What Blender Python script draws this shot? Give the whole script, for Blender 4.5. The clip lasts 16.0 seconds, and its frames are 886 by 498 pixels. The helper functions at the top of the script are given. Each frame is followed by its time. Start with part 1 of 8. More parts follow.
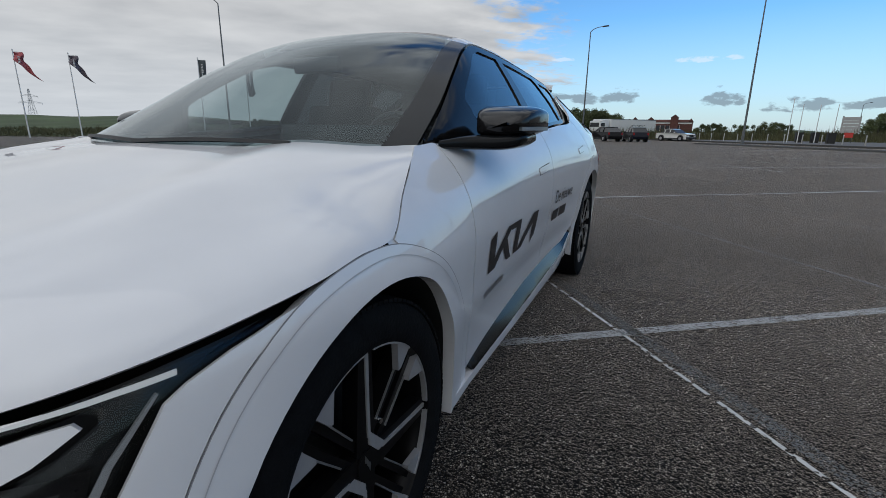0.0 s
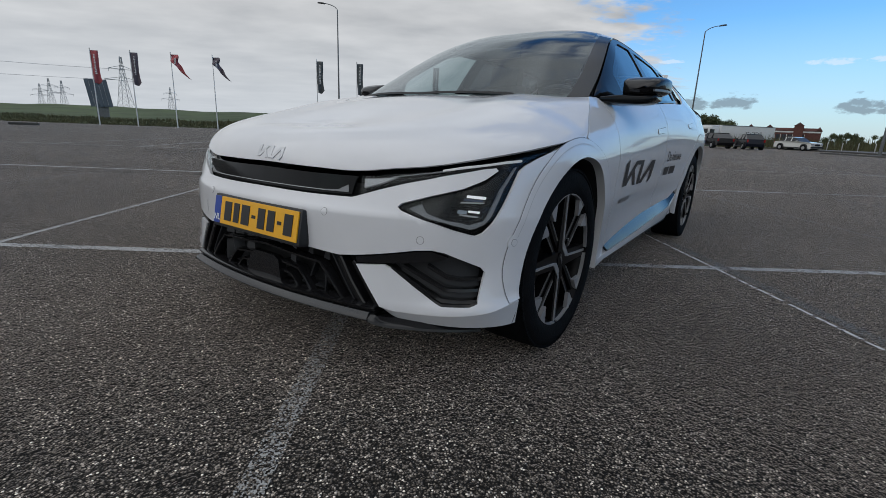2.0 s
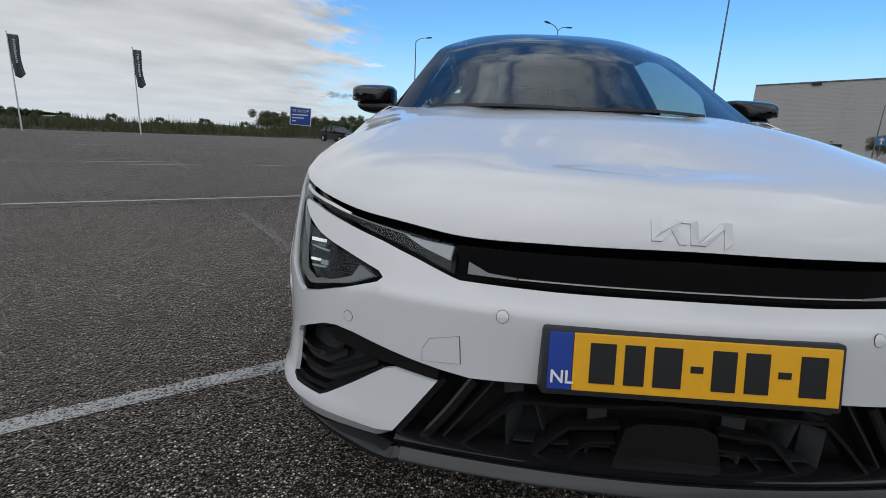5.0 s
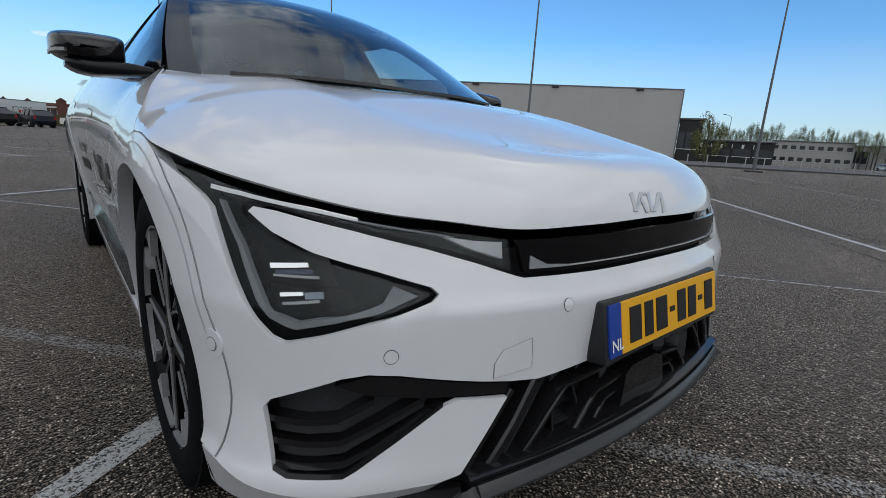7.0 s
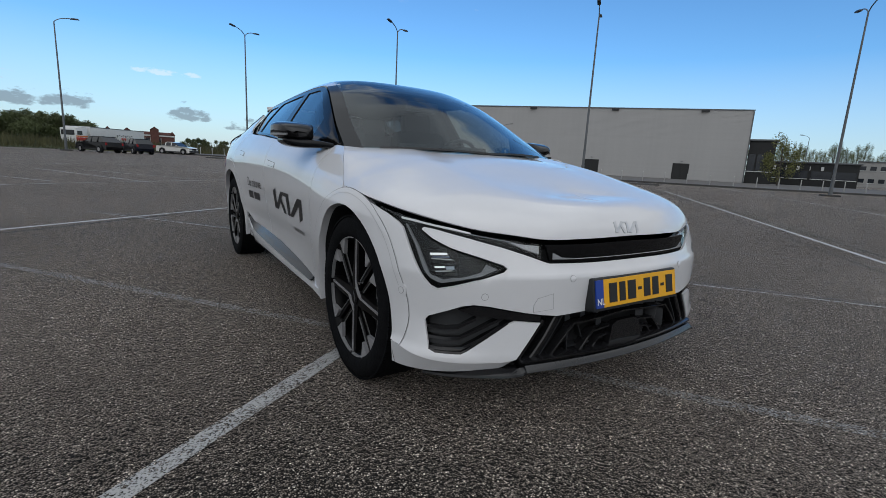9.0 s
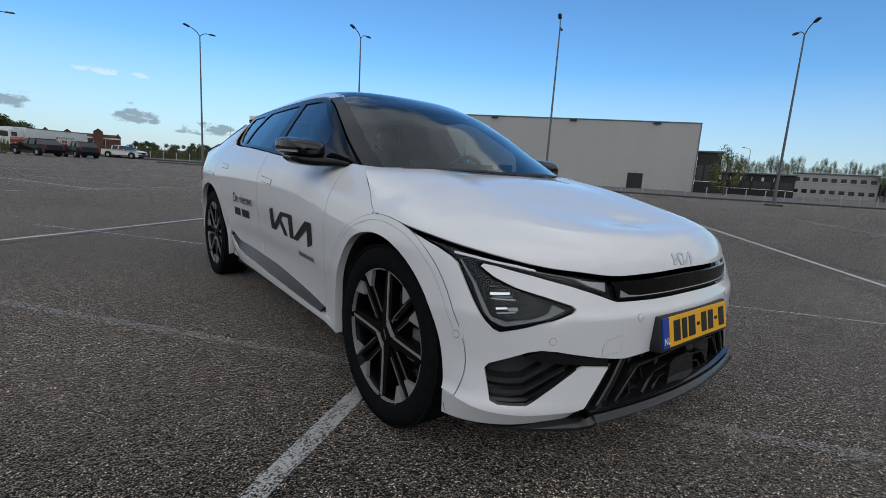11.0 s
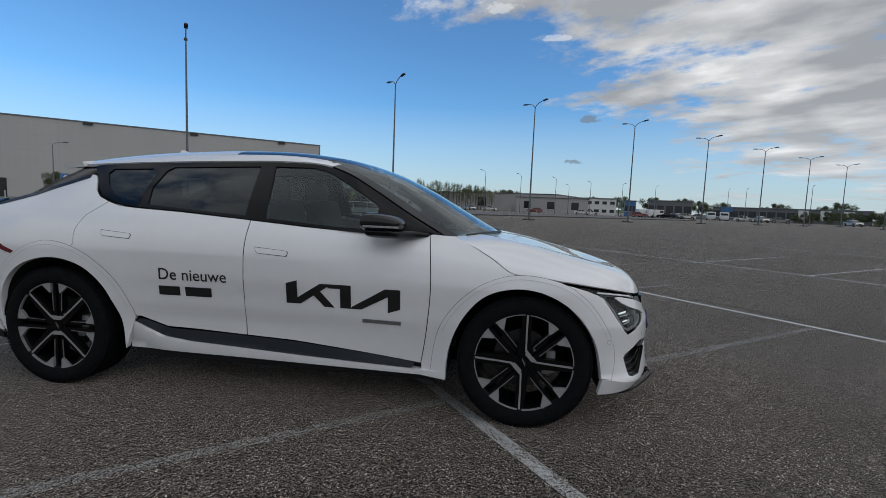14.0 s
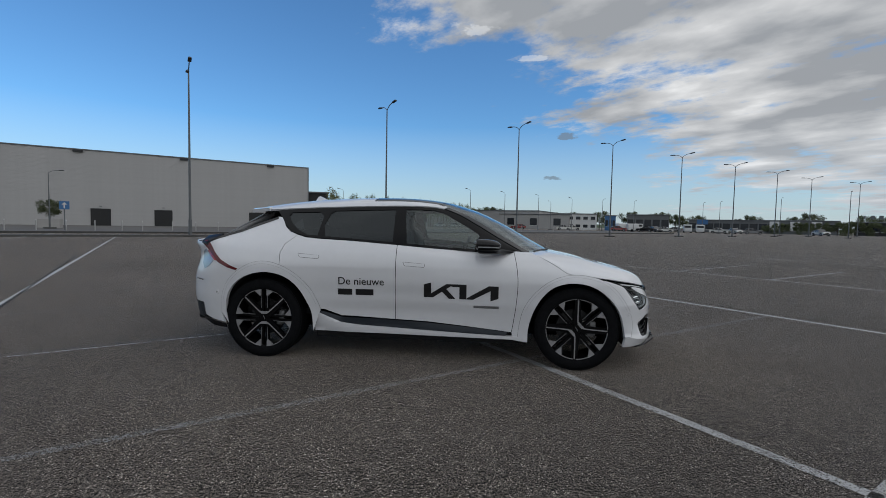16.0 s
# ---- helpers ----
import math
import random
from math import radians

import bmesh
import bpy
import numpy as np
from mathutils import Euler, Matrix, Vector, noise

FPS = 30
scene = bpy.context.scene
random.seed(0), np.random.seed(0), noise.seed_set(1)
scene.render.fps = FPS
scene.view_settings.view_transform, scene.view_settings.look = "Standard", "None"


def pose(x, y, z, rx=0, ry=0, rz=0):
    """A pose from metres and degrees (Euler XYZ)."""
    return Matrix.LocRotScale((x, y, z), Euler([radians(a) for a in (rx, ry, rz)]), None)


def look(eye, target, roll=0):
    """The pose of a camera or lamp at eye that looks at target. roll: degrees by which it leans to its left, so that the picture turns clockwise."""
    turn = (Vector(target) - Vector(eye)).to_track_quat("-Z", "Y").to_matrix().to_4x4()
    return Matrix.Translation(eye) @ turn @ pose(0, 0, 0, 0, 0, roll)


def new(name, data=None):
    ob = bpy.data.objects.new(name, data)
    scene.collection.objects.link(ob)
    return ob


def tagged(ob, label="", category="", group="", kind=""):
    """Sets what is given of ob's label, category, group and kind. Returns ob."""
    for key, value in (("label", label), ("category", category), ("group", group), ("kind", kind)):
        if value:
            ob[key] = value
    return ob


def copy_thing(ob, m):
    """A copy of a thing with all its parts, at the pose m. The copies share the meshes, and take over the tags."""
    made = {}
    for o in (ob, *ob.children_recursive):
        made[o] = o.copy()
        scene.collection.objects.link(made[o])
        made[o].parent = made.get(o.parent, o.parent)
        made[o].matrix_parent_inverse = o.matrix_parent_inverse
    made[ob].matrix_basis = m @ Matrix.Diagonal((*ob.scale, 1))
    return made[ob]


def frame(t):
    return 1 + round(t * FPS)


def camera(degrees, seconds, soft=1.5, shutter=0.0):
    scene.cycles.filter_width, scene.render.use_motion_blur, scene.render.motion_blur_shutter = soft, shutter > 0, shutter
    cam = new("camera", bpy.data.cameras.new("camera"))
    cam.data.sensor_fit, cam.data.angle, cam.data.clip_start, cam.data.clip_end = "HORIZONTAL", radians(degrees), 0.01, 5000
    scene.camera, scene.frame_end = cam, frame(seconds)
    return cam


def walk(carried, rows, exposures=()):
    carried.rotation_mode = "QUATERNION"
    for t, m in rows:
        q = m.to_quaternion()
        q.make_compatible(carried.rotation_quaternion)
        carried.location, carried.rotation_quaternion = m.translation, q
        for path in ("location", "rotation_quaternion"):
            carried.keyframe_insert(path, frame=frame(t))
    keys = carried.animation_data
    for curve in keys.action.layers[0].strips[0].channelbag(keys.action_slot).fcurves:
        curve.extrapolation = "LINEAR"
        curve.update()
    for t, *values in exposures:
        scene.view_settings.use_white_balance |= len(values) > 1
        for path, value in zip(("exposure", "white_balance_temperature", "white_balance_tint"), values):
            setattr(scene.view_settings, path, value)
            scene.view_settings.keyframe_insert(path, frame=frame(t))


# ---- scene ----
cam = camera(87.5, 16.0, soft=0.7)
PATH = [
    (0, (1.38, -0.702, 1.078), (0.568, 1.055, 0.576), 0.7),
    (0.5, (1.463, -1.179, 1.093), (0.592, 0.551, 0.595), 0.9),
    (1, (1.514, -1.542, 1.101), (0.519, 0.124, 0.617), 1.4),
    (1.5, (1.521, -1.708, 1.029), (0.463, -0.084, 0.536), 1.8),
    (2, (1.537, -1.755, 0.866), (0.416, -0.177, 0.363), 2.2),
    (2.5, (1.472, -1.742, 0.768), (0.296, -0.208, 0.255), 2.8),
    (3, (1.266, -1.706, 0.769), (0.077, -0.184, 0.251), 3.0),
    (3.5, (0.861, -1.723, 0.843), (-0.282, -0.166, 0.324), 3.0),
    (3.7, (0.667, -1.731, 0.862), (-0.411, -0.126, 0.348), 3.0),
    (5.8, (-0.794, -1.365, 0.922), (-0.098, 0.456, 0.475), 2.7),
    (6, (-0.834, -1.297, 0.923), (0.026, 0.443, 0.441), 3.1),
    (6.5, (-0.914, -1.211, 0.897), (0.24, 0.35, 0.413), 3.6),
    (7, (-1.06, -1.224, 0.871), (0.21, 0.253, 0.417), 3.4),
    (7.5, (-1.227, -1.321, 0.895), (0.044, 0.161, 0.462), 3.5),
    (8, (-1.426, -1.485, 0.927), (-0.209, 0.05, 0.521), 3.4),
    (8.5, (-1.578, -1.676, 0.967), (-0.422, -0.092, 0.577), 3.2),
    (9, (-1.659, -1.867, 0.988), (-0.572, -0.231, 0.612), 3.1),
    (9.2, (-1.658, -1.929, 0.996), (-0.597, -0.274, 0.626), 3.1),
    (11.3, (-1.913, -1.349, 1.061), (-0.595, 0.121, 0.743), 4.0),
    (11.5, (-2.004, -1.219, 1.076), (-0.588, 0.156, 0.755), 4.0),
    (12, (-2.202, -0.874, 1.067), (-0.557, 0.217, 0.747), 3.8),
    (12.5, (-2.337, -0.535, 1.011), (-0.518, 0.238, 0.708), 3.8),
    (13, (-2.586, -0.253, 1.048), (-0.657, 0.208, 0.792), 3.6),
    (13.5, (-2.953, -0.07, 1.128), (-0.986, 0.227, 0.918), 2.8),
    (14, (-3.385, 0.164, 1.211), (-1.41, 0.414, 1.021), 2.3),
    (14.5, (-3.832, 0.358, 1.258), (-1.85, 0.565, 1.092), 1.8),
    (15, (-4.259, 0.568, 1.281), (-2.273, 0.753, 1.133), 1.5),
    (15.5, (-4.684, 0.72, 1.286), (-2.697, 0.9, 1.155), 1.2),
    (16, (-5.021, 0.837, 1.283), (-3.033, 1.017, 1.172), 1.1),
]
walk(cam, [(t, look(eye, target, roll)) for t, eye, target, roll in PATH],
     [(0, 0.19), (1, 0.22), (2, 0.17), (2.5, 0.18), (3.5, 0.26), (6, 0.26), (7.5, 0.28), (9, 0.24), (11.5, 0.22), (12.5, 0.20), (13.5, 0.14), (14.5, 0.06), (16, 0.03)])


# ---- world, sun, exposure ----
def build_world():
    world = bpy.data.worlds.new("world")
    scene.world = world
    world.use_nodes = True
    nt = world.node_tree
    n, l = nt.nodes, nt.links
    n.clear()
    out = n.new("ShaderNodeOutputWorld")
    sky = n.new("ShaderNodeTexSky")
    sky.sky_type = "NISHITA"
    sky.sun_disc = False
    sky.sun_elevation = radians(38)
    sky.sun_rotation = radians(SUN_AZ)
    sky.air_density, sky.dust_density, sky.ozone_density = 1.0, 0.5, 2.5
    tc = n.new("ShaderNodeTexCoord")
    sep = n.new("ShaderNodeSeparateXYZ")
    l.new(tc.outputs["Generated"], sep.inputs[0])

    def math_node(op, a, b=None, clamp=False):
        m = n.new("ShaderNodeMath")
        m.operation, m.use_clamp = op, clamp
        for k, v in enumerate((a, b)):
            if v is None:
                continue
            if isinstance(v, (int, float)):
                m.inputs[k].default_value = v
            else:
                l.new(v, m.inputs[k])
        return m.outputs[0]

    zc = math_node("MAXIMUM", sep.outputs[2], 0.0)
    zz = math_node("ADD", zc, 0.12)
    px, py = math_node("DIVIDE", sep.outputs[0], zz), math_node("DIVIDE", sep.outputs[1], zz)
    comb = n.new("ShaderNodeCombineXYZ")
    # the cloud streets run from south-west to north-east
    l.new(math_node("MULTIPLY", math_node("SUBTRACT", px, py), 0.707), comb.inputs[0])
    l.new(math_node("MULTIPLY", math_node("ADD", px, py), 0.707), comb.inputs[1])

    def clouds(scale, detail, rough, off, sx=1.0, sy=1.0, rz=0.0):
        mp = n.new("ShaderNodeMapping")
        mp.inputs["Location"].default_value = (off, off * 0.7, 0)
        mp.inputs["Rotation"].default_value = (0, 0, rz)
        mp.inputs["Scale"].default_value = (sx, sy, 1)
        l.new(comb.outputs[0], mp.inputs[0])
        t = n.new("ShaderNodeTexNoise")
        t.inputs["Scale"].default_value, t.inputs["Detail"].default_value = scale, detail
        t.inputs["Roughness"].default_value = rough
        l.new(mp.outputs[0], t.inputs["Vector"])
        return t.outputs["Fac"]

    # cover: heavy to the west and to the south-east, open blue in between
    dot = lambda ax, ay: math_node("ADD", math_node("MULTIPLY", sep.outputs[0], ax), math_node("MULTIPLY", sep.outputs[1], ay))
    west = n.new("ShaderNodeMapRange")
    west.inputs["From Min"].default_value, west.inputs["From Max"].default_value = 0.28, 0.60
    l.new(dot(-0.985, 0.17), west.inputs["Value"])
    south = n.new("ShaderNodeMapRange")
    south.inputs["From Min"].default_value, south.inputs["From Max"].default_value = 0.49, 0.95
    south.inputs["To Max"].default_value = 0.74
    l.new(math_node("ADD", dot(0.15, -0.99), math_node("MULTIPLY", sep.outputs[2], 1.8)), south.inputs["Value"])
    zenith = n.new("ShaderNodeMapRange")
    zenith.inputs["From Min"].default_value, zenith.inputs["From Max"].default_value = 0.38, 0.60
    zenith.inputs["To Max"].default_value = 0.52
    l.new(math_node("SUBTRACT", sep.outputs[2], dot(0.22, 0.02)), zenith.inputs["Value"])
    cover = math_node("MAXIMUM", math_node("MAXIMUM", west.outputs[0], south.outputs[0]), zenith.outputs[0])
    big = clouds(0.7, 7, 0.55, 3.1, 1.5, 1.0)
    fine = clouds(2.2, 7, 0.6, 8.4, 1.5, 1.0)
    wisp = clouds(6.0, 7, 0.62, 1.7, 1.35, 1.0)
    f = math_node("ADD", math_node("MULTIPLY", big, 0.40), math_node("MULTIPLY", fine, 0.36))
    f = math_node("ADD", f, math_node("MULTIPLY", wisp, 0.26))
    f = math_node("ADD", f, math_node("MULTIPLY", cover, 0.33))
    ramp = n.new("ShaderNodeMapRange")
    ramp.interpolation_type = "SMOOTHSTEP"
    ramp.inputs["From Min"].default_value, ramp.inputs["From Max"].default_value = 0.605, 0.725
    l.new(f, ramp.inputs["Value"])
    # colour of the cloud: bright with grey undersides
    shade = clouds(1.5, 7, 0.50, 5.7, 1.5, 1.0)
    cr = n.new("ShaderNodeValToRGB")
    cr.color_ramp.elements[0].position, cr.color_ramp.elements[1].position = 0.41, 0.60
    cr.color_ramp.elements[0].color = (2.75, 2.92, 3.15, 1)
    cr.color_ramp.elements[1].color = (5.2, 5.3, 5.42, 1)
    cr.color_ramp.elements.new(0.70).color = (7.4, 7.5, 7.6, 1)
    calm = n.new("ShaderNodeMixRGB")
    calm.inputs[2].default_value = (0.53, 0.53, 0.53, 1)
    high = n.new("ShaderNodeMapRange")
    high.inputs["From Min"].default_value, high.inputs["From Max"].default_value = 0.72, 0.45
    l.new(sep.outputs[2], high.inputs["Value"])
    l.new(math_node("MULTIPLY", math_node("MULTIPLY", west.outputs[0], 0.72), high.outputs[0]), calm.inputs[0])
    l.new(shade, calm.inputs[1])
    l.new(calm.outputs[0], cr.inputs[0])
    # low grey banks just above the horizon
    mix = n.new("ShaderNodeMixRGB")
    l.new(ramp.outputs[0], mix.inputs[0])
    deep = n.new("ShaderNodeMixRGB")
    deep.blend_type = "MULTIPLY"
    deep.inputs[0].default_value = 1.0
    deep.inputs[2].default_value = (0.57, 0.93, 1.19, 1)
    l.new(sky.outputs[0], deep.inputs[1])
    # low grey cumulus and a few white wisps: each a ragged flat patch about its own bearing
    rag_map, rag = n.new("ShaderNodeMapping"), n.new("ShaderNodeTexNoise")
    rag_map.inputs["Scale"].default_value = (1.0, 1.0, 2.2)
    rag.inputs["Scale"].default_value, rag.inputs["Detail"].default_value, rag.inputs["Roughness"].default_value = 30.0, 8, 0.60
    l.new(tc.outputs["Generated"], rag_map.inputs[0])
    l.new(rag_map.outputs[0], rag.inputs["Vector"])
    ragged = math_node("MULTIPLY", math_node("SUBTRACT", rag.outputs["Fac"], 0.54), 5.5)

    def patches(rows):
        total = None
        for az, el, wide, tall in rows:
            a = radians(az)
            along_it = math_node("ADD", math_node("MULTIPLY", sep.outputs[0], math.cos(a)), math_node("MULTIPLY", sep.outputs[1], -math.sin(a)))
            ahead = math_node("ADD", math_node("MULTIPLY", sep.outputs[0], math.sin(a)), math_node("MULTIPLY", sep.outputs[1], math.cos(a)))
            rise = math_node("DIVIDE", math_node("SUBTRACT", sep.outputs[2], math.sin(radians(el))), tall)
            # flat base, heaped top
            rise = math_node("MAXIMUM", rise, math_node("MULTIPLY", rise, -2.2))
            u = math_node("DIVIDE", along_it, wide)
            r2 = math_node("ADD", math_node("MULTIPLY", u, u), math_node("MULTIPLY", rise, rise))
            one = math_node("ADD", math_node("SUBTRACT", 1.0, r2), ragged)
            one = math_node("MULTIPLY", math_node("MULTIPLY", one, 1.7, True), math_node("GREATER_THAN", ahead, 0.3))
            total = one if total is None else math_node("MAXIMUM", total, one)
        return total

    low = n.new("ShaderNodeMixRGB")
    l.new(math_node("MULTIPLY", patches(((-15.4, 3.9, 0.034, 0.012), (-12.0, 3.7, 0.042, 0.012), (-8.6, 3.3, 0.026, 0.016), (-5.2, 3.4, 0.042, 0.020), (4.8, 3.1, 0.042, 0.020), (12.0, 2.4, 0.075, 0.020), (16.2, 2.5, 0.045, 0.014), (99.6, 10.3, 0.024, 0.010), (97.8, 5.5, 0.030, 0.006), (60.0, 2.4, 0.05, 0.010))), 0.74), low.inputs[0])
    low.inputs[2].default_value = (1.45, 1.85, 2.3, 1)
    white = n.new("ShaderNodeMixRGB")
    white.inputs[2].default_value = (6.6, 6.8, 7.0, 1)
    l.new(math_node("MULTIPLY", patches(((3.2, 7.1, 0.050, 0.008), (-11.0, 7.6, 0.03, 0.006), (88.0, 22.0, 0.05, 0.016), (95.0, 19.0, 0.03, 0.008))), 0.42), white.inputs[0])
    l.new(low.outputs[0], white.inputs[1])
    l.new(deep.outputs[0], mix.inputs[1])
    lit = n.new("ShaderNodeVectorMath")
    lit.operation = "SCALE"
    l.new(cr.outputs[0], lit.inputs[0])
    l.new(math_node("MULTIPLY_ADD", zenith.outputs[0], 0.28), lit.inputs["Scale"])
    lit.inputs["Scale"].links[0].from_node.inputs[2].default_value = 1.0
    cool = n.new("ShaderNodeMixRGB")
    cool.blend_type = "MULTIPLY"
    cool.inputs[2].default_value = (0.93, 1.0, 1.07, 1)
    l.new(zenith.outputs[0], cool.inputs[0])
    l.new(lit.outputs[0], cool.inputs[1])
    l.new(cool.outputs[0], mix.inputs[2])
    haze = n.new("ShaderNodeMixRGB")
    haze.inputs[2].default_value = (4.5, 4.9, 5.35, 1)
    hz = n.new("ShaderNodeMapRange")
    hz.inputs["From Min"].default_value, hz.inputs["From Max"].default_value = 0.20, 0.0
    hz.inputs["To Min"].default_value, hz.inputs["To Max"].default_value = 0.0, 0.72
    l.new(sep.outputs[2], hz.inputs["Value"])
    l.new(hz.outputs[0], haze.inputs[0])
    l.new(mix.outputs[0], haze.inputs[1])
    bg = n.new("ShaderNodeBackground")
    bg.inputs["Strength"].default_value = SKY
    l.new(haze.outputs[0], low.inputs[1])
    l.new(white.outputs[0], bg.inputs[0])
    l.new(bg.outputs[0], out.inputs[0])


SUN_AZ, SKY = 200.0, 0.118
build_world()
sun_data = bpy.data.lights.new("sun", "SUN")
sun_data.energy, sun_data.angle, sun_data.color = 0.62, radians(90), (1.0, 0.98, 0.96)
sun = new("sun", sun_data)
sun.matrix_world = look((-8, -22, 30), (0, 0, 0))
scene.view_settings.exposure = 0.0


# ---- materials ----
def material(name, color, rough=0.5, metal=0.0, vary=0.0, scale=8.0, bump=0.0, bump_scale=60.0, coat=0.0, spec=0.5, stain=None, rand=0.0):
    m = bpy.data.materials.new(name)
    m.use_nodes = True
    n, l = m.node_tree.nodes, m.node_tree.links
    p = n["Principled BSDF"]
    p.inputs["Base Color"].default_value = (*color, 1)
    p.inputs["Roughness"].default_value = rough
    p.inputs["Metallic"].default_value = metal
    p.inputs["Coat Weight"].default_value = coat
    p.inputs["Coat Roughness"].default_value = 0.02
    p.inputs["Coat IOR"].default_value = 1.57
    p.inputs["Specular IOR Level"].default_value = spec
    tc = n.new("ShaderNodeTexCoord")
    if vary > 0:
        t1, t2 = n.new("ShaderNodeTexNoise"), n.new("ShaderNodeTexNoise")
        for t, s in ((t1, scale), (t2, scale * 9.3)):
            t.inputs["Scale"].default_value, t.inputs["Detail"].default_value = s, 6
            l.new(tc.outputs["Object"], t.inputs["Vector"])
        add = n.new("ShaderNodeMath")
        add.operation = "MULTIPLY_ADD"
        add.inputs[1].default_value = 0.6
        l.new(t1.outputs["Fac"], add.inputs[0])
        half = n.new("ShaderNodeMath")
        half.operation = "MULTIPLY"
        half.inputs[1].default_value = 0.4
        l.new(t2.outputs["Fac"], half.inputs[0])
        l.new(half.outputs[0], add.inputs[2])
        src = add.outputs[0]
        if rand > 0:
            oi = n.new("ShaderNodeObjectInfo")
            ra = n.new("ShaderNodeMath")
            ra.operation = "MULTIPLY_ADD"
            ra.inputs[1].default_value = rand
            l.new(oi.outputs["Random"], ra.inputs[0])
            l.new(src, ra.inputs[2])
            src = ra.outputs[0]
        r = n.new("ShaderNodeValToRGB")
        dark = tuple(c * (1 - vary) for c in color) if stain is None else stain
        light = tuple(min(1.0, c * (1 + vary)) for c in color)
        r.color_ramp.elements[0].color, r.color_ramp.elements[1].color = (*dark, 1), (*light, 1)
        r.color_ramp.elements[0].position, r.color_ramp.elements[1].position = 0.3, 0.72
        l.new(src, r.inputs[0])
        l.new(r.outputs[0], p.inputs["Base Color"])
    if bump > 0:
        t = n.new("ShaderNodeTexNoise")
        t.inputs["Scale"].default_value, t.inputs["Detail"].default_value = bump_scale, 4
        l.new(tc.outputs["Object"], t.inputs["Vector"])
        b = n.new("ShaderNodeBump")
        b.inputs["Strength"].default_value, b.inputs["Distance"].default_value = min(1.0, bump), 0.02
        l.new(t.outputs["Fac"], b.inputs["Height"])
        l.new(b.outputs[0], p.inputs["Normal"])
    return m


def glass(name, tint, gloss=0.0, mirror=0.05):
    """A thin pane: tinted see-through with a mirror-like reflection that grows towards grazing."""
    m = bpy.data.materials.new(name)
    m.use_nodes = True
    n, l = m.node_tree.nodes, m.node_tree.links
    n.clear()
    out = n.new("ShaderNodeOutputMaterial")
    tr, gl, mx, lw = n.new("ShaderNodeBsdfTransparent"), n.new("ShaderNodeBsdfGlossy"), n.new("ShaderNodeMixShader"), n.new("ShaderNodeLayerWeight")
    tr.inputs[0].default_value = (*tint, 1)
    gl.inputs["Roughness"].default_value = gloss
    gl.inputs[0].default_value = (0.91, 0.97, 0.99, 1)
    lw.inputs[0].default_value = 0.5
    pw, ad = n.new("ShaderNodeMath"), n.new("ShaderNodeMath")
    pw.operation, ad.operation = "POWER", "MULTIPLY_ADD"
    pw.inputs[1].default_value = 4.6
    ad.inputs[1].default_value, ad.inputs[2].default_value = 1 - mirror, mirror
    l.new(lw.outputs["Facing"], pw.inputs[0])
    l.new(pw.outputs[0], ad.inputs[0])
    l.new(ad.outputs[0], mx.inputs[0])
    l.new(tr.outputs[0], mx.inputs[1])
    l.new(gl.outputs[0], mx.inputs[2])
    l.new(mx.outputs[0], out.inputs[0])
    return m


def glow(name, color, strength):
    m = bpy.data.materials.new(name)
    m.use_nodes = True
    p = m.node_tree.nodes["Principled BSDF"]
    p.inputs["Base Color"].default_value = (0.6, 0.6, 0.6, 1)
    p.inputs["Emission Color"].default_value = (*color, 1)
    p.inputs["Emission Strength"].default_value = strength
    return m


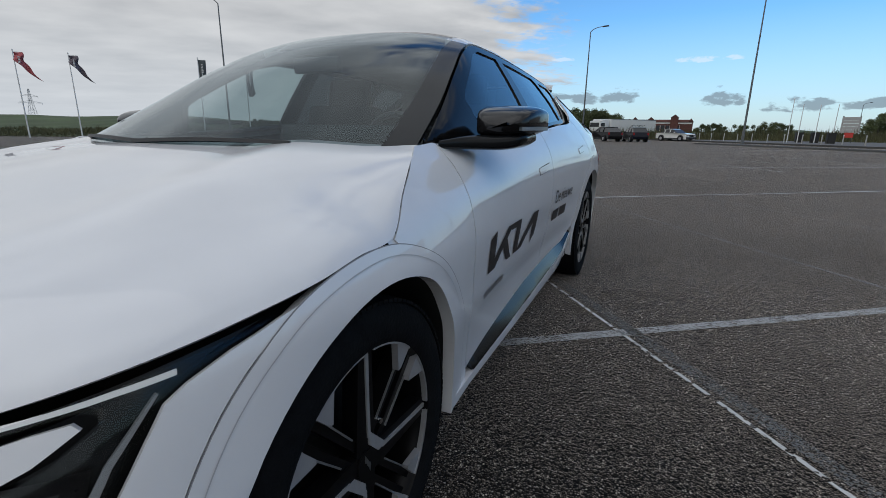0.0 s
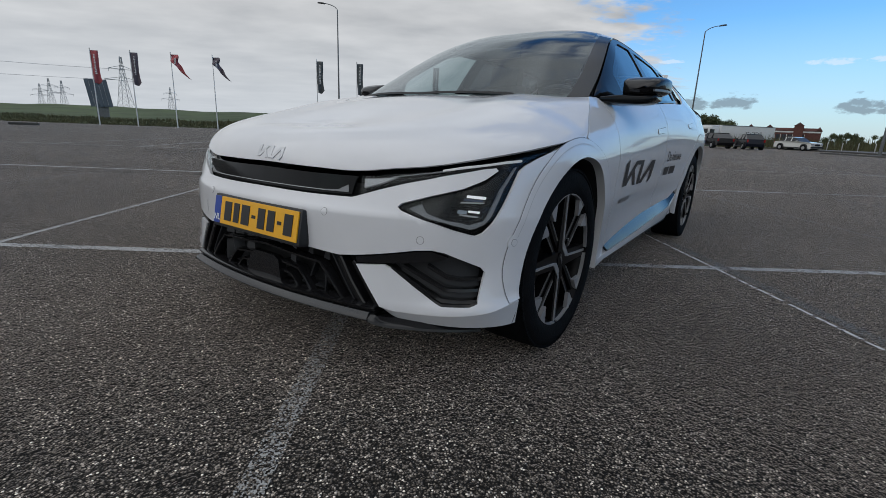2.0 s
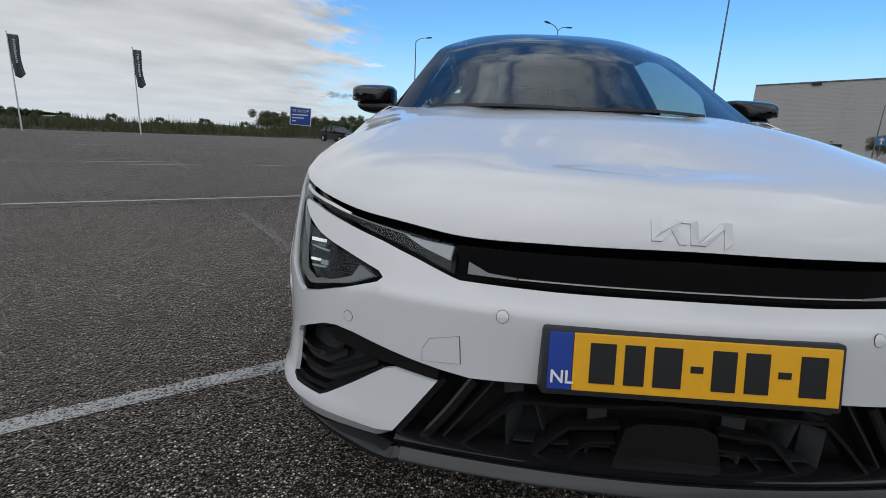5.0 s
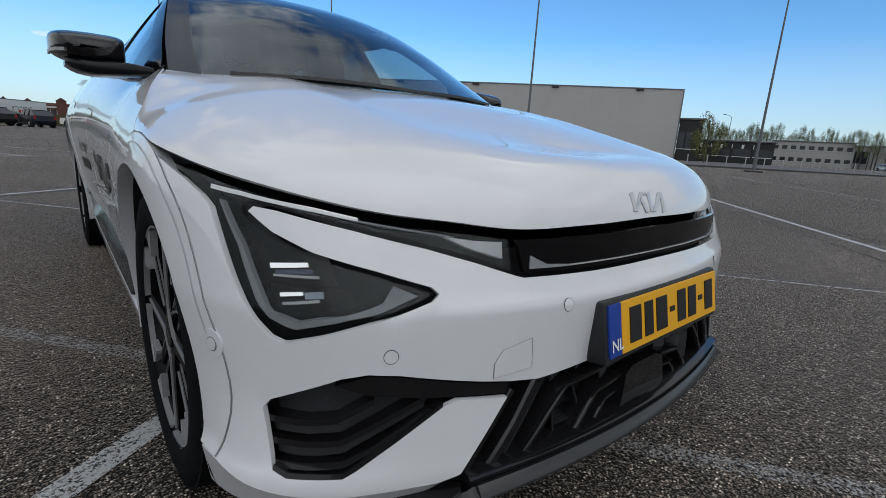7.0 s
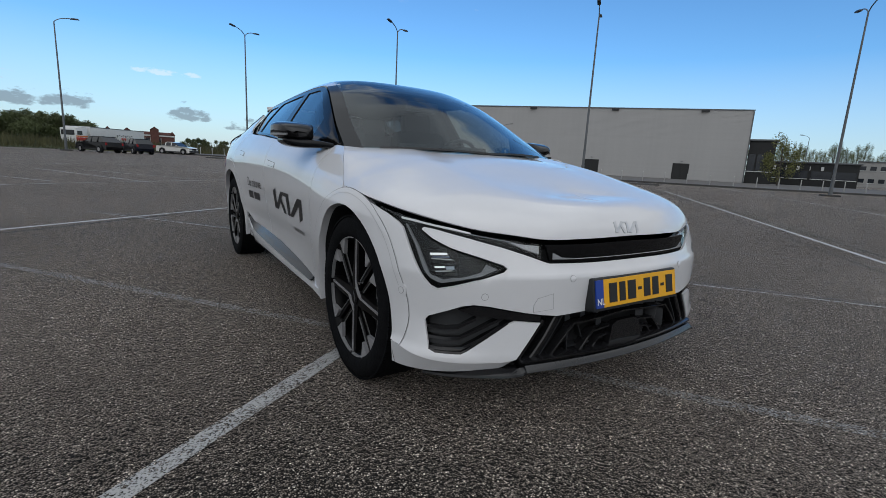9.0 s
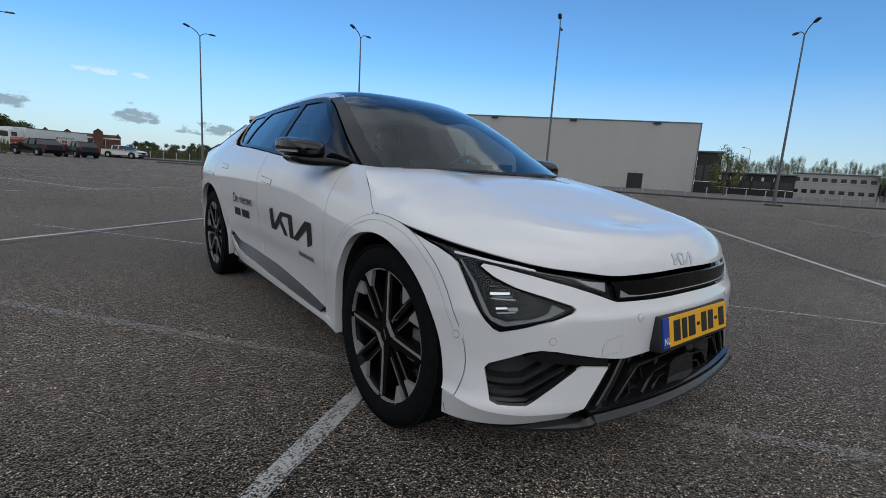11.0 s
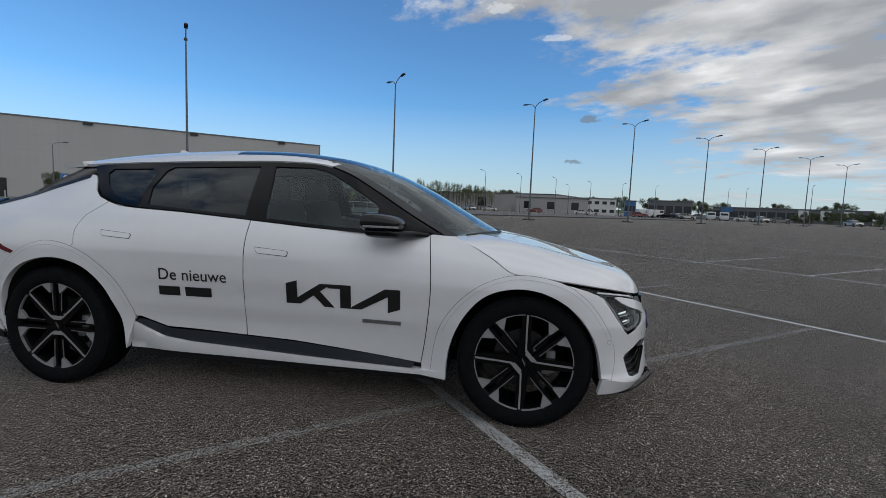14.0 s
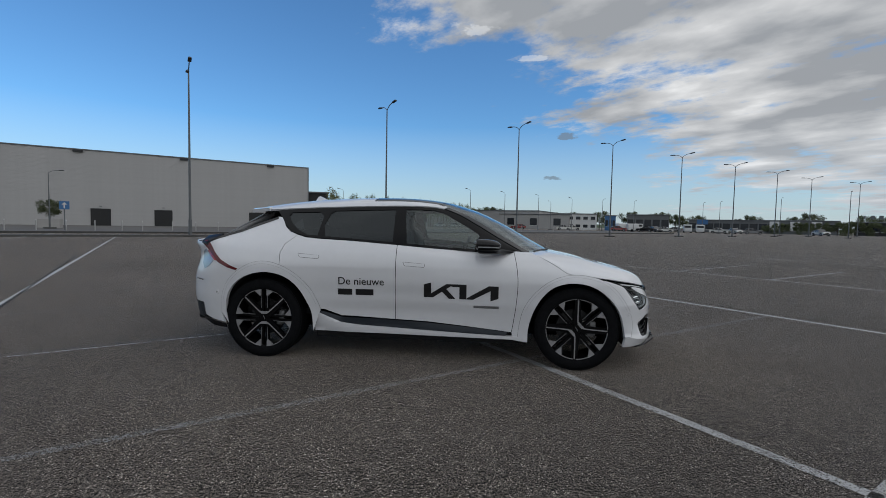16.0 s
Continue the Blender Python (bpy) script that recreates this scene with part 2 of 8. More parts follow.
def asphalt():
    m = bpy.data.materials.new("asphalt")
    m.use_nodes = True
    n, l = m.node_tree.nodes, m.node_tree.links
    p = n["Principled BSDF"]
    tc = n.new("ShaderNodeTexCoord")
    # stones of mixed tone, each set in darker binder
    v = n.new("ShaderNodeTexVoronoi")
    v.inputs["Scale"].default_value = 150
    l.new(tc.outputs["Object"], v.inputs["Vector"])
    v2 = n.new("ShaderNodeTexVoronoi")
    v2.inputs["Scale"].default_value = 62
    l.new(tc.outputs["Object"], v2.inputs["Vector"])
    sep = n.new("ShaderNodeSeparateColor")
    l.new(v.outputs["Color"], sep.inputs[0])
    tone = n.new("ShaderNodeValToRGB")
    tone.color_ramp.interpolation = "LINEAR"
    e = tone.color_ramp.elements
    e[0].position, e[0].color = 0.0, (0.006, 0.0055, 0.005, 1)
    e[1].position, e[1].color = 1.0, (0.52, 0.47, 0.41, 1)
    for at, c in ((0.50, (0.026, 0.0225, 0.0195, 1)), (0.80, (0.095, 0.082, 0.069, 1)), (0.94, (0.24, 0.21, 0.18, 1))):
        e.new(at).color = c
    l.new(sep.outputs[0], tone.inputs[0])
    rim = n.new("ShaderNodeMapRange")
    rim.interpolation_type = "SMOOTHSTEP"
    rim.inputs["From Min"].default_value, rim.inputs["From Max"].default_value = 0.36, 0.62
    l.new(v.outputs["Distance"], rim.inputs["Value"])
    r = n.new("ShaderNodeMixRGB")
    r.inputs[2].default_value = (0.005, 0.0048, 0.0045, 1)
    l.new(rim.outputs[0], r.inputs[0])
    l.new(tone.outputs[0], r.inputs[1])
    # broad stains and seams
    t = n.new("ShaderNodeTexNoise")
    t.inputs["Scale"].default_value, t.inputs["Detail"].default_value = 0.35, 8
    l.new(tc.outputs["Object"], t.inputs["Vector"])
    t2 = n.new("ShaderNodeTexNoise")
    t2.inputs["Scale"].default_value, t2.inputs["Detail"].default_value = 9, 10
    t2.inputs["Roughness"].default_value = 0.86
    l.new(tc.outputs["Object"], t2.inputs["Vector"])
    mr = n.new("ShaderNodeMapRange")
    mr.inputs["From Min"].default_value, mr.inputs["From Max"].default_value = 0.3, 0.7
    mr.inputs["To Min"].default_value, mr.inputs["To Max"].default_value = 0.64, 1.46
    l.new(t.outputs["Fac"], mr.inputs["Value"])
    mr2 = n.new("ShaderNodeMapRange")
    mr2.inputs["From Min"].default_value, mr2.inputs["From Max"].default_value = 0.3, 0.7
    mr2.inputs["To Min"].default_value, mr2.inputs["To Max"].default_value = 0.55, 2.95
    l.new(t2.outputs["Fac"], mr2.inputs["Value"])
    # long paving lanes along the lot
    lane = n.new("ShaderNodeMapping")
    lane.inputs["Rotation"].default_value = (0, 0, radians(-36.7))
    lane.inputs["Scale"].default_value = (0.03, 0.42, 1)
    l.new(tc.outputs["Object"], lane.inputs[0])
    t4 = n.new("ShaderNodeTexNoise")
    t4.inputs["Scale"].default_value, t4.inputs["Detail"].default_value = 1.0, 5
    l.new(lane.outputs[0], t4.inputs["Vector"])
    mr4 = n.new("ShaderNodeMapRange")
    mr4.inputs["From Min"].default_value, mr4.inputs["From Max"].default_value = 0.32, 0.68
    mr4.inputs["To Min"].default_value, mr4.inputs["To Max"].default_value = 0.86, 1.20
    l.new(t4.outputs["Fac"], mr4.inputs["Value"])
    m0 = n.new("ShaderNodeMath")
    m0.operation = "MULTIPLY"
    l.new(mr.outputs[0], m0.inputs[0]), l.new(mr4.outputs[0], m0.inputs[1])
    mm = n.new("ShaderNodeMath")
    mm.operation = "MULTIPLY"
    l.new(m0.outputs[0], mm.inputs[0]), l.new(mr2.outputs[0], mm.inputs[1])
    mul = n.new("ShaderNodeVectorMath")
    mul.operation = "SCALE"
    l.new(r.outputs[0], mul.inputs[0]), l.new(mm.outputs[0], mul.inputs["Scale"])
    l.new(mul.outputs[0], p.inputs["Base Color"])
    p.inputs["Roughness"].default_value = 0.82
    p.inputs["Specular IOR Level"].default_value = 0.10
    p.inputs["Sheen Weight"].default_value, p.inputs["Sheen Roughness"].default_value = 0.66, 0.18
    p.inputs["Sheen Tint"].default_value = (0.72, 0.62, 0.54, 1)
    b = n.new("ShaderNodeBump")
    b.inputs["Strength"].default_value, b.inputs["Distance"].default_value = 0.8, 0.008
    sub = n.new("ShaderNodeMath")
    sub.operation = "ADD"
    l.new(v.outputs["Distance"], sub.inputs[0]), l.new(v2.outputs["Distance"], sub.inputs[1])
    inv = n.new("ShaderNodeMath")
    inv.operation = "MULTIPLY"
    inv.inputs[1].default_value = -1
    l.new(sub.outputs[0], inv.inputs[0])
    l.new(inv.outputs[0], b.inputs["Height"])
    l.new(b.outputs[0], p.inputs["Normal"])
    return m


def line_paint(name, whole, bare, wr, wn, w3, tone, chips=180):
    """Worn road paint: white film broken up so that the stones show through."""
    m = bpy.data.materials.new(name)
    m.use_nodes = True
    n, l = m.node_tree.nodes, m.node_tree.links
    p = n["Principled BSDF"]
    out = n["Material Output"]
    tc = n.new("ShaderNodeTexCoord")
    v = n.new("ShaderNodeTexVoronoi")
    v.inputs["Scale"].default_value = chips
    l.new(tc.outputs["Object"], v.inputs["Vector"])
    t = n.new("ShaderNodeTexNoise")
    t.inputs["Scale"].default_value, t.inputs["Detail"].default_value = 9, 7
    l.new(tc.outputs["Object"], t.inputs["Vector"])
    t3 = n.new("ShaderNodeTexNoise")
    t3.inputs["Scale"].default_value, t3.inputs["Detail"].default_value = 1.2, 3
    l.new(tc.outputs["Object"], t3.inputs["Vector"])
    sep = n.new("ShaderNodeSeparateColor")
    l.new(v.outputs["Color"], sep.inputs[0])
    a = n.new("ShaderNodeMath")
    a.operation = "MULTIPLY_ADD"
    a.inputs[1].default_value = wr
    tn = n.new("ShaderNodeMath")
    tn.operation = "MULTIPLY"
    tn.inputs[1].default_value = wn
    l.new(t.outputs["Fac"], tn.inputs[0])
    l.new(sep.outputs[0], a.inputs[0]), l.new(tn.outputs[0], a.inputs[2])
    c = n.new("ShaderNodeMath")
    c.operation = "MULTIPLY_ADD"
    c.inputs[1].default_value = w3
    l.new(t3.outputs["Fac"], c.inputs[0]), l.new(a.outputs[0], c.inputs[2])
    mr = n.new("ShaderNodeMapRange")
    mr.inputs["From Min"].default_value, mr.inputs["From Max"].default_value = whole, bare
    mr.inputs["To Min"].default_value, mr.inputs["To Max"].default_value = 0, 1
    l.new(c.outputs[0], mr.inputs["Value"])
    p.inputs["Base Color"].default_value = (tone, tone, tone * 0.98, 1)
    p.inputs["Roughness"].default_value = 0.7
    tr, mx = n.new("ShaderNodeBsdfTransparent"), n.new("ShaderNodeMixShader")
    l.new(mr.outputs[0], mx.inputs[0])
    l.new(p.outputs[0], mx.inputs[1])
    l.new(tr.outputs[0], mx.inputs[2])
    l.new(mx.outputs[0], out.inputs[0])
    return m


WHITE = material("white_car_paint", (0.675, 0.68, 0.70), 0.5, 0.0, 0.03, 1.5, coat=1.0, spec=0.25)
GLOSS_BLACK = material("gloss_black_plastic", (0.009, 0.009, 0.010), 0.10, vary=0.2, scale=20, spec=0.45)
MATT_BLACK = material("matt_black_plastic", (0.014, 0.0155, 0.018), 0.5, vary=0.35, scale=30, bump=0.15, bump_scale=300)
LINER = material("dark_liner", (0.0045, 0.005, 0.006), 0.9, vary=0.3, scale=20)
RUBBER = material("tyre_rubber", (0.0075, 0.008, 0.009), 0.80, vary=0.35, scale=25, bump=0.2, bump_scale=120, spec=0.05)
SILVER = material("machined_aluminium", (0.34, 0.34, 0.35), 0.32, 0.35, 0.08, 40)
STEEL = material("grey_metal", (0.32, 0.33, 0.34), 0.4, 0.8, 0.2, 30)
CHROME = material("satin_chrome", (0.75, 0.76, 0.78), 0.18, 1.0, 0.04, 20)
PANE = glass("clear_lamp_cover", (0.80, 0.82, 0.83), mirror=0.022)
WINDSCREEN = glass("windscreen_glass", (0.48, 0.57, 0.59), mirror=0.055)
SIDE_GLASS = glass("side_glass", (0.60, 0.67, 0.65), mirror=0.06)
DARK_GLASS = glass("privacy_glass", (0.05, 0.056, 0.06), mirror=0.055)
LED = glow("led_white", (0.95, 0.98, 1.0), 0.58)
DRL = glow("daytime_white", (0.95, 0.98, 1.0), 0.16)
LED_DIM = material("led_strip", (0.22, 0.23, 0.245), 0.25, 0.3, 0.1, 300, bump=0.4, bump_scale=900)
LED_DIM.node_tree.nodes["Principled BSDF"].inputs["Emission Color"].default_value = (0.95, 0.98, 1.0, 1)
LED_DIM.node_tree.nodes["Principled BSDF"].inputs["Emission Strength"].default_value = 0.03
TAIL = material("dark_red_tail_lamp", (0.11, 0.006, 0.010), 0.15, coat=0.2, vary=0.2, scale=20)
RED_LAMP = material("red_lamp", (0.30, 0.006, 0.010), 0.1, coat=1.0, vary=0.2, scale=30)
# light guides; its faint glow also brightens unlit reflector edges and sensor faces
BLADE = material("grey_faint_glow", (0.30, 0.31, 0.32), 0.25, 0.4, 0.12, 120)
BLADE.node_tree.nodes["Principled BSDF"].inputs["Emission Color"].default_value = (0.95, 0.98, 1.0, 1)
BLADE.node_tree.nodes["Principled BSDF"].inputs["Emission Strength"].default_value = 0.08
WHEEL_BLACK = material("wheel_black", (0.004, 0.004, 0.0045), 0.3, vary=0.2, scale=30, spec=0.12)
BLADE_LIP = material("glossy_grey_lip", (0.018, 0.019, 0.021), 0.22, 0.0, 0.15, 20, spec=0.6)
TRIM = material("dark_metallic_trim", (0.024, 0.027, 0.031), 0.12, 0.95, 0.05, 6)
PILLAR = material("satin_black_pillar", (0.007, 0.008, 0.0095), 0.16, 0.0, 0.15, 12, spec=0.25)
LAMP_BACK = material("smoky_lamp_inside", (0.008, 0.009, 0.010), 0.25, 0.0, 0.3, 20, spec=0.25)
NOSE_BLACK = material("deep_black_gloss", (0.005, 0.005, 0.0055), 0.08, vary=0.2, scale=20, spec=0.2)
# grey that stands in for shade in the flare's seam and crease
SEAM_SHADE = material("grey_seam_shade", (0.20, 0.20, 0.21), 0.6, vary=0.2, scale=20)
DISC = material("brake_disc_steel", (0.045, 0.046, 0.048), 0.45, 0.7, 0.3, 40)
CALIPER = material("cast_caliper", (0.16, 0.162, 0.165), 0.45, 0.3, 0.2, 40)
# white paint darkened to draw the shading of the flare's crease
CREASE_SHADE = material("painted_crease_shade", (0.43, 0.435, 0.45), 0.5, vary=0.1, scale=20)
BADGE = material("pale_chrome_badge", (0.55, 0.56, 0.58), 0.28, 0.6, 0.05, 30)
PALE_LENS = material("pale_lens", (0.30, 0.36, 0.42), 0.08, vary=0.2, scale=15, coat=1.0)
BLUE_LENS = material("bluish_lens", (0.03, 0.05, 0.10), 0.05, vary=0.2, scale=15, coat=1.0)
PLATE_Y = material("plate_yellow", (0.80, 0.40, 0.010), 0.4, vary=0.06, scale=30)
PLATE_B = material("plate_blue", (0.008, 0.045, 0.30), 0.4, vary=0.06, scale=30)
INK = material("black_ink", (0.008, 0.008, 0.009), 0.4, vary=0.2, scale=60)
CLOTH = material("seat_cloth", (0.013, 0.0145, 0.017), 0.8, vary=0.3, scale=30, bump=0.2, bump_scale=200)
ASPHALT = asphalt()
PAINT_WORN, PAINT_FAINT, PAINT_FRESH = line_paint("road_paint_worn", 0.84, 0.60, 0.6, 0.6, 0.5, 0.37), line_paint("road_paint_faint", 1.10, 0.86, 1.0, 0.3, 0.3, 0.33), line_paint("road_paint_fresh", 0.56, 0.40, 0.5, 0.6, 0.4, 0.48)
PAINT_FAR = line_paint("road_paint_far", 0.70, 0.48, 0.5, 0.6, 0.4, 0.50)
PAINT_CHIPPED, PAINT_GHOST = line_paint("road_paint_chipped", 0.56, 0.44, 1.0, 0.3, 0.2, 0.52, 42), line_paint("road_paint_ghost", 1.02, 0.74, 0.9, 0.3, 0.3, 0.15)


# ---- shaping helpers ----
def solid(name, verts, faces, mat, parent=None, smooth=True, label="", normals=None):
    me = bpy.data.meshes.new(name)
    me.from_pydata([tuple(map(float, v)) for v in verts], [], [tuple(map(int, f)) for f in faces])
    me.validate()
    if smooth:
        me.shade_smooth()
    if normals is not None and len(normals) == len(me.vertices):
        me.normals_split_custom_set_from_vertices([tuple(map(float, v)) for v in normals])
    me.materials.append(mat)
    ob = new(name, me)
    if parent is not None:
        ob.parent = parent
    if label:
        tagged(ob, label)
    return ob


def part(name, bm, mat, parent=None, label="", smooth=False):
    bmesh.ops.recalc_face_normals(bm, faces=bm.faces)
    me = bpy.data.meshes.new(name)
    bm.to_mesh(me)
    bm.free()
    if smooth:
        me.shade_smooth()
        me.set_sharp_from_angle(angle=radians(38))
    me.materials.append(mat)
    ob = new(name, me)
    if parent is not None:
        ob.parent = parent
    if label:
        tagged(ob, label)
    return ob


def thing(name, x=0.0, y=0.0, z=0.0, rz=0.0, label="", category="", group="", kind=""):
    ob = new(name)
    ob.matrix_basis = pose(x, y, z, 0, 0, rz)
    return tagged(ob, label, category, group, kind)


def add_box(bm, c, s, rz=0.0, rx=0.0, ry=0.0, bevel=0.0, taper=1.0):
    r = bmesh.ops.create_cube(bm, size=1.0)
    vs = r["verts"]
    for v in vs:
        k = taper if v.co.z > 0 else 1.0
        v.co = Vector((v.co.x * s[0] * k, v.co.y * s[1] * k, v.co.z * s[2]))
    if bevel > 0:
        es = list({e for v in vs for e in v.link_edges})
        b = bmesh.ops.bevel(bm, geom=es, offset=bevel, segments=2, affect="EDGES", profile=0.6)
        vs = list({v for f in b["faces"] for v in f.verts} | {v for v in vs if v.is_valid})
    bmesh.ops.transform(bm, matrix=pose(*c, rx, ry, rz), verts=vs)
    return bm


def box_bm(c, s, **k):
    return add_box(bmesh.new(), c, s, **k)


def add_rod(bm, a, b, r0, r1=None, seg=10):
    a, b = Vector(a), Vector(b)
    m = Matrix.Translation((a + b) / 2) @ (b - a).to_track_quat("Z", "Y").to_matrix().to_4x4()
    bmesh.ops.create_cone(bm, cap_ends=True, segments=seg, radius1=r0, radius2=r0 if r1 is None else r1, depth=(b - a).length, matrix=m)
    return bm


def rod_bm(a, b, r0, r1=None, seg=10):
    return add_rod(bmesh.new(), a, b, r0, r1, seg)


def pchip(xs, ys):
    """A smooth curve through the given values that never overshoots; ys may hold several columns."""
    xs, ys = np.array(xs, float), np.array(ys, float)
    h = np.diff(xs)
    hh = h.reshape(-1, *([1] * (ys.ndim - 1)))
    d = np.diff(ys, axis=0) / hh
    m = np.zeros_like(ys)
    w1, w2 = 2 * hh[1:] + hh[:-1], hh[1:] + 2 * hh[:-1]
    with np.errstate(divide="ignore", invalid="ignore"):
        mid = (w1 + w2) / (w1 / d[:-1] + w2 / d[1:])
    m[1:-1] = np.where(d[:-1] * d[1:] > 0, mid, 0.0)
    m[0], m[-1] = d[0], d[-1]

    def f(x):
        x = np.clip(np.asarray(x, float), xs[0], xs[-1])
        i = np.clip(np.searchsorted(xs, x) - 1, 0, len(xs) - 2)
        ex = (...,) + (None,) * (ys.ndim - 1)
        hi = h[i][ex] if ys.ndim > 1 else h[i]
        t = ((x - xs[i]) / h[i])
        t = t[ex] if ys.ndim > 1 else t
        return (ys[i] * (1 + 2 * t) * (1 - t) ** 2 + m[i] * hi * t * (1 - t) ** 2 + ys[i + 1] * t * t * (3 - 2 * t) + m[i + 1] * hi * t * t * (t - 1))
    return f


def natural(pts, xs=None):
    """A smooth curve (Catmull-Rom) through points, by a running length from 0 to 1 or by the given values."""
    p = np.array(pts, float)
    if xs is None:
        xs = np.r_[0, np.cumsum(np.linalg.norm(np.diff(p, axis=0), axis=1))]
        xs = xs / xs[-1]
    xs = np.array(xs, float)
    m = np.gradient(p, xs, axis=0)

    def f(t):
        t = np.clip(np.asarray(t, float), xs[0], xs[-1])
        i = np.clip(np.searchsorted(xs, t) - 1, 0, len(xs) - 2)
        h = (xs[i + 1] - xs[i])[..., None]
        s = ((t - xs[i]) / (xs[i + 1] - xs[i]))[..., None]
        return p[i] * (1 + 2 * s) * (1 - s) ** 2 + m[i] * h * s * (1 - s) ** 2 + p[i + 1] * s * s * (3 - 2 * s) + m[i + 1] * h * s * s * (s - 1)
    return f


def curve(pts, n=40):
    """A smooth run of n points through the given ones."""
    return [tuple(q) for q in natural(pts)(np.linspace(0, 1, n))]


def inside(poly, q):
    """Which of the points q lie in the polygon."""
    p, q = np.array(poly), np.array(q)
    a, b = p, np.roll(p, -1, axis=0)
    x, y = q[:, 0:1], q[:, 1:2]
    hit = ((a[:, 1] > y) != (b[:, 1] > y)) & (x < (b[:, 0] - a[:, 0]) * (y - a[:, 1]) / (b[:, 1] - a[:, 1] + 1e-12) + a[:, 0])
    return hit.sum(1) % 2 == 1


def normals_of(surf, q, e=2e-3):
    q = np.asarray(q, float)
    du = surf(q + [e, 0]) - surf(q - [e, 0])
    dv = surf(q + [0, e]) - surf(q - [0, e])
    n = np.cross(du, dv)
    return n / np.maximum(np.linalg.norm(n, axis=1, keepdims=True), 1e-12)


def flat_mesh(outline, h, holes=()):
    """Triangles that fill an outline in the plane, with even inner points and openings left out."""
    from mathutils.geometry import delaunay_2d_cdt
    def cut(line):
        o, r = np.array(line, float), []
        for a, b in zip(o, np.roll(o, -1, axis=0)):
            k = max(1, int(math.ceil(np.linalg.norm(b - a) / h)))
            r += [a + (b - a) * i / k for i in range(k)]
        return np.array(r)
    ring, gaps = cut(outline), [cut(g) for g in holes]
    lo, hi = ring.min(0), ring.max(0)
    gx, gy = np.arange(lo[0] + h / 2, hi[0], h), np.arange(lo[1] + h / 2, hi[1], h)
    if len(gx) and len(gy):
        g = np.array([(x, y) for x in gx for y in gy])
        g = g[inside(ring, g)]
        if len(g):
            a, b = np.vstack([ring] + gaps), np.vstack([np.roll(r, -1, axis=0) for r in [ring] + gaps])
            ab = b - a
            t = np.clip(((g[:, None] - a) * ab).sum(-1) / np.maximum((ab * ab).sum(-1), 1e-12), 0, 1)
            g = g[np.linalg.norm(g[:, None] - a - t[..., None] * ab, axis=-1).min(1) > 0.45 * h]
    else:
        g = np.zeros((0, 2))
    edges, k = [], 0
    for r in [ring] + gaps:
        edges += [(k + i, k + (i + 1) % len(r)) for i in range(len(r))]
        k += len(r)
    pts = np.vstack([ring] + gaps + ([g] if len(g) else []))
    vs, _, fs, *_ = delaunay_2d_cdt([Vector(p) for p in pts], edges, [], 0, 1e-7)
    vs = np.array([tuple(v) for v in vs])
    fs = np.array([f for f in fs if len(f) == 3])
    fs = fs[inside(ring, vs[fs].mean(1))]
    for r in gaps:
        fs = fs[~inside(r, vs[fs].mean(1))]
    return vs, fs


def panel(name, outline, surf, mat, parent, h=0.04, lip=0.012, inset=0.0, label="", back=False, holes=()):
    """A sheet cut to an outline from a curved surface, with its edge folded back. back: the surface's own normal points inwards."""
    q, fs = flat_mesh(outline, h, holes)
    v, nn = surf(q), normals_of(surf, q)
    if back:
        nn = -nn
    v = v - inset * nn
    a, b, c = v[fs[:, 0]], v[fs[:, 1]], v[fs[:, 2]]
    wrong = (np.cross(b - a, c - a) * nn[fs[:, 0]]).sum(1) < 0
    fs[wrong] = fs[wrong][:, ::-1]
    faces, verts, norms = [tuple(f) for f in fs], list(v), list(nn)
    if lip > 0:
        count = {}
        for f in fs:
            for i, j in ((f[0], f[1]), (f[1], f[2]), (f[2], f[0])):
                count[(i, j)] = 1
        for (i, j) in [e for e in count if (e[1], e[0]) not in count]:
            k = len(verts)
            out = np.cross(v[j] - v[i], nn[i])
            out = out / max(np.linalg.norm(out), 1e-9)
            verts += [v[i], v[j], v[j] - lip * nn[j], v[i] - lip * nn[i]]
            norms += [out] * 4
            faces.append((k, k + 3, k + 2, k + 1))
    return solid(name, verts, faces, mat, parent, True, label, norms)


def patch(name, surf, nu, nv, mat, parent, u=(0, 1), v=(0, 1), flip=False, label="", lip=0.0):
    """A grid over a surface given by (u, v)."""
    uu, vv = np.linspace(*u, nu), np.linspace(*v, nv)
    q = np.array([(a, b) for a in uu for b in vv])
    p, nn = surf(q), normals_of(surf, np.clip(q, [min(u) + 2e-3, min(v) + 2e-3], [max(u) - 2e-3, max(v) - 2e-3]))
    if flip:
        nn = -nn
    verts, norms = list(p), list(nn)
    faces = []
    for i in range(nu - 1):
        for j in range(nv - 1):
            k = i * nv + j
            f = (k, k + nv, k + nv + 1, k + 1)
            faces.append(f[::-1] if flip else f)
    if lip > 0:
        edge = [i * nv for i in range(nu)] + [(nu - 1) * nv + j for j in range(1, nv)] + [i * nv + nv - 1 for i in range(nu - 2, -1, -1)] + [j for j in range(nv - 2, -1, -1)]
        for i, j in zip(edge, edge[1:]):
            k = len(verts)
            out = np.cross(p[j] - p[i], nn[i]) * (-1 if flip else 1)
            out = out / max(np.linalg.norm(out), 1e-9)
            verts += [p[i], p[j], p[j] - lip * nn[j], p[i] - lip * nn[i]]
            norms += [out] * 4
            faces.append((k, k + 1, k + 2, k + 3) if flip else (k, k + 3, k + 2, k + 1))
    return solid(name, verts, faces, mat, parent, True, label, norms)


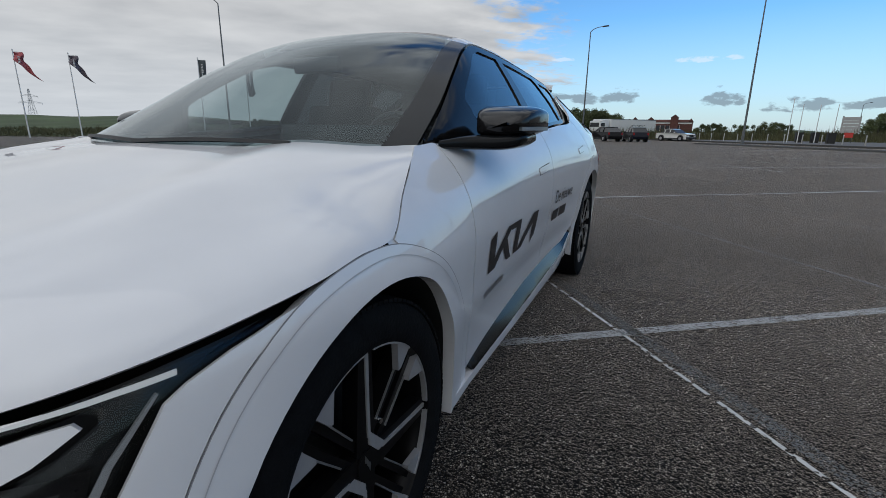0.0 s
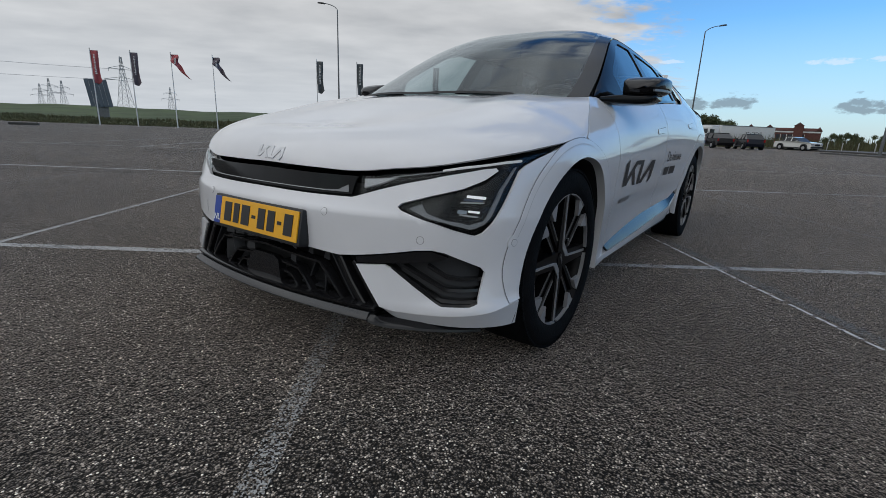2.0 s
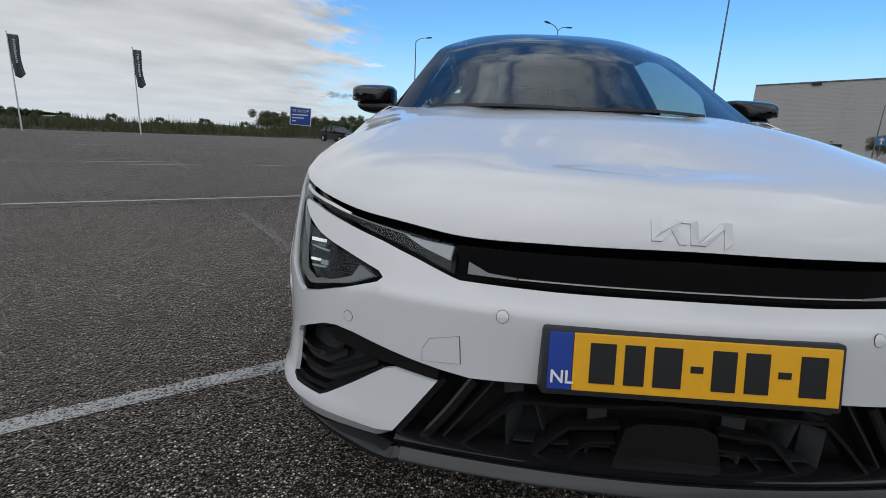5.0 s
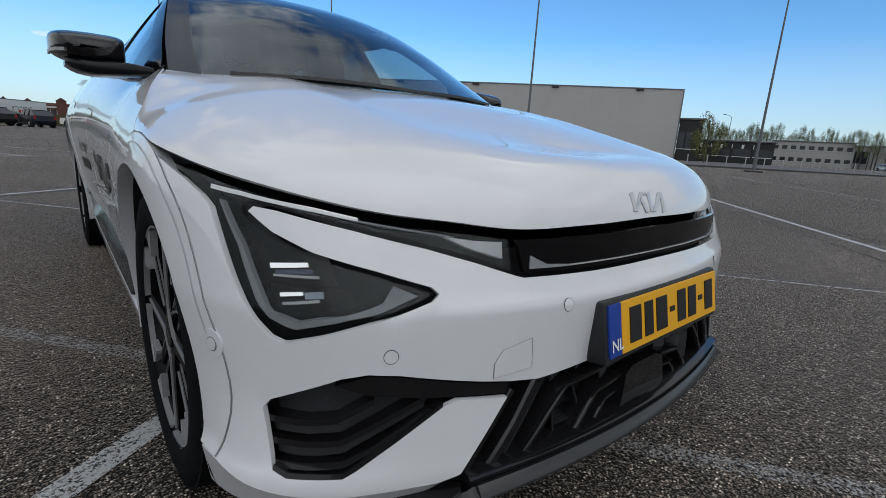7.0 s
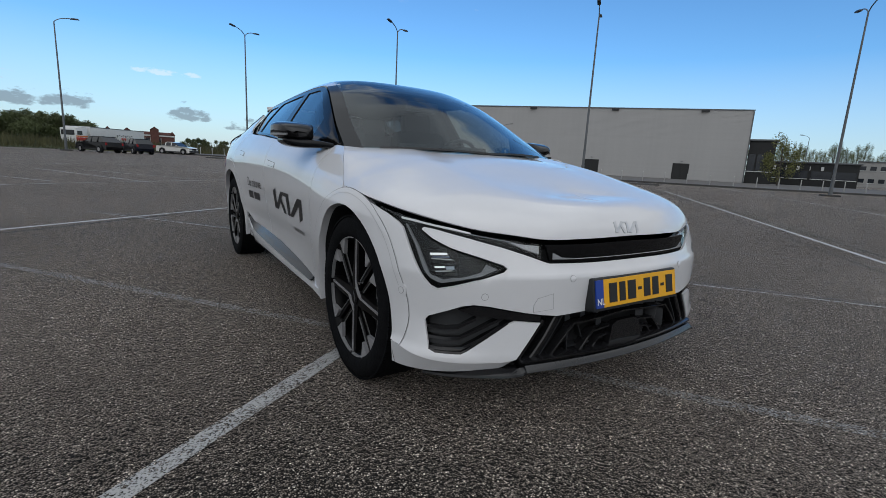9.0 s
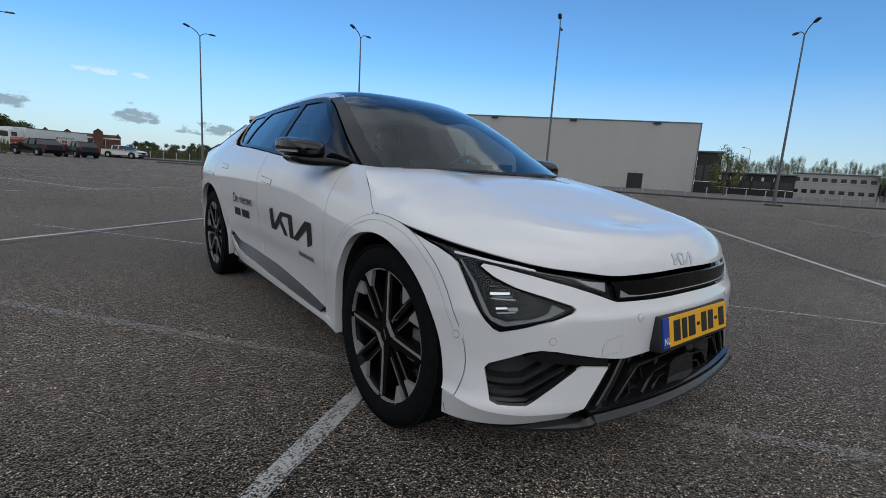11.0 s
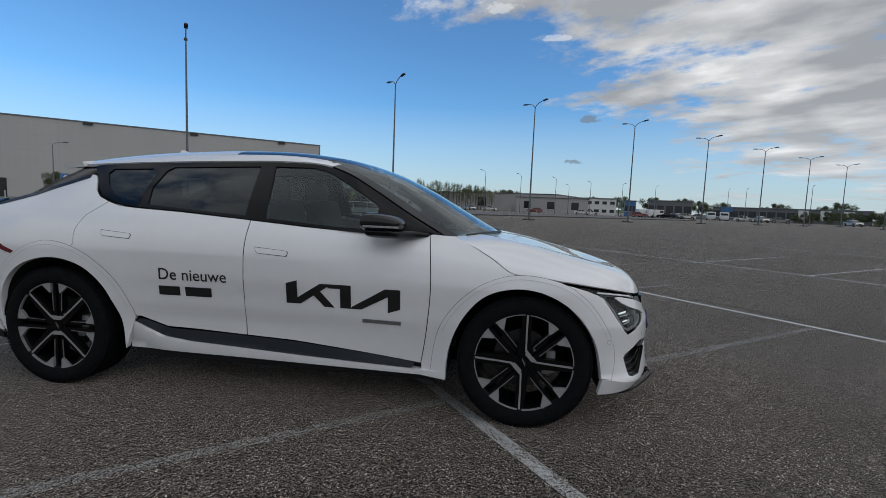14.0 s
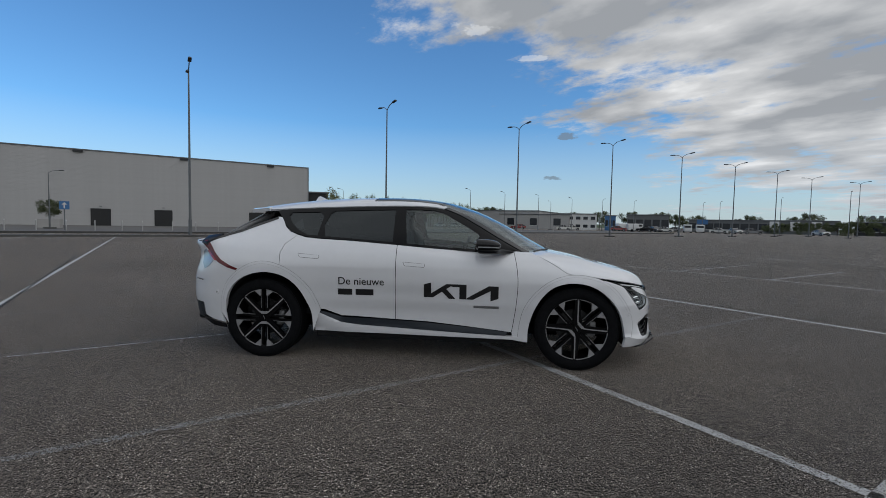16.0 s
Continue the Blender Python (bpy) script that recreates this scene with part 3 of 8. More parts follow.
def sweep_bm(path, section, closed=False):
    """A section (list of offsets along normal and up) carried along a path of points."""
    bm = bmesh.new()
    path = [Vector(p) for p in path]
    rings = []
    for i, p in enumerate(path):
        t = (path[min(i + 1, len(path) - 1)] - path[max(i - 1, 0)]).normalized()
        side = t.cross(Vector((0, 0, 1)))
        side = side.normalized() if side.length > 1e-6 else Vector((1, 0, 0))
        up = side.cross(t)
        rings.append([bm.verts.new(p + side * a + up * b) for a, b in section])
    for r, s in zip(rings, rings[1:]):
        for k in range(len(section)):
            bm.faces.new((r[k], r[(k + 1) % len(section)], s[(k + 1) % len(section)], s[k]))
    bm.faces.new(rings[0]), bm.faces.new(rings[-1][::-1])
    return bm


# ---- ground ----
bm = bmesh.new()
bmesh.ops.create_circle(bm, cap_ends=True, segments=64, radius=2500)
ground = tagged(part("ground", bm, ASPHALT), "dark grey exposed-aggregate asphalt of a large car park", "asphalt", kind="structure")


def marking(a, b, width, mat, lab):
    a, b = Vector((*a, 0.0)), Vector((*b, 0.0))
    t = (b - a).normalized()
    s = Vector((-t.y, t.x, 0)) * width / 2
    n = max(2, int((b - a).length / 0.25))
    rnd = random.Random(int(a.x * 977 + b.y * 131))
    verts, faces = [], []
    for i in range(n + 1):
        p = a + (b - a) * i / n
        w1, w2 = 1 + rnd.uniform(-0.07, 0.07), 1 + rnd.uniform(-0.07, 0.07)
        verts += [p + s * w1 + Vector((0, 0, 0.004)), p - s * w2 + Vector((0, 0, 0.004))]
        if i:
            k = 2 * i
            faces.append((k - 2, k - 1, k + 1, k))
    return tagged(solid("bay_line", verts, faces, mat, None, False), lab, "road marking", "bay lines", "structure")


WORN, FAINT = "worn white painted parking bay line on the asphalt", "faint, almost rubbed-off white bay line on asphalt"
FRESH = "white painted bay line across the car park"
marking((-2.9, 3.35), (-0.66, 0.50), 0.075, PAINT_FAINT, FAINT)
marking((-0.66, 0.50), (2.17, -3.33), 0.075, PAINT_FAINT, FAINT)
marking((-4.6, -2.50), (-0.89, 0.225), 0.085, PAINT_WORN, WORN)
marking((-0.89, 0.225), (9.6, 8.06), 0.075, PAINT_WORN, WORN)
marking((-2.30, 6.43), (4.90, -2.77), 0.020, PAINT_CHIPPED, "thin chipped white edge of a bay line")
marking((-2.22, 6.45), (4.96, -2.72), 0.075, PAINT_GHOST, FAINT)
marking((0.2, 7.15), (6.6, -1.3), 0.05, PAINT_FAINT, FAINT)
marking((2.14, 8.18), (6.2, 3.2), 0.05, PAINT_FAINT, FAINT)
marking((22.0, 12.6), (-2.0, -6.8), 0.075, PAINT_FRESH, FRESH)
marking((-12.0, -1.75), (-0.41, 6.68), 0.065, PAINT_FRESH, FRESH)
marking((-0.41, 6.68), (28.0, 28.6), 0.075, PAINT_FRESH, FRESH)
marking((-1.6, -2.45), (-5.75, 2.90), 0.05, PAINT_WORN, WORN)
marking((-6.2, -0.4), (-7.9, 2.0), 0.05, PAINT_FAINT, FAINT)
marking((-20.0, -0.2), (-8.0, 9.7), 0.085, PAINT_FAR, FRESH)
marking((16.0, 1.0), (3.0, -10.2), 0.075, PAINT_FAR, WORN)
marking((56.0, 32.0), (16.0, 1.0), 0.085, PAINT_FAR, FRESH)
marking((-8.0, 8.55), (26.0, 32.2), 0.075, PAINT_FAR, FRESH)
for k in range(6):
    marking((-3.4 + 3.1 * k, 12.6 + 2.15 * k), (-6.4 + 3.1 * k, 16.6 + 2.15 * k), 0.07, PAINT_FAR, WORN)
marking((9.01, -4.67), (12.6, -8.9), 0.06, PAINT_FAR, WORN)
marking((7.41, -6.4), (10.4, -10.3), 0.06, PAINT_FAR, WORN)
marking((-14.3, 4.39), (-18.74, 9.85), 0.08, PAINT_FAR, WORN)
marking((-16.4, 2.9), (-21.0, 8.6), 0.08, PAINT_FAR, WORN)
marking((-34.0, 3.0), (-16.0, 16.6), 0.10, PAINT_FAR, WORN)
marking((6.0, -0.4), (9.2, -4.6), 0.06, PAINT_FAINT, FAINT)
marking((0.5, 22.6), (4.6, 15.4), 0.07, PAINT_FAR, WORN)
marking((6.0, 26.4), (9.0, 19.2), 0.07, PAINT_FAR, WORN)
marking((-4.6, 18.9), (-1.4, 12.8), 0.07, PAINT_FAR, WORN)
marking((9.0, -4.5), (17.0, -12.4), 0.07, PAINT_FAINT, FAINT)
marking((24.0, -8.9), (15.0, -15.5), 0.08, PAINT_FAR, WORN)
for k in range(1, 9):
    marking((20.0 + 2.2 * k, -2.0 - 5.0 * k), (9.0 + 2.2 * k, -10.4 - 5.0 * k), 0.10, PAINT_FAR, WORN)
for k in range(6):
    marking((-6.0 - 5.2 * k, 7.6 - 3.4 * k), (-8.4 - 5.2 * k, 10.8 - 3.4 * k), 0.08, PAINT_FAINT, FAINT)
for k in range(4):
    marking((-16.0 + 2.0 * k, 16.0 + 5.5 * k), (22.0 + 2.0 * k, 40.0 + 5.5 * k), 0.10, PAINT_FAR, WORN)

# bitumen seams between the paving lanes
SEAM_TAR = line_paint("bitumen_seam", 0.86, 0.70, 0.6, 0.6, 0.5, 0.010)
for off, a, b, wide in ((0.28, 0.30, 1.0, 0.05), (-0.40, 0.0, 0.72, 0.035), (6.2, 0.0, 1.3, 0.05), (11.6, -0.2, 1.3, 0.06), (17.5, -0.2, 1.4, 0.07), (-9.4, 0.3, 1.1, 0.05), (-15.2, 0.2, 1.1, 0.06)):
    ends = [(22.0 - 24.0 * f + 0.629 * off, 12.6 - 19.4 * f - 0.778 * off) for f in (a, b)]
    seam = marking(*ends, wide, SEAM_TAR, "dark bitumen seam between two lanes of asphalt")
    seam.name = "asphalt_seam"
    tagged(seam, category="asphalt seam", group="asphalt seams")


# ---- the white car ----
car = thing("car", label="white electric crossover with black trim parked on the asphalt", category="car")

# outermost plan line of the body, from the nose round one side to the tail
PLAN = natural([(0, -0.800), (0.20, -0.795), (0.40, -0.768), (0.60, -0.702), (0.76, -0.606), (0.865, -0.473), (0.915, -0.290), (0.930, -0.05), (0.925, 0.30),
                (0.908, 0.75), (0.902, 1.3), (0.908, 1.9), (0.926, 2.45), (0.940, 2.9), (0.930, 3.2), (0.885, 3.45), (0.74, 3.66), (0.45, 3.78), (0, 3.82)])
UU = np.linspace(0, 1, 1201)
PXY = PLAN(UU)
LEN = np.r_[0, np.cumsum(np.linalg.norm(np.diff(PXY, axis=0), axis=1))]


def plan_at(s):
    """Point and outward normal of the plan line at a running length s."""
    u = np.interp(s, LEN, UU)
    e = 0.004
    p = PLAN(u)
    d = PLAN(np.minimum(u + e, 1)) - PLAN(np.maximum(u - e, 0))
    d = d / np.linalg.norm(d, axis=-1, keepdims=True)
    return p, np.stack([d[..., 1], -d[..., 0]], -1)


def s_of_y(y):
    return float(np.interp(y, PXY[:, 1], LEN))


# how far the body lies inside the plan line, by height, at stations along it
ZS = [0.18, 0.225, 0.292, 0.345, 0.45, 0.585, 0.615, 0.75, 0.86, 0.96, 1.05, 1.18, 1.36]
STATIONS = [
    (0.0, [0.03, 0.025, 0.020, 0.022, 0.032, 0.0160, 0.0300, 0.090, 0.15, 0.20, 0.25, 0.30, 0.4]),
    (0.45, [0.020, 0.010, 0.002, 0.006, 0.016, 0.0160, 0.0300, 0.085, 0.15, 0.20, 0.25, 0.30, 0.4]),
    (0.68, [0.030, 0.008, -0.006, 0.002, 0.010, 0.0120, 0.0220, 0.072, 0.13, 0.18, 0.23, 0.28, 0.36]),
    (s_of_y(-0.52), [0.030, -0.012, -0.030, -0.010, 0.006, 0.0040, 0.0100, 0.050, 0.10, 0.15, 0.2, 0.25, 0.3]),
    (s_of_y(-0.40), [0.030, -0.002, -0.014, 0.002, 0.006, 0.0040, 0.0080, 0.034, 0.080, 0.137, 0.19, 0.24, 0.3]),
    (s_of_y(-0.15), [0.03, 0.024, 0.016, 0.012, 0.006, 0.0040, 0.0044, 0.008, 0.042, 0.11, 0.17, 0.22, 0.3]),
    (s_of_y(0.15), [0.03, 0.0249, 0.0172, 0.0125, 0.006, 0.0020, 0.0021, 0.003, 0.034, 0.10, 0.16, 0.22, 0.3]),
    (s_of_y(0.55), [0.04, 0.0400, 0.0400, 0.0377, 0.028, 0.0100, 0.0092, 0.002, 0.020, 0.075, 0.165, 0.25, 0.35]),
    (s_of_y(1.30), [0.04, 0.0432, 0.0480, 0.0490, 0.045, 0.0200, 0.0181, 0.001, 0.006, 0.033, 0.090, 0.19, 0.33]),
    (s_of_y(2.10), [0.04, 0.0432, 0.0480, 0.0490, 0.045, 0.0220, 0.0201, 0.003, 0.001, 0.022, 0.068, 0.165, 0.33]),
    (s_of_y(2.90), [0.03, 0.0249, 0.0172, 0.0128, 0.008, 0.0030, 0.0029, 0.002, 0.006, 0.035, 0.085, 0.19, 0.355]),
    (s_of_y(3.35), [0.05, 0.0436, 0.0340, 0.0281, 0.020, 0.0100, 0.0096, 0.006, 0.012, 0.040, 0.080, 0.22, 0.40]),
    (s_of_y(3.55), [0.07, 0.0604, 0.0460, 0.0362, 0.020, 0.0060, 0.0060, 0.010, 0.030, 0.050, 0.040, 0.22, 0.42]),
    (float(LEN[-1]), [0.12, 0.0975, 0.0640, 0.0462, 0.03, 0.00, 0.003, 0.02, 0.06, 0.07, 0.020, 0.25, 0.45]),
]
ST_S = np.array([s for s, _ in STATIONS])
ST_F = [pchip(ZS, d) for _, d in STATIONS]


def inset_at(s, z):
    d = np.array([f(z) for f in ST_F])
    m = np.gradient(d, ST_S, axis=0)
    i = np.clip(np.searchsorted(ST_S, s) - 1, 0, len(ST_S) - 2)
    h = ST_S[i + 1] - ST_S[i]
    t = np.clip((s - ST_S[i]) / h, 0, 1)
    k = np.arange(len(s))
    a, b, ma, mb = d[i, k], d[i + 1, k], m[i, k], m[i + 1, k]
    return a * (1 + 2 * t) * (1 - t) ** 2 + ma * h * t * (1 - t) ** 2 + b * t * t * (3 - 2 * t) + mb * h * t * t * (t - 1)


def ring(q):
    """The car's flank: signed running length from the nose (+ on the car's left) and height to a place."""
    q = np.asarray(q, float)
    s, sign = np.abs(q[:, 0]), np.where(q[:, 0] < 0, -1.0, 1.0)
    p, n = plan_at(s)
    xy = p - n * inset_at(s, q[:, 1])[:, None]
    return np.stack([xy[:, 0] * sign, xy[:, 1], q[:, 1]], -1)


def on(axis, value, z):
    """The running length at which the flank has the given x (front) or y (side) at a height."""
    lo, hi = (0.0, s_of_y(-0.25)) if axis == "x" else (0.05, float(LEN[-1]) - 0.3)
    s = np.linspace(lo, hi, 900)
    p = ring(np.stack([s, np.full_like(s, z)], -1))[:, 0 if axis == "x" else 1]
    return float(np.interp(value, p, s))


def fx(*pts):
    return [(on("x", x, z), z) for x, z in pts]


def sy(*pts):
    return [(on("y", y, z), z) for y, z in pts]


def other(pts):
    return [(-s, z) for s, z in pts]


def both(name, outline, mat, label="", **k):
    """The same panel on either side of the car."""
    return [panel(name, o, ring, mat, car, label=label, **k) for o in (outline, other(outline))]


# -- lines shared by neighbouring panels --
HOOD_LINE = fx((0, 0.716), (0.25, 0.713), (0.445, 0.714), (0.55, 0.728), (0.66, 0.742), (0.76, 0.765)) + sy((-0.46, 0.779), (-0.35, 0.797), (-0.25, 0.812), (-0.13, 0.826), (-0.02, 0.841), (0.09, 0.846))
CREASE = sy(*curve([(-0.456, 0.316), (-0.470, 0.40), (-0.456, 0.505), (-0.406, 0.608), (-0.315, 0.727), (-0.208, 0.805), (-0.069, 0.845), (0.104, 0.847), (0.276, 0.781), (0.414, 0.654), (0.482, 0.541), (0.520, 0.373), (0.53, 0.27)], 60))
ARCH = sy(*curve([(-0.408, 0.225), (-0.395, 0.36), (-0.362, 0.496), (-0.289, 0.617), (-0.181, 0.714), (-0.039, 0.772), (0.10, 0.776), (0.239, 0.728), (0.341, 0.62), (0.406, 0.488), (0.439, 0.338), (0.441, 0.235)], 50))
REAR_CREASE = sy(*curve([(2.335, 0.47), (2.367, 0.553), (2.447, 0.685), (2.569, 0.796), (2.733, 0.880), (2.921, 0.902), (3.114, 0.820), (3.24, 0.69), (3.29, 0.55), (3.30, 0.42)], 50))
REAR_ARCH = sy(*curve([(2.408, 0.262), (2.428, 0.45), (2.470, 0.546), (2.540, 0.66), (2.639, 0.748), (2.785, 0.798), (2.954, 0.792), (3.105, 0.728), (3.215, 0.607), (3.249, 0.445), (3.22, 0.31)], 50))

# -- hood: a clamshell from a spine to its edge line --
edge_pts = list(ring(np.array(HOOD_LINE)))
edge_pts = [np.array([p[0], p[1], p[2]]) for p in edge_pts] + [np.array(p) + [0, 0, 0.001] for p in ring(np.array(sy((0.215, 0.925), (0.345, 0.995))))] + [np.array([0.757, 0.475, 1.034])]
EDGE = natural(edge_pts)
SPINE = natural([(0, -0.42, 0.872), (0, -0.40, 0.880), (0, -0.36, 0.897), (0, -0.25, 0.935), (0, -0.10, 0.979), (0, 0.05, 1.010), (0, 0.17, 1.028)], [0, 0.2, 0.4, 0.6, 0.75, 0.9, 1.0])


def hood_surf(q):
    k, r = np.clip(q[:, 0], 0, 1), q[:, 1]
    sign = np.where(r < 0, -1.0, 1.0)
    r = np.abs(r)
    e, c = EDGE(k), SPINE(k)
    p = c + (e - c) * r[:, None]
    a = np.clip(r, 0, 1)
    kk = np.clip((k - 0.45) / 0.38, 0, 1)
    fall = 1 - (1 - a ** (3.5 + 1.4 * kk * kk * (3 - 2 * kk))) ** 0.62
    ds = SPINE(np.minimum(k + 0.02, 1)) - SPINE(np.maximum(k - 0.02, 0))
    lean = ds[:, 2] / ds[:, 1] * (p[:, 1] - c[:, 1]) * (1 - a) ** 2.5
    # raised shoulders either side of a slightly hollow middle
    ks = np.clip((k - 0.30) / 0.5, 0, 1)
    rise = 0.013 * np.exp(-((a - 0.60) / np.where(a < 0.6, 0.11, 0.22)) ** 2) * ks * ks * (3 - 2 * ks)
    p[:, 2] = c[:, 2] + (e[:, 2] - c[:, 2]) * fall + lean + rise
    p[:, 0] *= sign
    return p


patch("hood", hood_surf, 90, 81, WHITE, car, (0.0, 1.0), (-0.996, 0.996), label="smooth white clamshell hood with raised shoulders", flip=True, lip=0.012)

# -- front bumper --
LAMP_LOW = fx((0.445, 0.646), (0.52, 0.672), (0.60, 0.697), (0.70, 0.724), (0.79, 0.748), (0.815, 0.752), (0.822, 0.744), (0.800, 0.716), (0.757, 0.689), (0.68, 0.664), (0.600, 0.637), (0.590, 0.626), (0.602, 0.615), (0.68, 0.589), (0.76, 0.560), (0.80, 0.546))
LAMP_OUT = sy((-0.552, 0.545), (-0.535, 0.553), (-0.515, 0.575), (-0.470, 0.635), (-0.42, 0.705), (-0.39, 0.745), (-0.36, 0.762), (-0.30, 0.784), (-0.22, 0.806), (-0.135, 0.823))
INTAKE_TOP = fx((0.464, 0.458), (0.52, 0.467), (0.60, 0.482), (0.655, 0.493), (0.70, 0.497), (0.735, 0.490), (0.79, 0.461), (0.820, 0.442), (0.829, 0.425))
INTAKE_LOW = fx((0.829, 0.328), (0.815, 0.319), (0.742, 0.319), (0.722, 0.329), (0.66, 0.372), (0.585, 0.428), (0.560, 0.437), (0.466, 0.427))
half = fx((0.0, 0.640), (0.25, 0.639), (0.43, 0.642)) + LAMP_LOW + LAMP_OUT + [c for c in CREASE[::-1] if c[0] < on("y", -0.25, 0.78)]
CHIN_TOP = sy((-0.405, 0.315), (-0.456, 0.313), (-0.52, 0.302)) + fx((0.80, 0.292), (0.72, 0.288), (0.64, 0.288), (0.585, 0.291), (0.556, 0.298))
CHIN_LOW = sy((-0.400, 0.226), (-0.456, 0.230), (-0.52, 0.236)) + fx((0.80, 0.241), (0.72, 0.247), (0.64, 0.252), (0.600, 0.260), (0.566, 0.282))
half += CHIN_TOP[1:] + INTAKE_LOW[::-1] + INTAKE_TOP[::-1] + fx((0.40, 0.450), (0.28, 0.456), (0.0, 0.460))
panel("front_bumper", half + other(half[::-1])[1:-1], ring, WHITE, car, h=0.022, label="white front bumper with angular lower fangs")
chin_top, chin_low = natural(CHIN_TOP), natural(CHIN_LOW)


def chin(sign):
    """The upright band under the bumper's lower crease, from the wheel arch to the grille."""
    def f(q):
        a, b = chin_top(q[:, 0]), chin_low(q[:, 0])
        w = np.clip(q[:, 1:2], 0, 1)
        p = ring(a) * (1 - w) + (ring(b) * [0.988, 0.975, 1]) * w
        return p * [sign, 1, 1]
    return f


for sg in (1, -1):
    patch("bumper_chin", chin(sg), 46, 5, WHITE, car, (0, 1), (0, 1), flip=(sg < 0), lip=0.03, label="white lower edge of the bumper")

# -- black nose strip and lamps --
def upright(q):
    """The flank with its lean taken out between the lamps, so that the strip stands straight under the hood's lip."""
    q = np.asarray(q, float)
    p = ring(np.stack([q[:, 0], 0.652 + 0.25 * (q[:, 1] - 0.652)], -1))
    p[:, 2] = q[:, 1]
    return p


strip = fx((0.0, 0.711), (0.25, 0.708), (0.438, 0.709), (0.425, 0.650), (0.25, 0.645), (0.0, 0.646))
grille = panel("nose_strip", strip + other(strip[::-1])[1:-1], upright, NOSE_BLACK, car, h=0.03, inset=0.004, label="gloss black upper grille strip")
led = fx((0.0, 0.6568), (0.30, 0.6570), (0.318, 0.6572), (0.318, 0.6545), (0.0, 0.6545))
tip = fx((0.320, 0.6578), (0.375, 0.662), (0.412, 0.680), (0.415, 0.656), (0.320, 0.6542))
panel("light_bar", led + other(led[::-1])[1:-1], upright, BLADE, grille, h=0.03, inset=0.0, lip=0.003, label="thin white light bar")
for o in (tip, other(tip)):
    panel("light_tip", o, upright, LED_DIM, grille, h=0.03, inset=0.0, lip=0.003, label="bright wedge at the end of the light bar")

lamp_top = [(s, z - 0.006) for s, z in HOOD_LINE if on("x", 0.44, 0.71) < s < on("y", -0.2, 0.82)]
lamp_outline = fx((0.447, 0.708)) + lamp_top + [(LAMP_OUT[-1][0] - 0.004, LAMP_OUT[-1][1] + 0.001)] + [(s - 0.006, z + 0.004) for s, z in LAMP_OUT[::-1][1:-2]]
lamp_outline += fx((0.815, 0.558), (0.795, 0.553), (0.76, 0.566), (0.68, 0.595), (0.607, 0.621), (0.600, 0.628), (0.612, 0.633), (0.68, 0.656), (0.757, 0.681), (0.806, 0.708), (0.832, 0.742), (0.828, 0.757), (0.812, 0.762), (0.79, 0.757), (0.70, 0.732), (0.60, 0.706), (0.52, 0.682), (0.452, 0.655))
lamp_strip = fx((0.456, 0.678), (0.450, 0.706), (0.505, 0.710), (0.560, 0.7185), (0.515, 0.697))
lamp_line = fx((0.545, 0.7180), (0.62, 0.7305), (0.705, 0.7455), (0.705, 0.7430), (0.62, 0.7280), (0.545, 0.7155))
drl = fx((0.690, 0.7465), (0.745, 0.7590), (0.795, 0.7675)) + sy((-0.430, 0.776), (-0.364, 0.7815), (-0.366, 0.7740), (-0.432, 0.7690)) + fx((0.793, 0.7610), (0.745, 0.7520), (0.690, 0.7410))
blade = sy((-0.390, 0.757), (-0.452, 0.689), (-0.502, 0.610), (-0.528, 0.578)) + fx((0.806, 0.566), (0.795, 0.563), (0.740, 0.580), (0.684, 0.5995), (0.619, 0.6245), (0.655, 0.641), (0.674, 0.615), (0.740, 0.592), (0.793, 0.575)) + sy((-0.530, 0.588), (-0.513, 0.613), (-0.460, 0.691), (-0.392, 0.759))
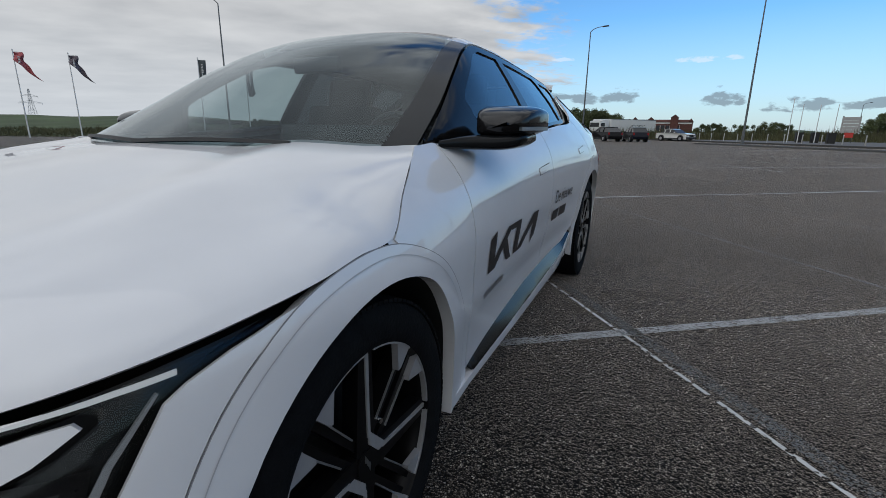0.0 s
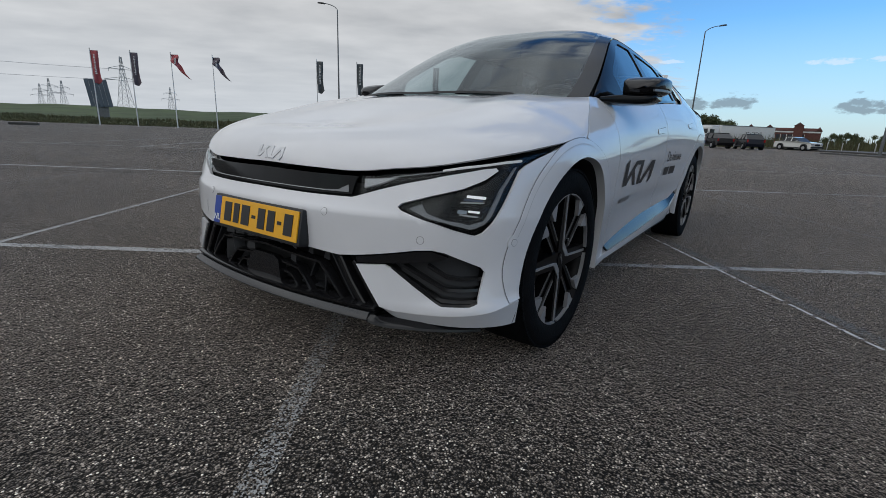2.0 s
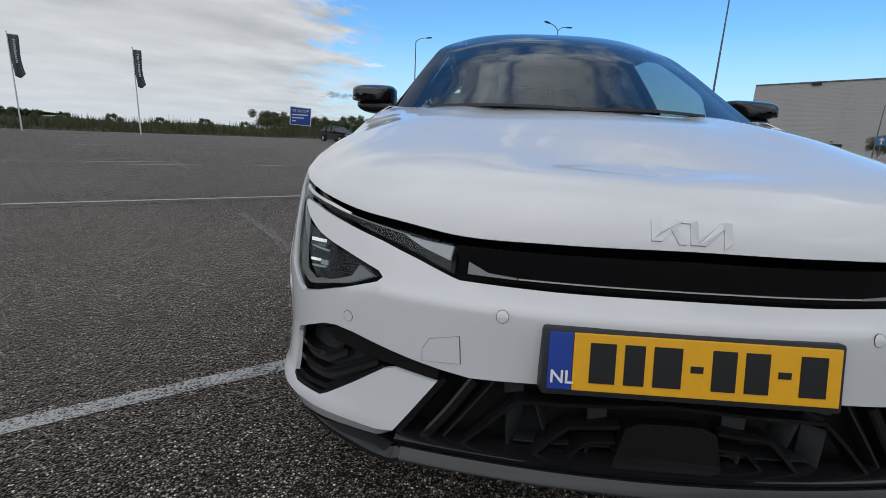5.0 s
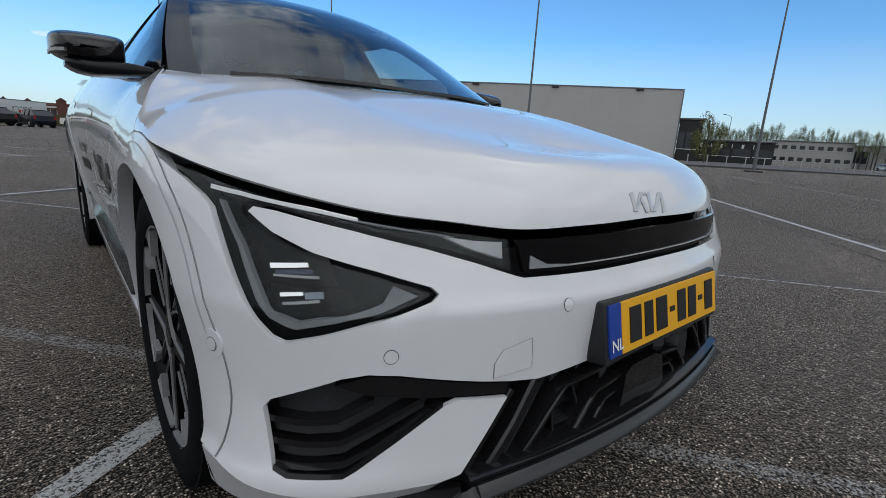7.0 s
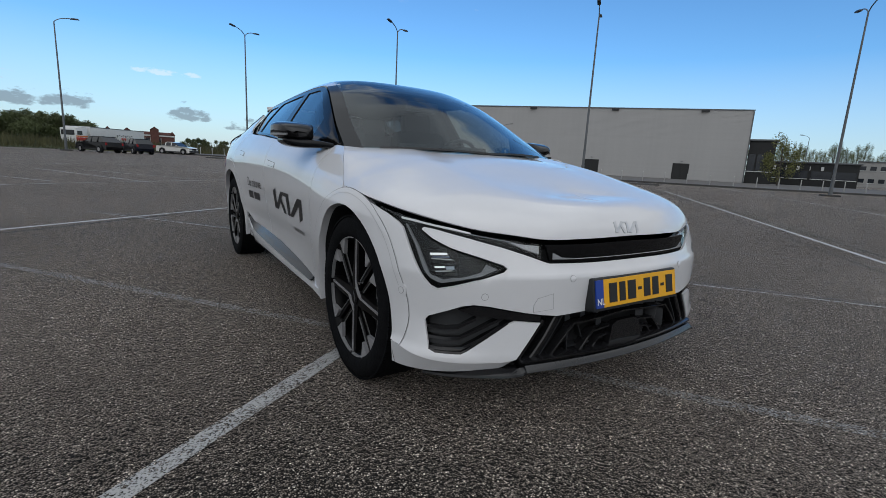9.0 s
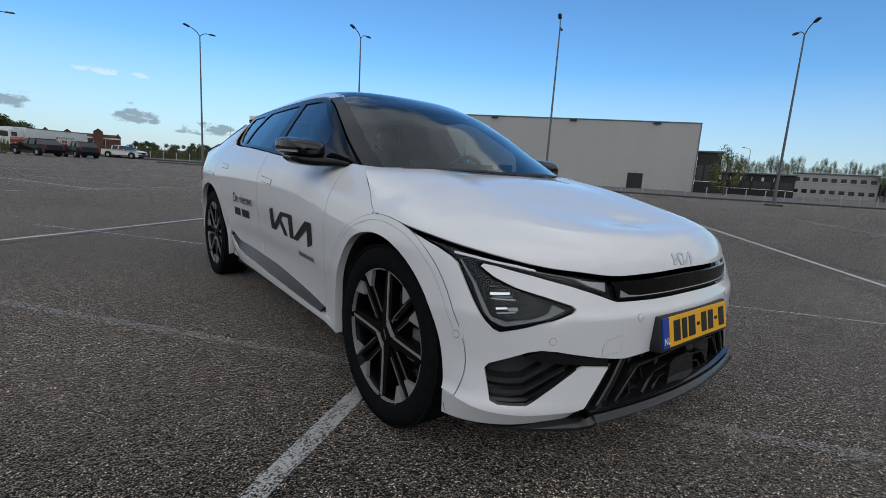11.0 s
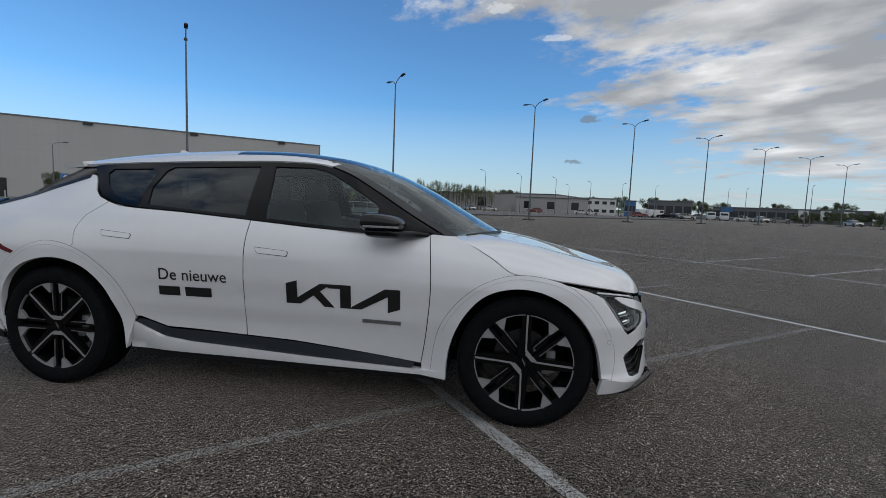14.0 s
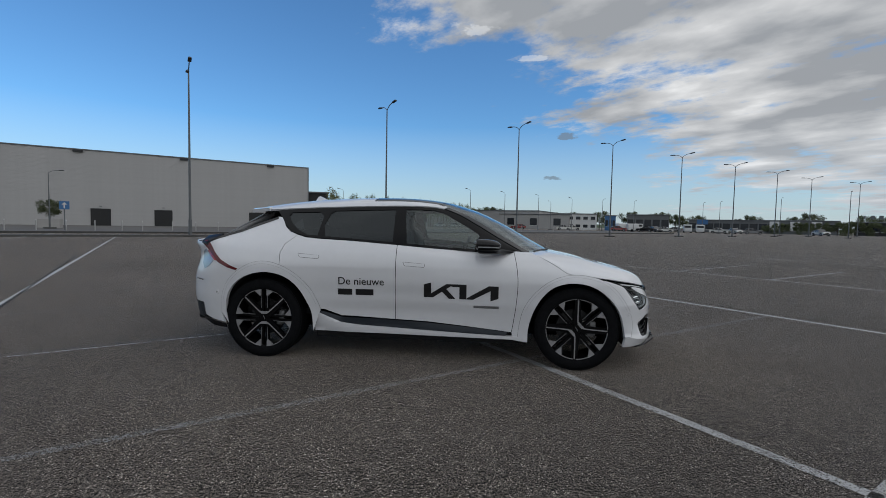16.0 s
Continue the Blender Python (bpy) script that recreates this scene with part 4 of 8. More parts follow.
for sg, flipper in ((1, lambda o: o), (-1, other)):
    lamp = panel("headlight", flipper(lamp_outline), ring, LAMP_BACK, car, h=0.03, inset=0.045, lip=0.0, label="dark triangular headlight with lit projector lamps")
    panel("lens_cover", flipper(lamp_outline), ring, PANE, lamp, h=0.03, inset=0.004, lip=0.0, label="clear smoked lens cover")
    panel("light_strip", flipper(lamp_strip), ring, BLADE, lamp, h=0.03, inset=0.018, lip=0.01, label="grey light strip")
    panel("light_line", flipper(lamp_line), ring, LED_DIM, lamp, h=0.03, inset=0.014, lip=0.006)
    panel("daytime_light", flipper(drl), ring, DRL, lamp, h=0.03, inset=0.012, lip=0.006, label="bright white daytime light")
    panel("light_blade", flipper(blade), ring, LED_DIM, lamp, h=0.02, inset=0.016, lip=0.012, label="pale ribbed L-shaped light blade")
    for name, o, mat, deep, lab in (
            ("upper_bezel", ((0.835, 0.690), (0.745, 0.692), (0.735, 0.640), (0.800, 0.638), (0.838, 0.643)), NOSE_BLACK, 0.034, "gloss black lamp bezel"),
            ("lower_bezel", ((0.826, 0.636), (0.730, 0.636), (0.705, 0.612), (0.800, 0.588), (0.822, 0.600)), NOSE_BLACK, 0.034, "gloss black lamp bezel"),
            ("projector", ((0.818, 0.6605), (0.818, 0.6685), (0.772, 0.6745), (0.772, 0.6675)), LED, 0.024, "glowing white projector slot"),
            ("projector_lens", ((0.814, 0.6525), (0.814, 0.6585), (0.766, 0.6650), (0.766, 0.6570)), BLUE_LENS, 0.027, "bluish projector lens"),
            ("projector", ((0.812, 0.6170), (0.812, 0.6230), (0.785, 0.6275), (0.785, 0.6220)), LED, 0.024, "glowing white projector slot"),
            ("projector_lens", ((0.783, 0.6160), (0.783, 0.6265), (0.758, 0.6305), (0.758, 0.6190)), PALE_LENS, 0.030, "pale clear projector lens"),
            ("reflector", ((0.818, 0.648), (0.818, 0.6515), (0.760, 0.6545), (0.760, 0.650)), BLADE, 0.028, "grey reflector edge"),
            ("reflector", ((0.812, 0.605), (0.812, 0.609), (0.765, 0.617), (0.765, 0.613)), BLADE, 0.028, "grey reflector edge")):
        panel(name, flipper(fx(*o)), ring, mat, lamp, h=0.03, inset=deep, lip=0.008, label=lab)
    # fog intake
    o = flipper(INTAKE_TOP + INTAKE_LOW)
    pod = panel("side_intake", o, ring, MATT_BLACK, car, h=0.03, inset=0.045, lip=0.0, label="black ribbed side air intake")
    # stepped ribs: each falls from the inner corner, then runs level to the outer wall
    for rib in ([(0.610, 0.447), (0.70, 0.398), (0.742, 0.376), (0.785, 0.373), (0.828, 0.374)], [(0.690, 0.447), (0.745, 0.414), (0.785, 0.408), (0.828, 0.409)], [(0.600, 0.424), (0.69, 0.366), (0.738, 0.342), (0.785, 0.339), (0.828, 0.340)]):
        o = fx(*rib) + fx(*[(x, z - 0.010) for x, z in rib[::-1]])
        panel("rib", flipper(o), ring, GLOSS_BLACK, pod, h=0.03, inset=0.012, lip=0.034)
        o = fx(*[(x, z - 0.010) for x, z in rib]) + fx(*[(x, z - 0.028) for x, z in rib[::-1]])
        panel("rib_face", flipper(o), ring, MATT_BLACK, pod, h=0.03, inset=0.026, lip=0.0)
    o = fx((0.462, 0.452), (0.52, 0.461), (0.60, 0.476), (0.655, 0.487), (0.70, 0.491), (0.745, 0.474), (0.70, 0.457), (0.62, 0.446), (0.54, 0.440), (0.466, 0.432))
    panel("brow", flipper(o), ring, GLOSS_BLACK, pod, h=0.03, inset=0.006, lip=0.02)
    edge = INTAKE_LOW[:6]
    panel("frame", flipper(edge + [(a, b + 0.008) for a, b in edge[::-1]]), ring, GLOSS_BLACK, pod, h=0.03, inset=0.001, lip=0.04)

# -- lower grille --
low = fx((0.0, 0.468), (0.28, 0.459), (0.40, 0.445), (0.462, 0.432), (0.500, 0.385), (0.556, 0.292), (0.30, 0.262), (0.0, 0.262))
mesh_back = panel("lower_grille", low + other(low[::-1])[1:-1], ring, LINER, car, h=0.05, inset=0.085, lip=0.0, label="black lower grille with nested brackets")
BAR = [(0.006, -0.6), (0.006, 0.6), (0.001, 1.0), (-0.036, 1.0), (-0.036, -1.0), (0.001, -1.0)]


def bar(name, pts, wide, deep, mat, sign, parent, label=""):
    """A moulded bar with softened edges that follows the nose through the given (x, z) places."""
    q = []
    for (x0, z0), (x1, z1) in zip(pts, pts[1:]):
        q += [(x0 + (x1 - x0) * t, z0 + (z1 - z0) * t) for t in np.linspace(0, 1, 5)[:-1]]
    q.append(pts[-1])
    p = ring(np.array(fx(*q))) + [0, deep, 0]
    path = [(sign * x, y, z) for x, y, z in p]
    return part(name, sweep_bm(path if sign > 0 else path[::-1], [(a, b * wide) for a, b in BAR]), mat, parent, label, True)


for sg in (1, -1):
    bar("bracket", [(0.0, 0.418), (0.300, 0.404), (0.345, 0.362), (0.415, 0.288)], 0.0055, 0.022, GLOSS_BLACK, sg, mesh_back)
    bar("bracket", [(0.095, 0.370), (0.195, 0.362), (0.225, 0.335), (0.270, 0.286)], 0.0060, 0.024, GLOSS_BLACK, sg, mesh_back)
    bar("bracket", [(0.100, 0.336), (0.155, 0.332), (0.175, 0.314), (0.200, 0.286)], 0.0050, 0.026, GLOSS_BLACK, sg, mesh_back)
    bar("fin", [(0.388, 0.440), (0.440, 0.360), (0.492, 0.288)], 0.011, 0.016, GLOSS_BLACK, sg, mesh_back, "broad glossy black fin")
    bar("fin", [(0.345, 0.440), (0.395, 0.370), (0.452, 0.288)], 0.004, 0.034, MATT_BLACK, sg, mesh_back)
    bar("fin", [(0.448, 0.434), (0.500, 0.360), (0.545, 0.292)], 0.008, 0.012, GLOSS_BLACK, sg, mesh_back, "glossy black edge fin")
    for x0, z0, x1, z1 in ((0.06, 0.425, 0.06, 0.455), (0.15, 0.421, 0.15, 0.452), (0.24, 0.417, 0.24, 0.448), (0.32, 0.41, 0.32, 0.442), (0.15, 0.372, 0.15, 0.405), (0.24, 0.340, 0.26, 0.398), (0.31, 0.29, 0.315, 0.380), (0.15, 0.29, 0.15, 0.325)):
        bar("crosspiece", [(x0, z0), (x1 + 0.001, z1)], 0.003, 0.042, MATT_BLACK, sg, mesh_back)
    bar("slat", [(0.10, 0.310), (0.30, 0.306)], 0.003, 0.050, MATT_BLACK, sg, mesh_back)
    bar("slat", [(0.0, 0.452), (0.34, 0.444)], 0.004, 0.040, MATT_BLACK, sg, mesh_back)
o = fx((0.0, 0.387), (0.060, 0.386), (0.088, 0.374), (0.108, 0.288), (0.0, 0.286))
panel("radar_cover", o + other(o[::-1])[1:-1], ring, GLOSS_BLACK, mesh_back, h=0.05, inset=0.010, lip=0.03, label="smooth black radar cover")


def lip_run(x, fore, z):
    """A line across under the grille: bowed forwards in the middle."""
    return [(float(a), -fore + 0.19 * a * a, z) for a in x]


span = np.linspace(-0.535, 0.535, 41)
part("grille_sill", sweep_bm(lip_run(np.linspace(-0.548, 0.548, 41), 0.790, 0.291), [(0.006, -0.006), (0.008, 0.002), (0.000, 0.006), (-0.05, 0.008), (-0.05, -0.008)]), GLOSS_BLACK, car, "glossy black sill under the grille", True)
part("splitter", sweep_bm(lip_run(span, 0.772, 0.276), [(0.010, -0.012), (0.010, 0.010), (-0.06, 0.014), (-0.06, -0.014)]), LINER, car, "black recess above the splitter", True)
part("splitter_edge", sweep_bm(lip_run(span, 0.806, 0.266), [(0.010, -0.009), (0.009, -0.004), (-0.006, 0.013), (-0.07, 0.006), (-0.07, -0.010)]), BLADE_LIP, car, "glossy dark grey front splitter", True)
for sg in (1, -1):
    wing = curve([(0.525, -0.745, 0.266), (0.552, -0.748, 0.260), (0.576, -0.728, 0.250), (0.640, -0.684, 0.243), (0.720, -0.622, 0.237), (0.785, -0.552, 0.231), (0.815, -0.510, 0.228)], 28)
    wing = [(sg * x, y, z) for x, y, z in wing]
    part("corner_splitter", sweep_bm(wing if sg > 0 else wing[::-1], [(0.012, -0.010), (0.010, -0.002), (-0.010, 0.012), (-0.08, 0.014), (-0.08, -0.010)]), GLOSS_BLACK, car, "glossy black corner splitter", True)

# -- number plate --
plate_y, tilt = -0.795, -11.0
bmp = bmesh.new()
add_box(bmp, (0, 0.018, 0), (0.540, 0.045, 0.128), bevel=0.008)
holder = part("plate_holder", bmp, MATT_BLACK, car, "black plastic number plate holder", True)
holder.matrix_basis = pose(0, plate_y, 0.5235, tilt)
part("plate_face", box_bm((0.022, -0.0065, 0.002), (0.474, 0.006, 0.106), bevel=0.0015), PLATE_Y, holder, "yellow number plate")
part("plate_band", box_bm((-0.238, -0.0065, 0.002), (0.044, 0.006, 0.106), bevel=0.0015), PLATE_B, holder, "blue country band")
def words(text, size, bold=0.0):
    """The outline of some words in the built-in font, as flat corners and faces."""
    cu = bpy.data.curves.new("words", "FONT")
    cu.body, cu.size, cu.resolution_u, cu.offset = text, size, 3, bold
    tmp = new("words", cu)
    bpy.context.view_layer.update()
    me = bpy.data.meshes.new_from_object(tmp.evaluated_get(bpy.context.evaluated_depsgraph_get()))
    bpy.data.objects.remove(tmp)
    bpy.data.curves.remove(cu)
    return np.array([tuple(v.co) for v in me.vertices]), [tuple(f.vertices) for f in me.polygons]


v2, f2 = words("NL", 0.034, 0.0006)
solid("country_letters", [(-0.2565 + x, -0.0112, -0.038 + y) for x, y, _ in v2], f2, material("white_ink", (0.75, 0.76, 0.78), 0.5), holder, False, "white letters NL")
xx = -0.185
for w, kind in ((0.046, 1), (0.036, 1), (0.050, 1), (0.022, 0), (0.042, 1), (0.042, 1), (0.022, 0), (0.046, 1)):
    part("plate_bar", box_bm((xx + w / 2, -0.0105, 0.002), (w, 0.002, 0.074 if kind else 0.012)), INK, holder)
    xx += w + 0.016

# -- fenders, doors, quarters --
door_front = sy(*curve([(0.573, 1.040), (0.550, 0.916), (0.538, 0.771), (0.547, 0.586), (0.570, 0.398), (0.583, 0.318)], 24))
crease_rear = [c for c in CREASE if c[0] > on("y", 0.112, 0.85)]
fender = sy((0.105, 0.855), (0.215, 0.928), (0.345, 0.998), (0.425, 1.032), (0.50, 1.036)) + [(s - 0.0026, z) for s, z in door_front] + sy((0.575, 0.262), (0.535, 0.258)) + crease_rear[::-1]
both("front_fender", fender, WHITE, "white front fender", lip=0.004)
def pulled(line, hub, k):
    hs = on("y", hub, 0.45)
    return [(s + (hs - s) * k, z + (0.40 - z) * k) for s, z in line]


# surface ribbon drawing the shaded gap at the bumper and the crease behind it
for line, hub in ((CREASE, 0.02), (REAR_CREASE, 2.87)):
    both("flare_seam", pulled(line, hub, 0.001) + pulled(line, hub, 0.006)[::-1], SEAM_SHADE, "thin grey strip painted as the shaded seam and crease along the wheel arch flare", inset=-0.0015, lip=0.0, h=0.03)
ARCH_EDGE = [c for c in ARCH if c[1] > 0.316 or c[0] > on("y", 0.1, 0.5)]
both("arch_flare", pulled(CREASE, 0.02, 0.006) + ARCH_EDGE[::-1], WHITE, "raised white wheel arch flare", inset=-0.002, lip=0.035, h=0.022)
both("arch_flare", pulled(REAR_CREASE, 2.87, 0.006) + REAR_ARCH[::-1], WHITE, "raised white wheel arch flare", inset=-0.003, lip=0.035, h=0.03)
# the crease has no relief: its shading is a flat darker strip
for line, hub, lift in ((CREASE, 0.02, -0.0034), (REAR_CREASE, 2.87, -0.0044)):
    top = [c for c in line if c[1] > 0.52]
    both("flare_crease", pulled(top, hub, 0.050) + pulled(top, hub, 0.0545)[::-1], CREASE_SHADE, "flat grey line painted as the crease's shading on the wheel arch flare", inset=lift, lip=0.0, h=0.03)
for y0, z0 in ((0.104, 0.850), (2.714, 0.888)):
    c = on("y", y0, z0)
    both("joint_plate", [(c + 0.022 * math.cos(a), z0 + 0.022 * math.sin(a)) for a in np.linspace(0, 2 * math.pi, 14)[:-1]], WHITE, inset=0.0045, lip=0.0, h=0.02)
front_door = [(s + 0.0026, z) for s, z in door_front] + sy((0.625, 0.322), (0.961, 0.352), (1.345, 0.384), (1.638, 0.394), (1.638, 0.60), (1.636, 0.80), (1.639, 1.073), (1.302, 1.049), (0.917, 1.027), (0.72, 1.030))
fd = both("front_door", front_door, WHITE, "white front door with black lettering", lip=0.004)
rear_door = sy((1.6445, 1.074), (1.642, 0.80), (1.6445, 0.394), (1.979, 0.409), (2.142, 0.414), (2.306, 0.470)) + [c for c in REAR_CREASE if c[0] < on("y", 2.712, 0.875)]
rear_door += sy((2.712, 0.895), (2.722, 0.94), (2.724, 0.985), (2.700, 1.06), (2.640, 1.112), (2.600, 1.148), (2.518, 1.126), (2.393, 1.116), (2.10, 1.104))
rd = both("rear_door", rear_door, WHITE, "white rear door", lip=0.004)

SILL_Z = pchip([0.5, 0.96, 1.34, 1.74, 1.98, 2.14, 2.29, 2.45], [0.284, 0.296, 0.310, 0.328, 0.338, 0.356, 0.410, 0.475])


def skirt(sign):
    def f(q):
        y, z = q[:, 0], q[:, 1]
        a = np.clip((z - SILL_Z(y)) / 0.075, 0, 1)
        b = np.clip((SILL_Z(y) - z) / 0.14, 0, 1)
        return np.stack([sign * (0.884 - 0.050 * a - 0.030 * b ** 2), y, z], -1)
    return f


trim_yz = [(2.470, 0.525), (2.306, 0.466), (2.142, 0.412), (1.979, 0.407), (1.643, 0.392), (1.345, 0.382), (0.961, 0.349), (0.615, 0.316), (0.635, 0.288), (0.960, 0.297), (1.344, 0.311), (1.738, 0.329), (1.979, 0.339), (2.142, 0.357), (2.286, 0.411), (2.440, 0.470)]
sill_yz = [(0.445, 0.232), (0.445, 0.275), (0.60, 0.282), (0.960, 0.293), (1.344, 0.307), (1.738, 0.325), (1.979, 0.335), (2.142, 0.353), (2.286, 0.407), (2.425, 0.462), (2.405, 0.262), (1.658, 0.262), (0.584, 0.252)]
for sg in (-1, 1):
    panel("sill_trim", trim_yz, skirt(sg), TRIM, car, h=0.03, back=(sg < 0), label="glossy dark sill trim that mirrors the sky")
    panel("sill", sill_yz, skirt(sg), WHITE, car, h=0.03, back=(sg < 0), lip=0.06, label="white side sill")

quarter = sy((2.605, 1.150), (2.645, 1.113), (2.705, 1.06), (2.729, 0.985), (2.727, 0.94), (2.717, 0.895)) + [c for c in REAR_CREASE if c[0] > on("y", 2.716, 0.875)]
quarter += sy((3.26, 0.315), (3.40, 0.34), (3.50, 0.37), (3.51, 0.60), (3.50, 0.78), (3.485, 0.90), (3.49, 1.04), (3.44, 1.100), (3.30, 1.148), (3.177, 1.187), (2.96, 1.275), (2.85, 1.318), (2.818, 1.310), (2.79, 1.280), (2.745, 1.222), (2.688, 1.178))
both("rear_quarter", quarter, WHITE, "white rear quarter panel with full haunch")
band = [(3.495, 1.045), (3.44, 1.100), (3.30, 1.148), (3.177, 1.187), (2.96, 1.275), (2.86, 1.316)]
both("tail_band", sy(*band) + sy(*[(y - 0.008, z - 0.020) for y, z in band[::-1]]), GLOSS_BLACK, "gloss black edge that frames the rear window", inset=-0.004, lip=0.014, h=0.03)
both("tail_tip", sy((3.55, 1.055), (3.515, 1.115), (3.44, 1.128), (3.36, 1.138), (3.40, 1.105), (3.46, 1.072), (3.50, 1.040)), GLOSS_BLACK, "gloss black ducktail corner", inset=-0.007, lip=0.02, h=0.03)
tail = sy((3.50, 1.090), (3.44, 1.045), (3.38, 0.970), (3.30, 0.905), (3.20, 0.855), (3.12, 0.828), (3.14, 0.812), (3.22, 0.832), (3.32, 0.876), (3.41, 0.940), (3.47, 1.000), (3.54, 1.050))
tl = both("tail_lamp", tail, TAIL, "dark boomerang tail lamp with red lens", inset=-0.004, lip=0.012)
lens = sy((3.50, 1.00), (3.43, 0.930), (3.38, 0.890), (3.43, 0.84), (3.49, 0.81), (3.53, 0.86), (3.54, 0.97))
for t, o in zip(tl, (lens, other(lens))):
    panel("lens", o, ring, PALE_LENS, t, inset=-0.003, lip=0.01, label="pale clear lamp lens")
    panel("red_lens", sy((3.45, 0.985), (3.34, 0.893), (3.37, 0.895), (3.47, 0.978)) if o is lens else other(sy((3.45, 0.985), (3.34, 0.893), (3.37, 0.895), (3.47, 0.978))), ring, RED_LAMP, t, inset=-0.006, lip=0.01)
E0 = on("y", 3.50, 0.6)
rear_lo = [(E0 + 0.004, 0.34), (E0 + 0.004, 0.48), (LEN[-1], 0.50), (LEN[-1], 0.34)]
rear_mid = [(E0 + 0.004, 0.488), (E0 + 0.004, 0.70), (LEN[-1], 0.72), (LEN[-1], 0.508)]
rear_hi = [(E0 + 0.004, 0.71), (E0 + 0.004, 1.06), (LEN[-1], 1.10), (LEN[-1], 0.73)]
both("rear_bumper", rear_lo, MATT_BLACK, "black rear bumper")
both("rear_apron", rear_mid, WHITE, "white upper part of the rear bumper")
both("tailgate", rear_hi, WHITE, "white tailgate")
skid = sy((3.26, 0.30), (3.40, 0.325), (3.52, 0.36), (3.52, 0.33), (3.38, 0.275), (3.25, 0.265))
both("rear_diffuser", skid, GLOSS_BLACK, "black rear diffuser edge", inset=-0.004)

# -- greenhouse --
TT = [0.0, 0.15, 0.30, 0.42, 0.50, 0.58, 0.68, 0.78, 0.88, 0.95, 1.0]
RAIL = natural([(0.748, 0.480, 1.032), (0.707, 0.715, 1.160), (0.655, 0.935, 1.288), (0.605, 1.135, 1.390), (0.572, 1.30, 1.436), (0.560, 1.55, 1.447), (0.556, 1.90, 1.440), (0.550, 2.25, 1.428), (0.545, 2.60, 1.412), (0.540, 2.85, 1.398), (0.53, 3.05, 1.386)], TT)
CREST = natural([(0, 0.170, 1.026), (0, 0.440, 1.172), (0, 0.71, 1.318), (0, 0.98, 1.432), (0, 1.21, 1.494), (0, 1.50, 1.527), (0, 1.88, 1.535), (0, 2.25, 1.522), (0, 2.62, 1.496), (0, 2.90, 1.464), (0, 3.12, 1.432)], TT)


def top_surf(q):
    t, r = np.clip(q[:, 0], 0, 1), q[:, 1]
    a = np.abs(r)
    A, C = RAIL(t), CREST(t)
    k = np.clip((t - 0.40) / 0.18, 0, 1)
    power = 2.3 + 2.4 * k * k * (3 - 2 * k)
    return np.stack([A[:, 0] * r, C[:, 1] + (A[:, 1] - C[:, 1]) * a ** 2.0, C[:, 2] + (A[:, 2] - C[:, 2]) * a ** power], -1)


patch("windscreen", top_surf, 40, 41, WINDSCREEN, car, (0.0, 0.484), (-0.90, 0.90), label="large raked windscreen mirroring clouds", flip=True).visible_shadow = False
for sg in (-1, 1):
    patch("a_pillar", top_surf, 40, 5, PILLAR, car, (0.0, 0.47), (0.895, 1.0) if sg > 0 else (-1.0, -0.895), label="satin black windscreen pillar", flip=True, lip=0.02)
    patch("cant_rail", top_surf, 40, 7, WHITE, car, (0.47, 1.0), (0.86, 1.0) if sg > 0 else (-1.0, -0.86), label="white roof edge rail", flip=True, lip=0.02)
patch("roof_header", top_surf, 8, 41, GLOSS_BLACK, car, (0.484, 0.50), (-0.895, 0.895), label="black windscreen header", flip=True)
patch("glass_roof", top_surf, 30, 41, GLOSS_BLACK, car, (0.503, 0.69), (-0.855, 0.855), label="dark panoramic glass roof", flip=True, lip=0.006)
patch("roof_rear", top_surf, 20, 41, WHITE, car, (0.693, 1.0), (-0.855, 0.855), label="white rear roof panel", flip=True, lip=0.006)


patch("headliner", lambda q: top_surf(q) - [0, 0, 0.035], 24, 21, LINER, car, (0.445, 1.0), (-0.985, 0.985), label="dark headliner", flip=True)


def rear_glass(q):
    t, r = q[:, 0], q[:, 1]
    top = np.stack([0.53 * r, 3.10 - 0.08 * r * r, 1.408 - 0.045 * np.abs(r) ** 2.3], -1)
    low = np.stack([0.70 * r, 3.66 - 0.22 * r * r, 1.105 - 0.02 * r * r], -1)
    p = top + (low - top) * t[:, None]
    p[:, 2] += 0.004 * np.sin(np.pi * t)
    return p


patch("rear_window", rear_glass, 14, 21, GLOSS_BLACK, car, (0, 1), (-1, 1), label="dark raked rear window", flip=True)


def spoiler_surf(q):
    t, r = q[:, 0], q[:, 1]
    x = r * (0.56 - 0.05 * t)
    y = 3.02 + 0.17 * t + 0.05 * (1 - r * r)
    z = 1.402 + 0.036 * (1 - np.abs(r) ** 2.3) - 0.014 * t
    return np.stack([x, y, z], -1)


patch("spoiler", spoiler_surf, 8, 31, WHITE, car, (-0.2, 1), (-1, 1), label="white roof spoiler", flip=True, lip=0.034)
patch("spoiler_underside", lambda q: spoiler_surf(q) - [0, 0, 0.035], 8, 31, MATT_BLACK, car, (-0.2, 1), (-1, 1))
fin = [(2.54, 0.0), (2.72, 0.0), (2.71, 0.035), (2.685, 0.066), (2.665, 0.070)]
verts = [(sx * (0.022 if z < 0.01 else 0.006), y, 1.497 + z - 0.09 * (y - 2.55)) for sx in (-1, 1) for y, z in fin]
n = len(fin)
solid("antenna_fin", verts, [tuple(range(n))[::-1], tuple(range(n, 2 * n))] + [(i, (i + 1) % n, n + (i + 1) % n, n + i) for i in range(n)], WHITE, car, False, "white shark fin antenna")

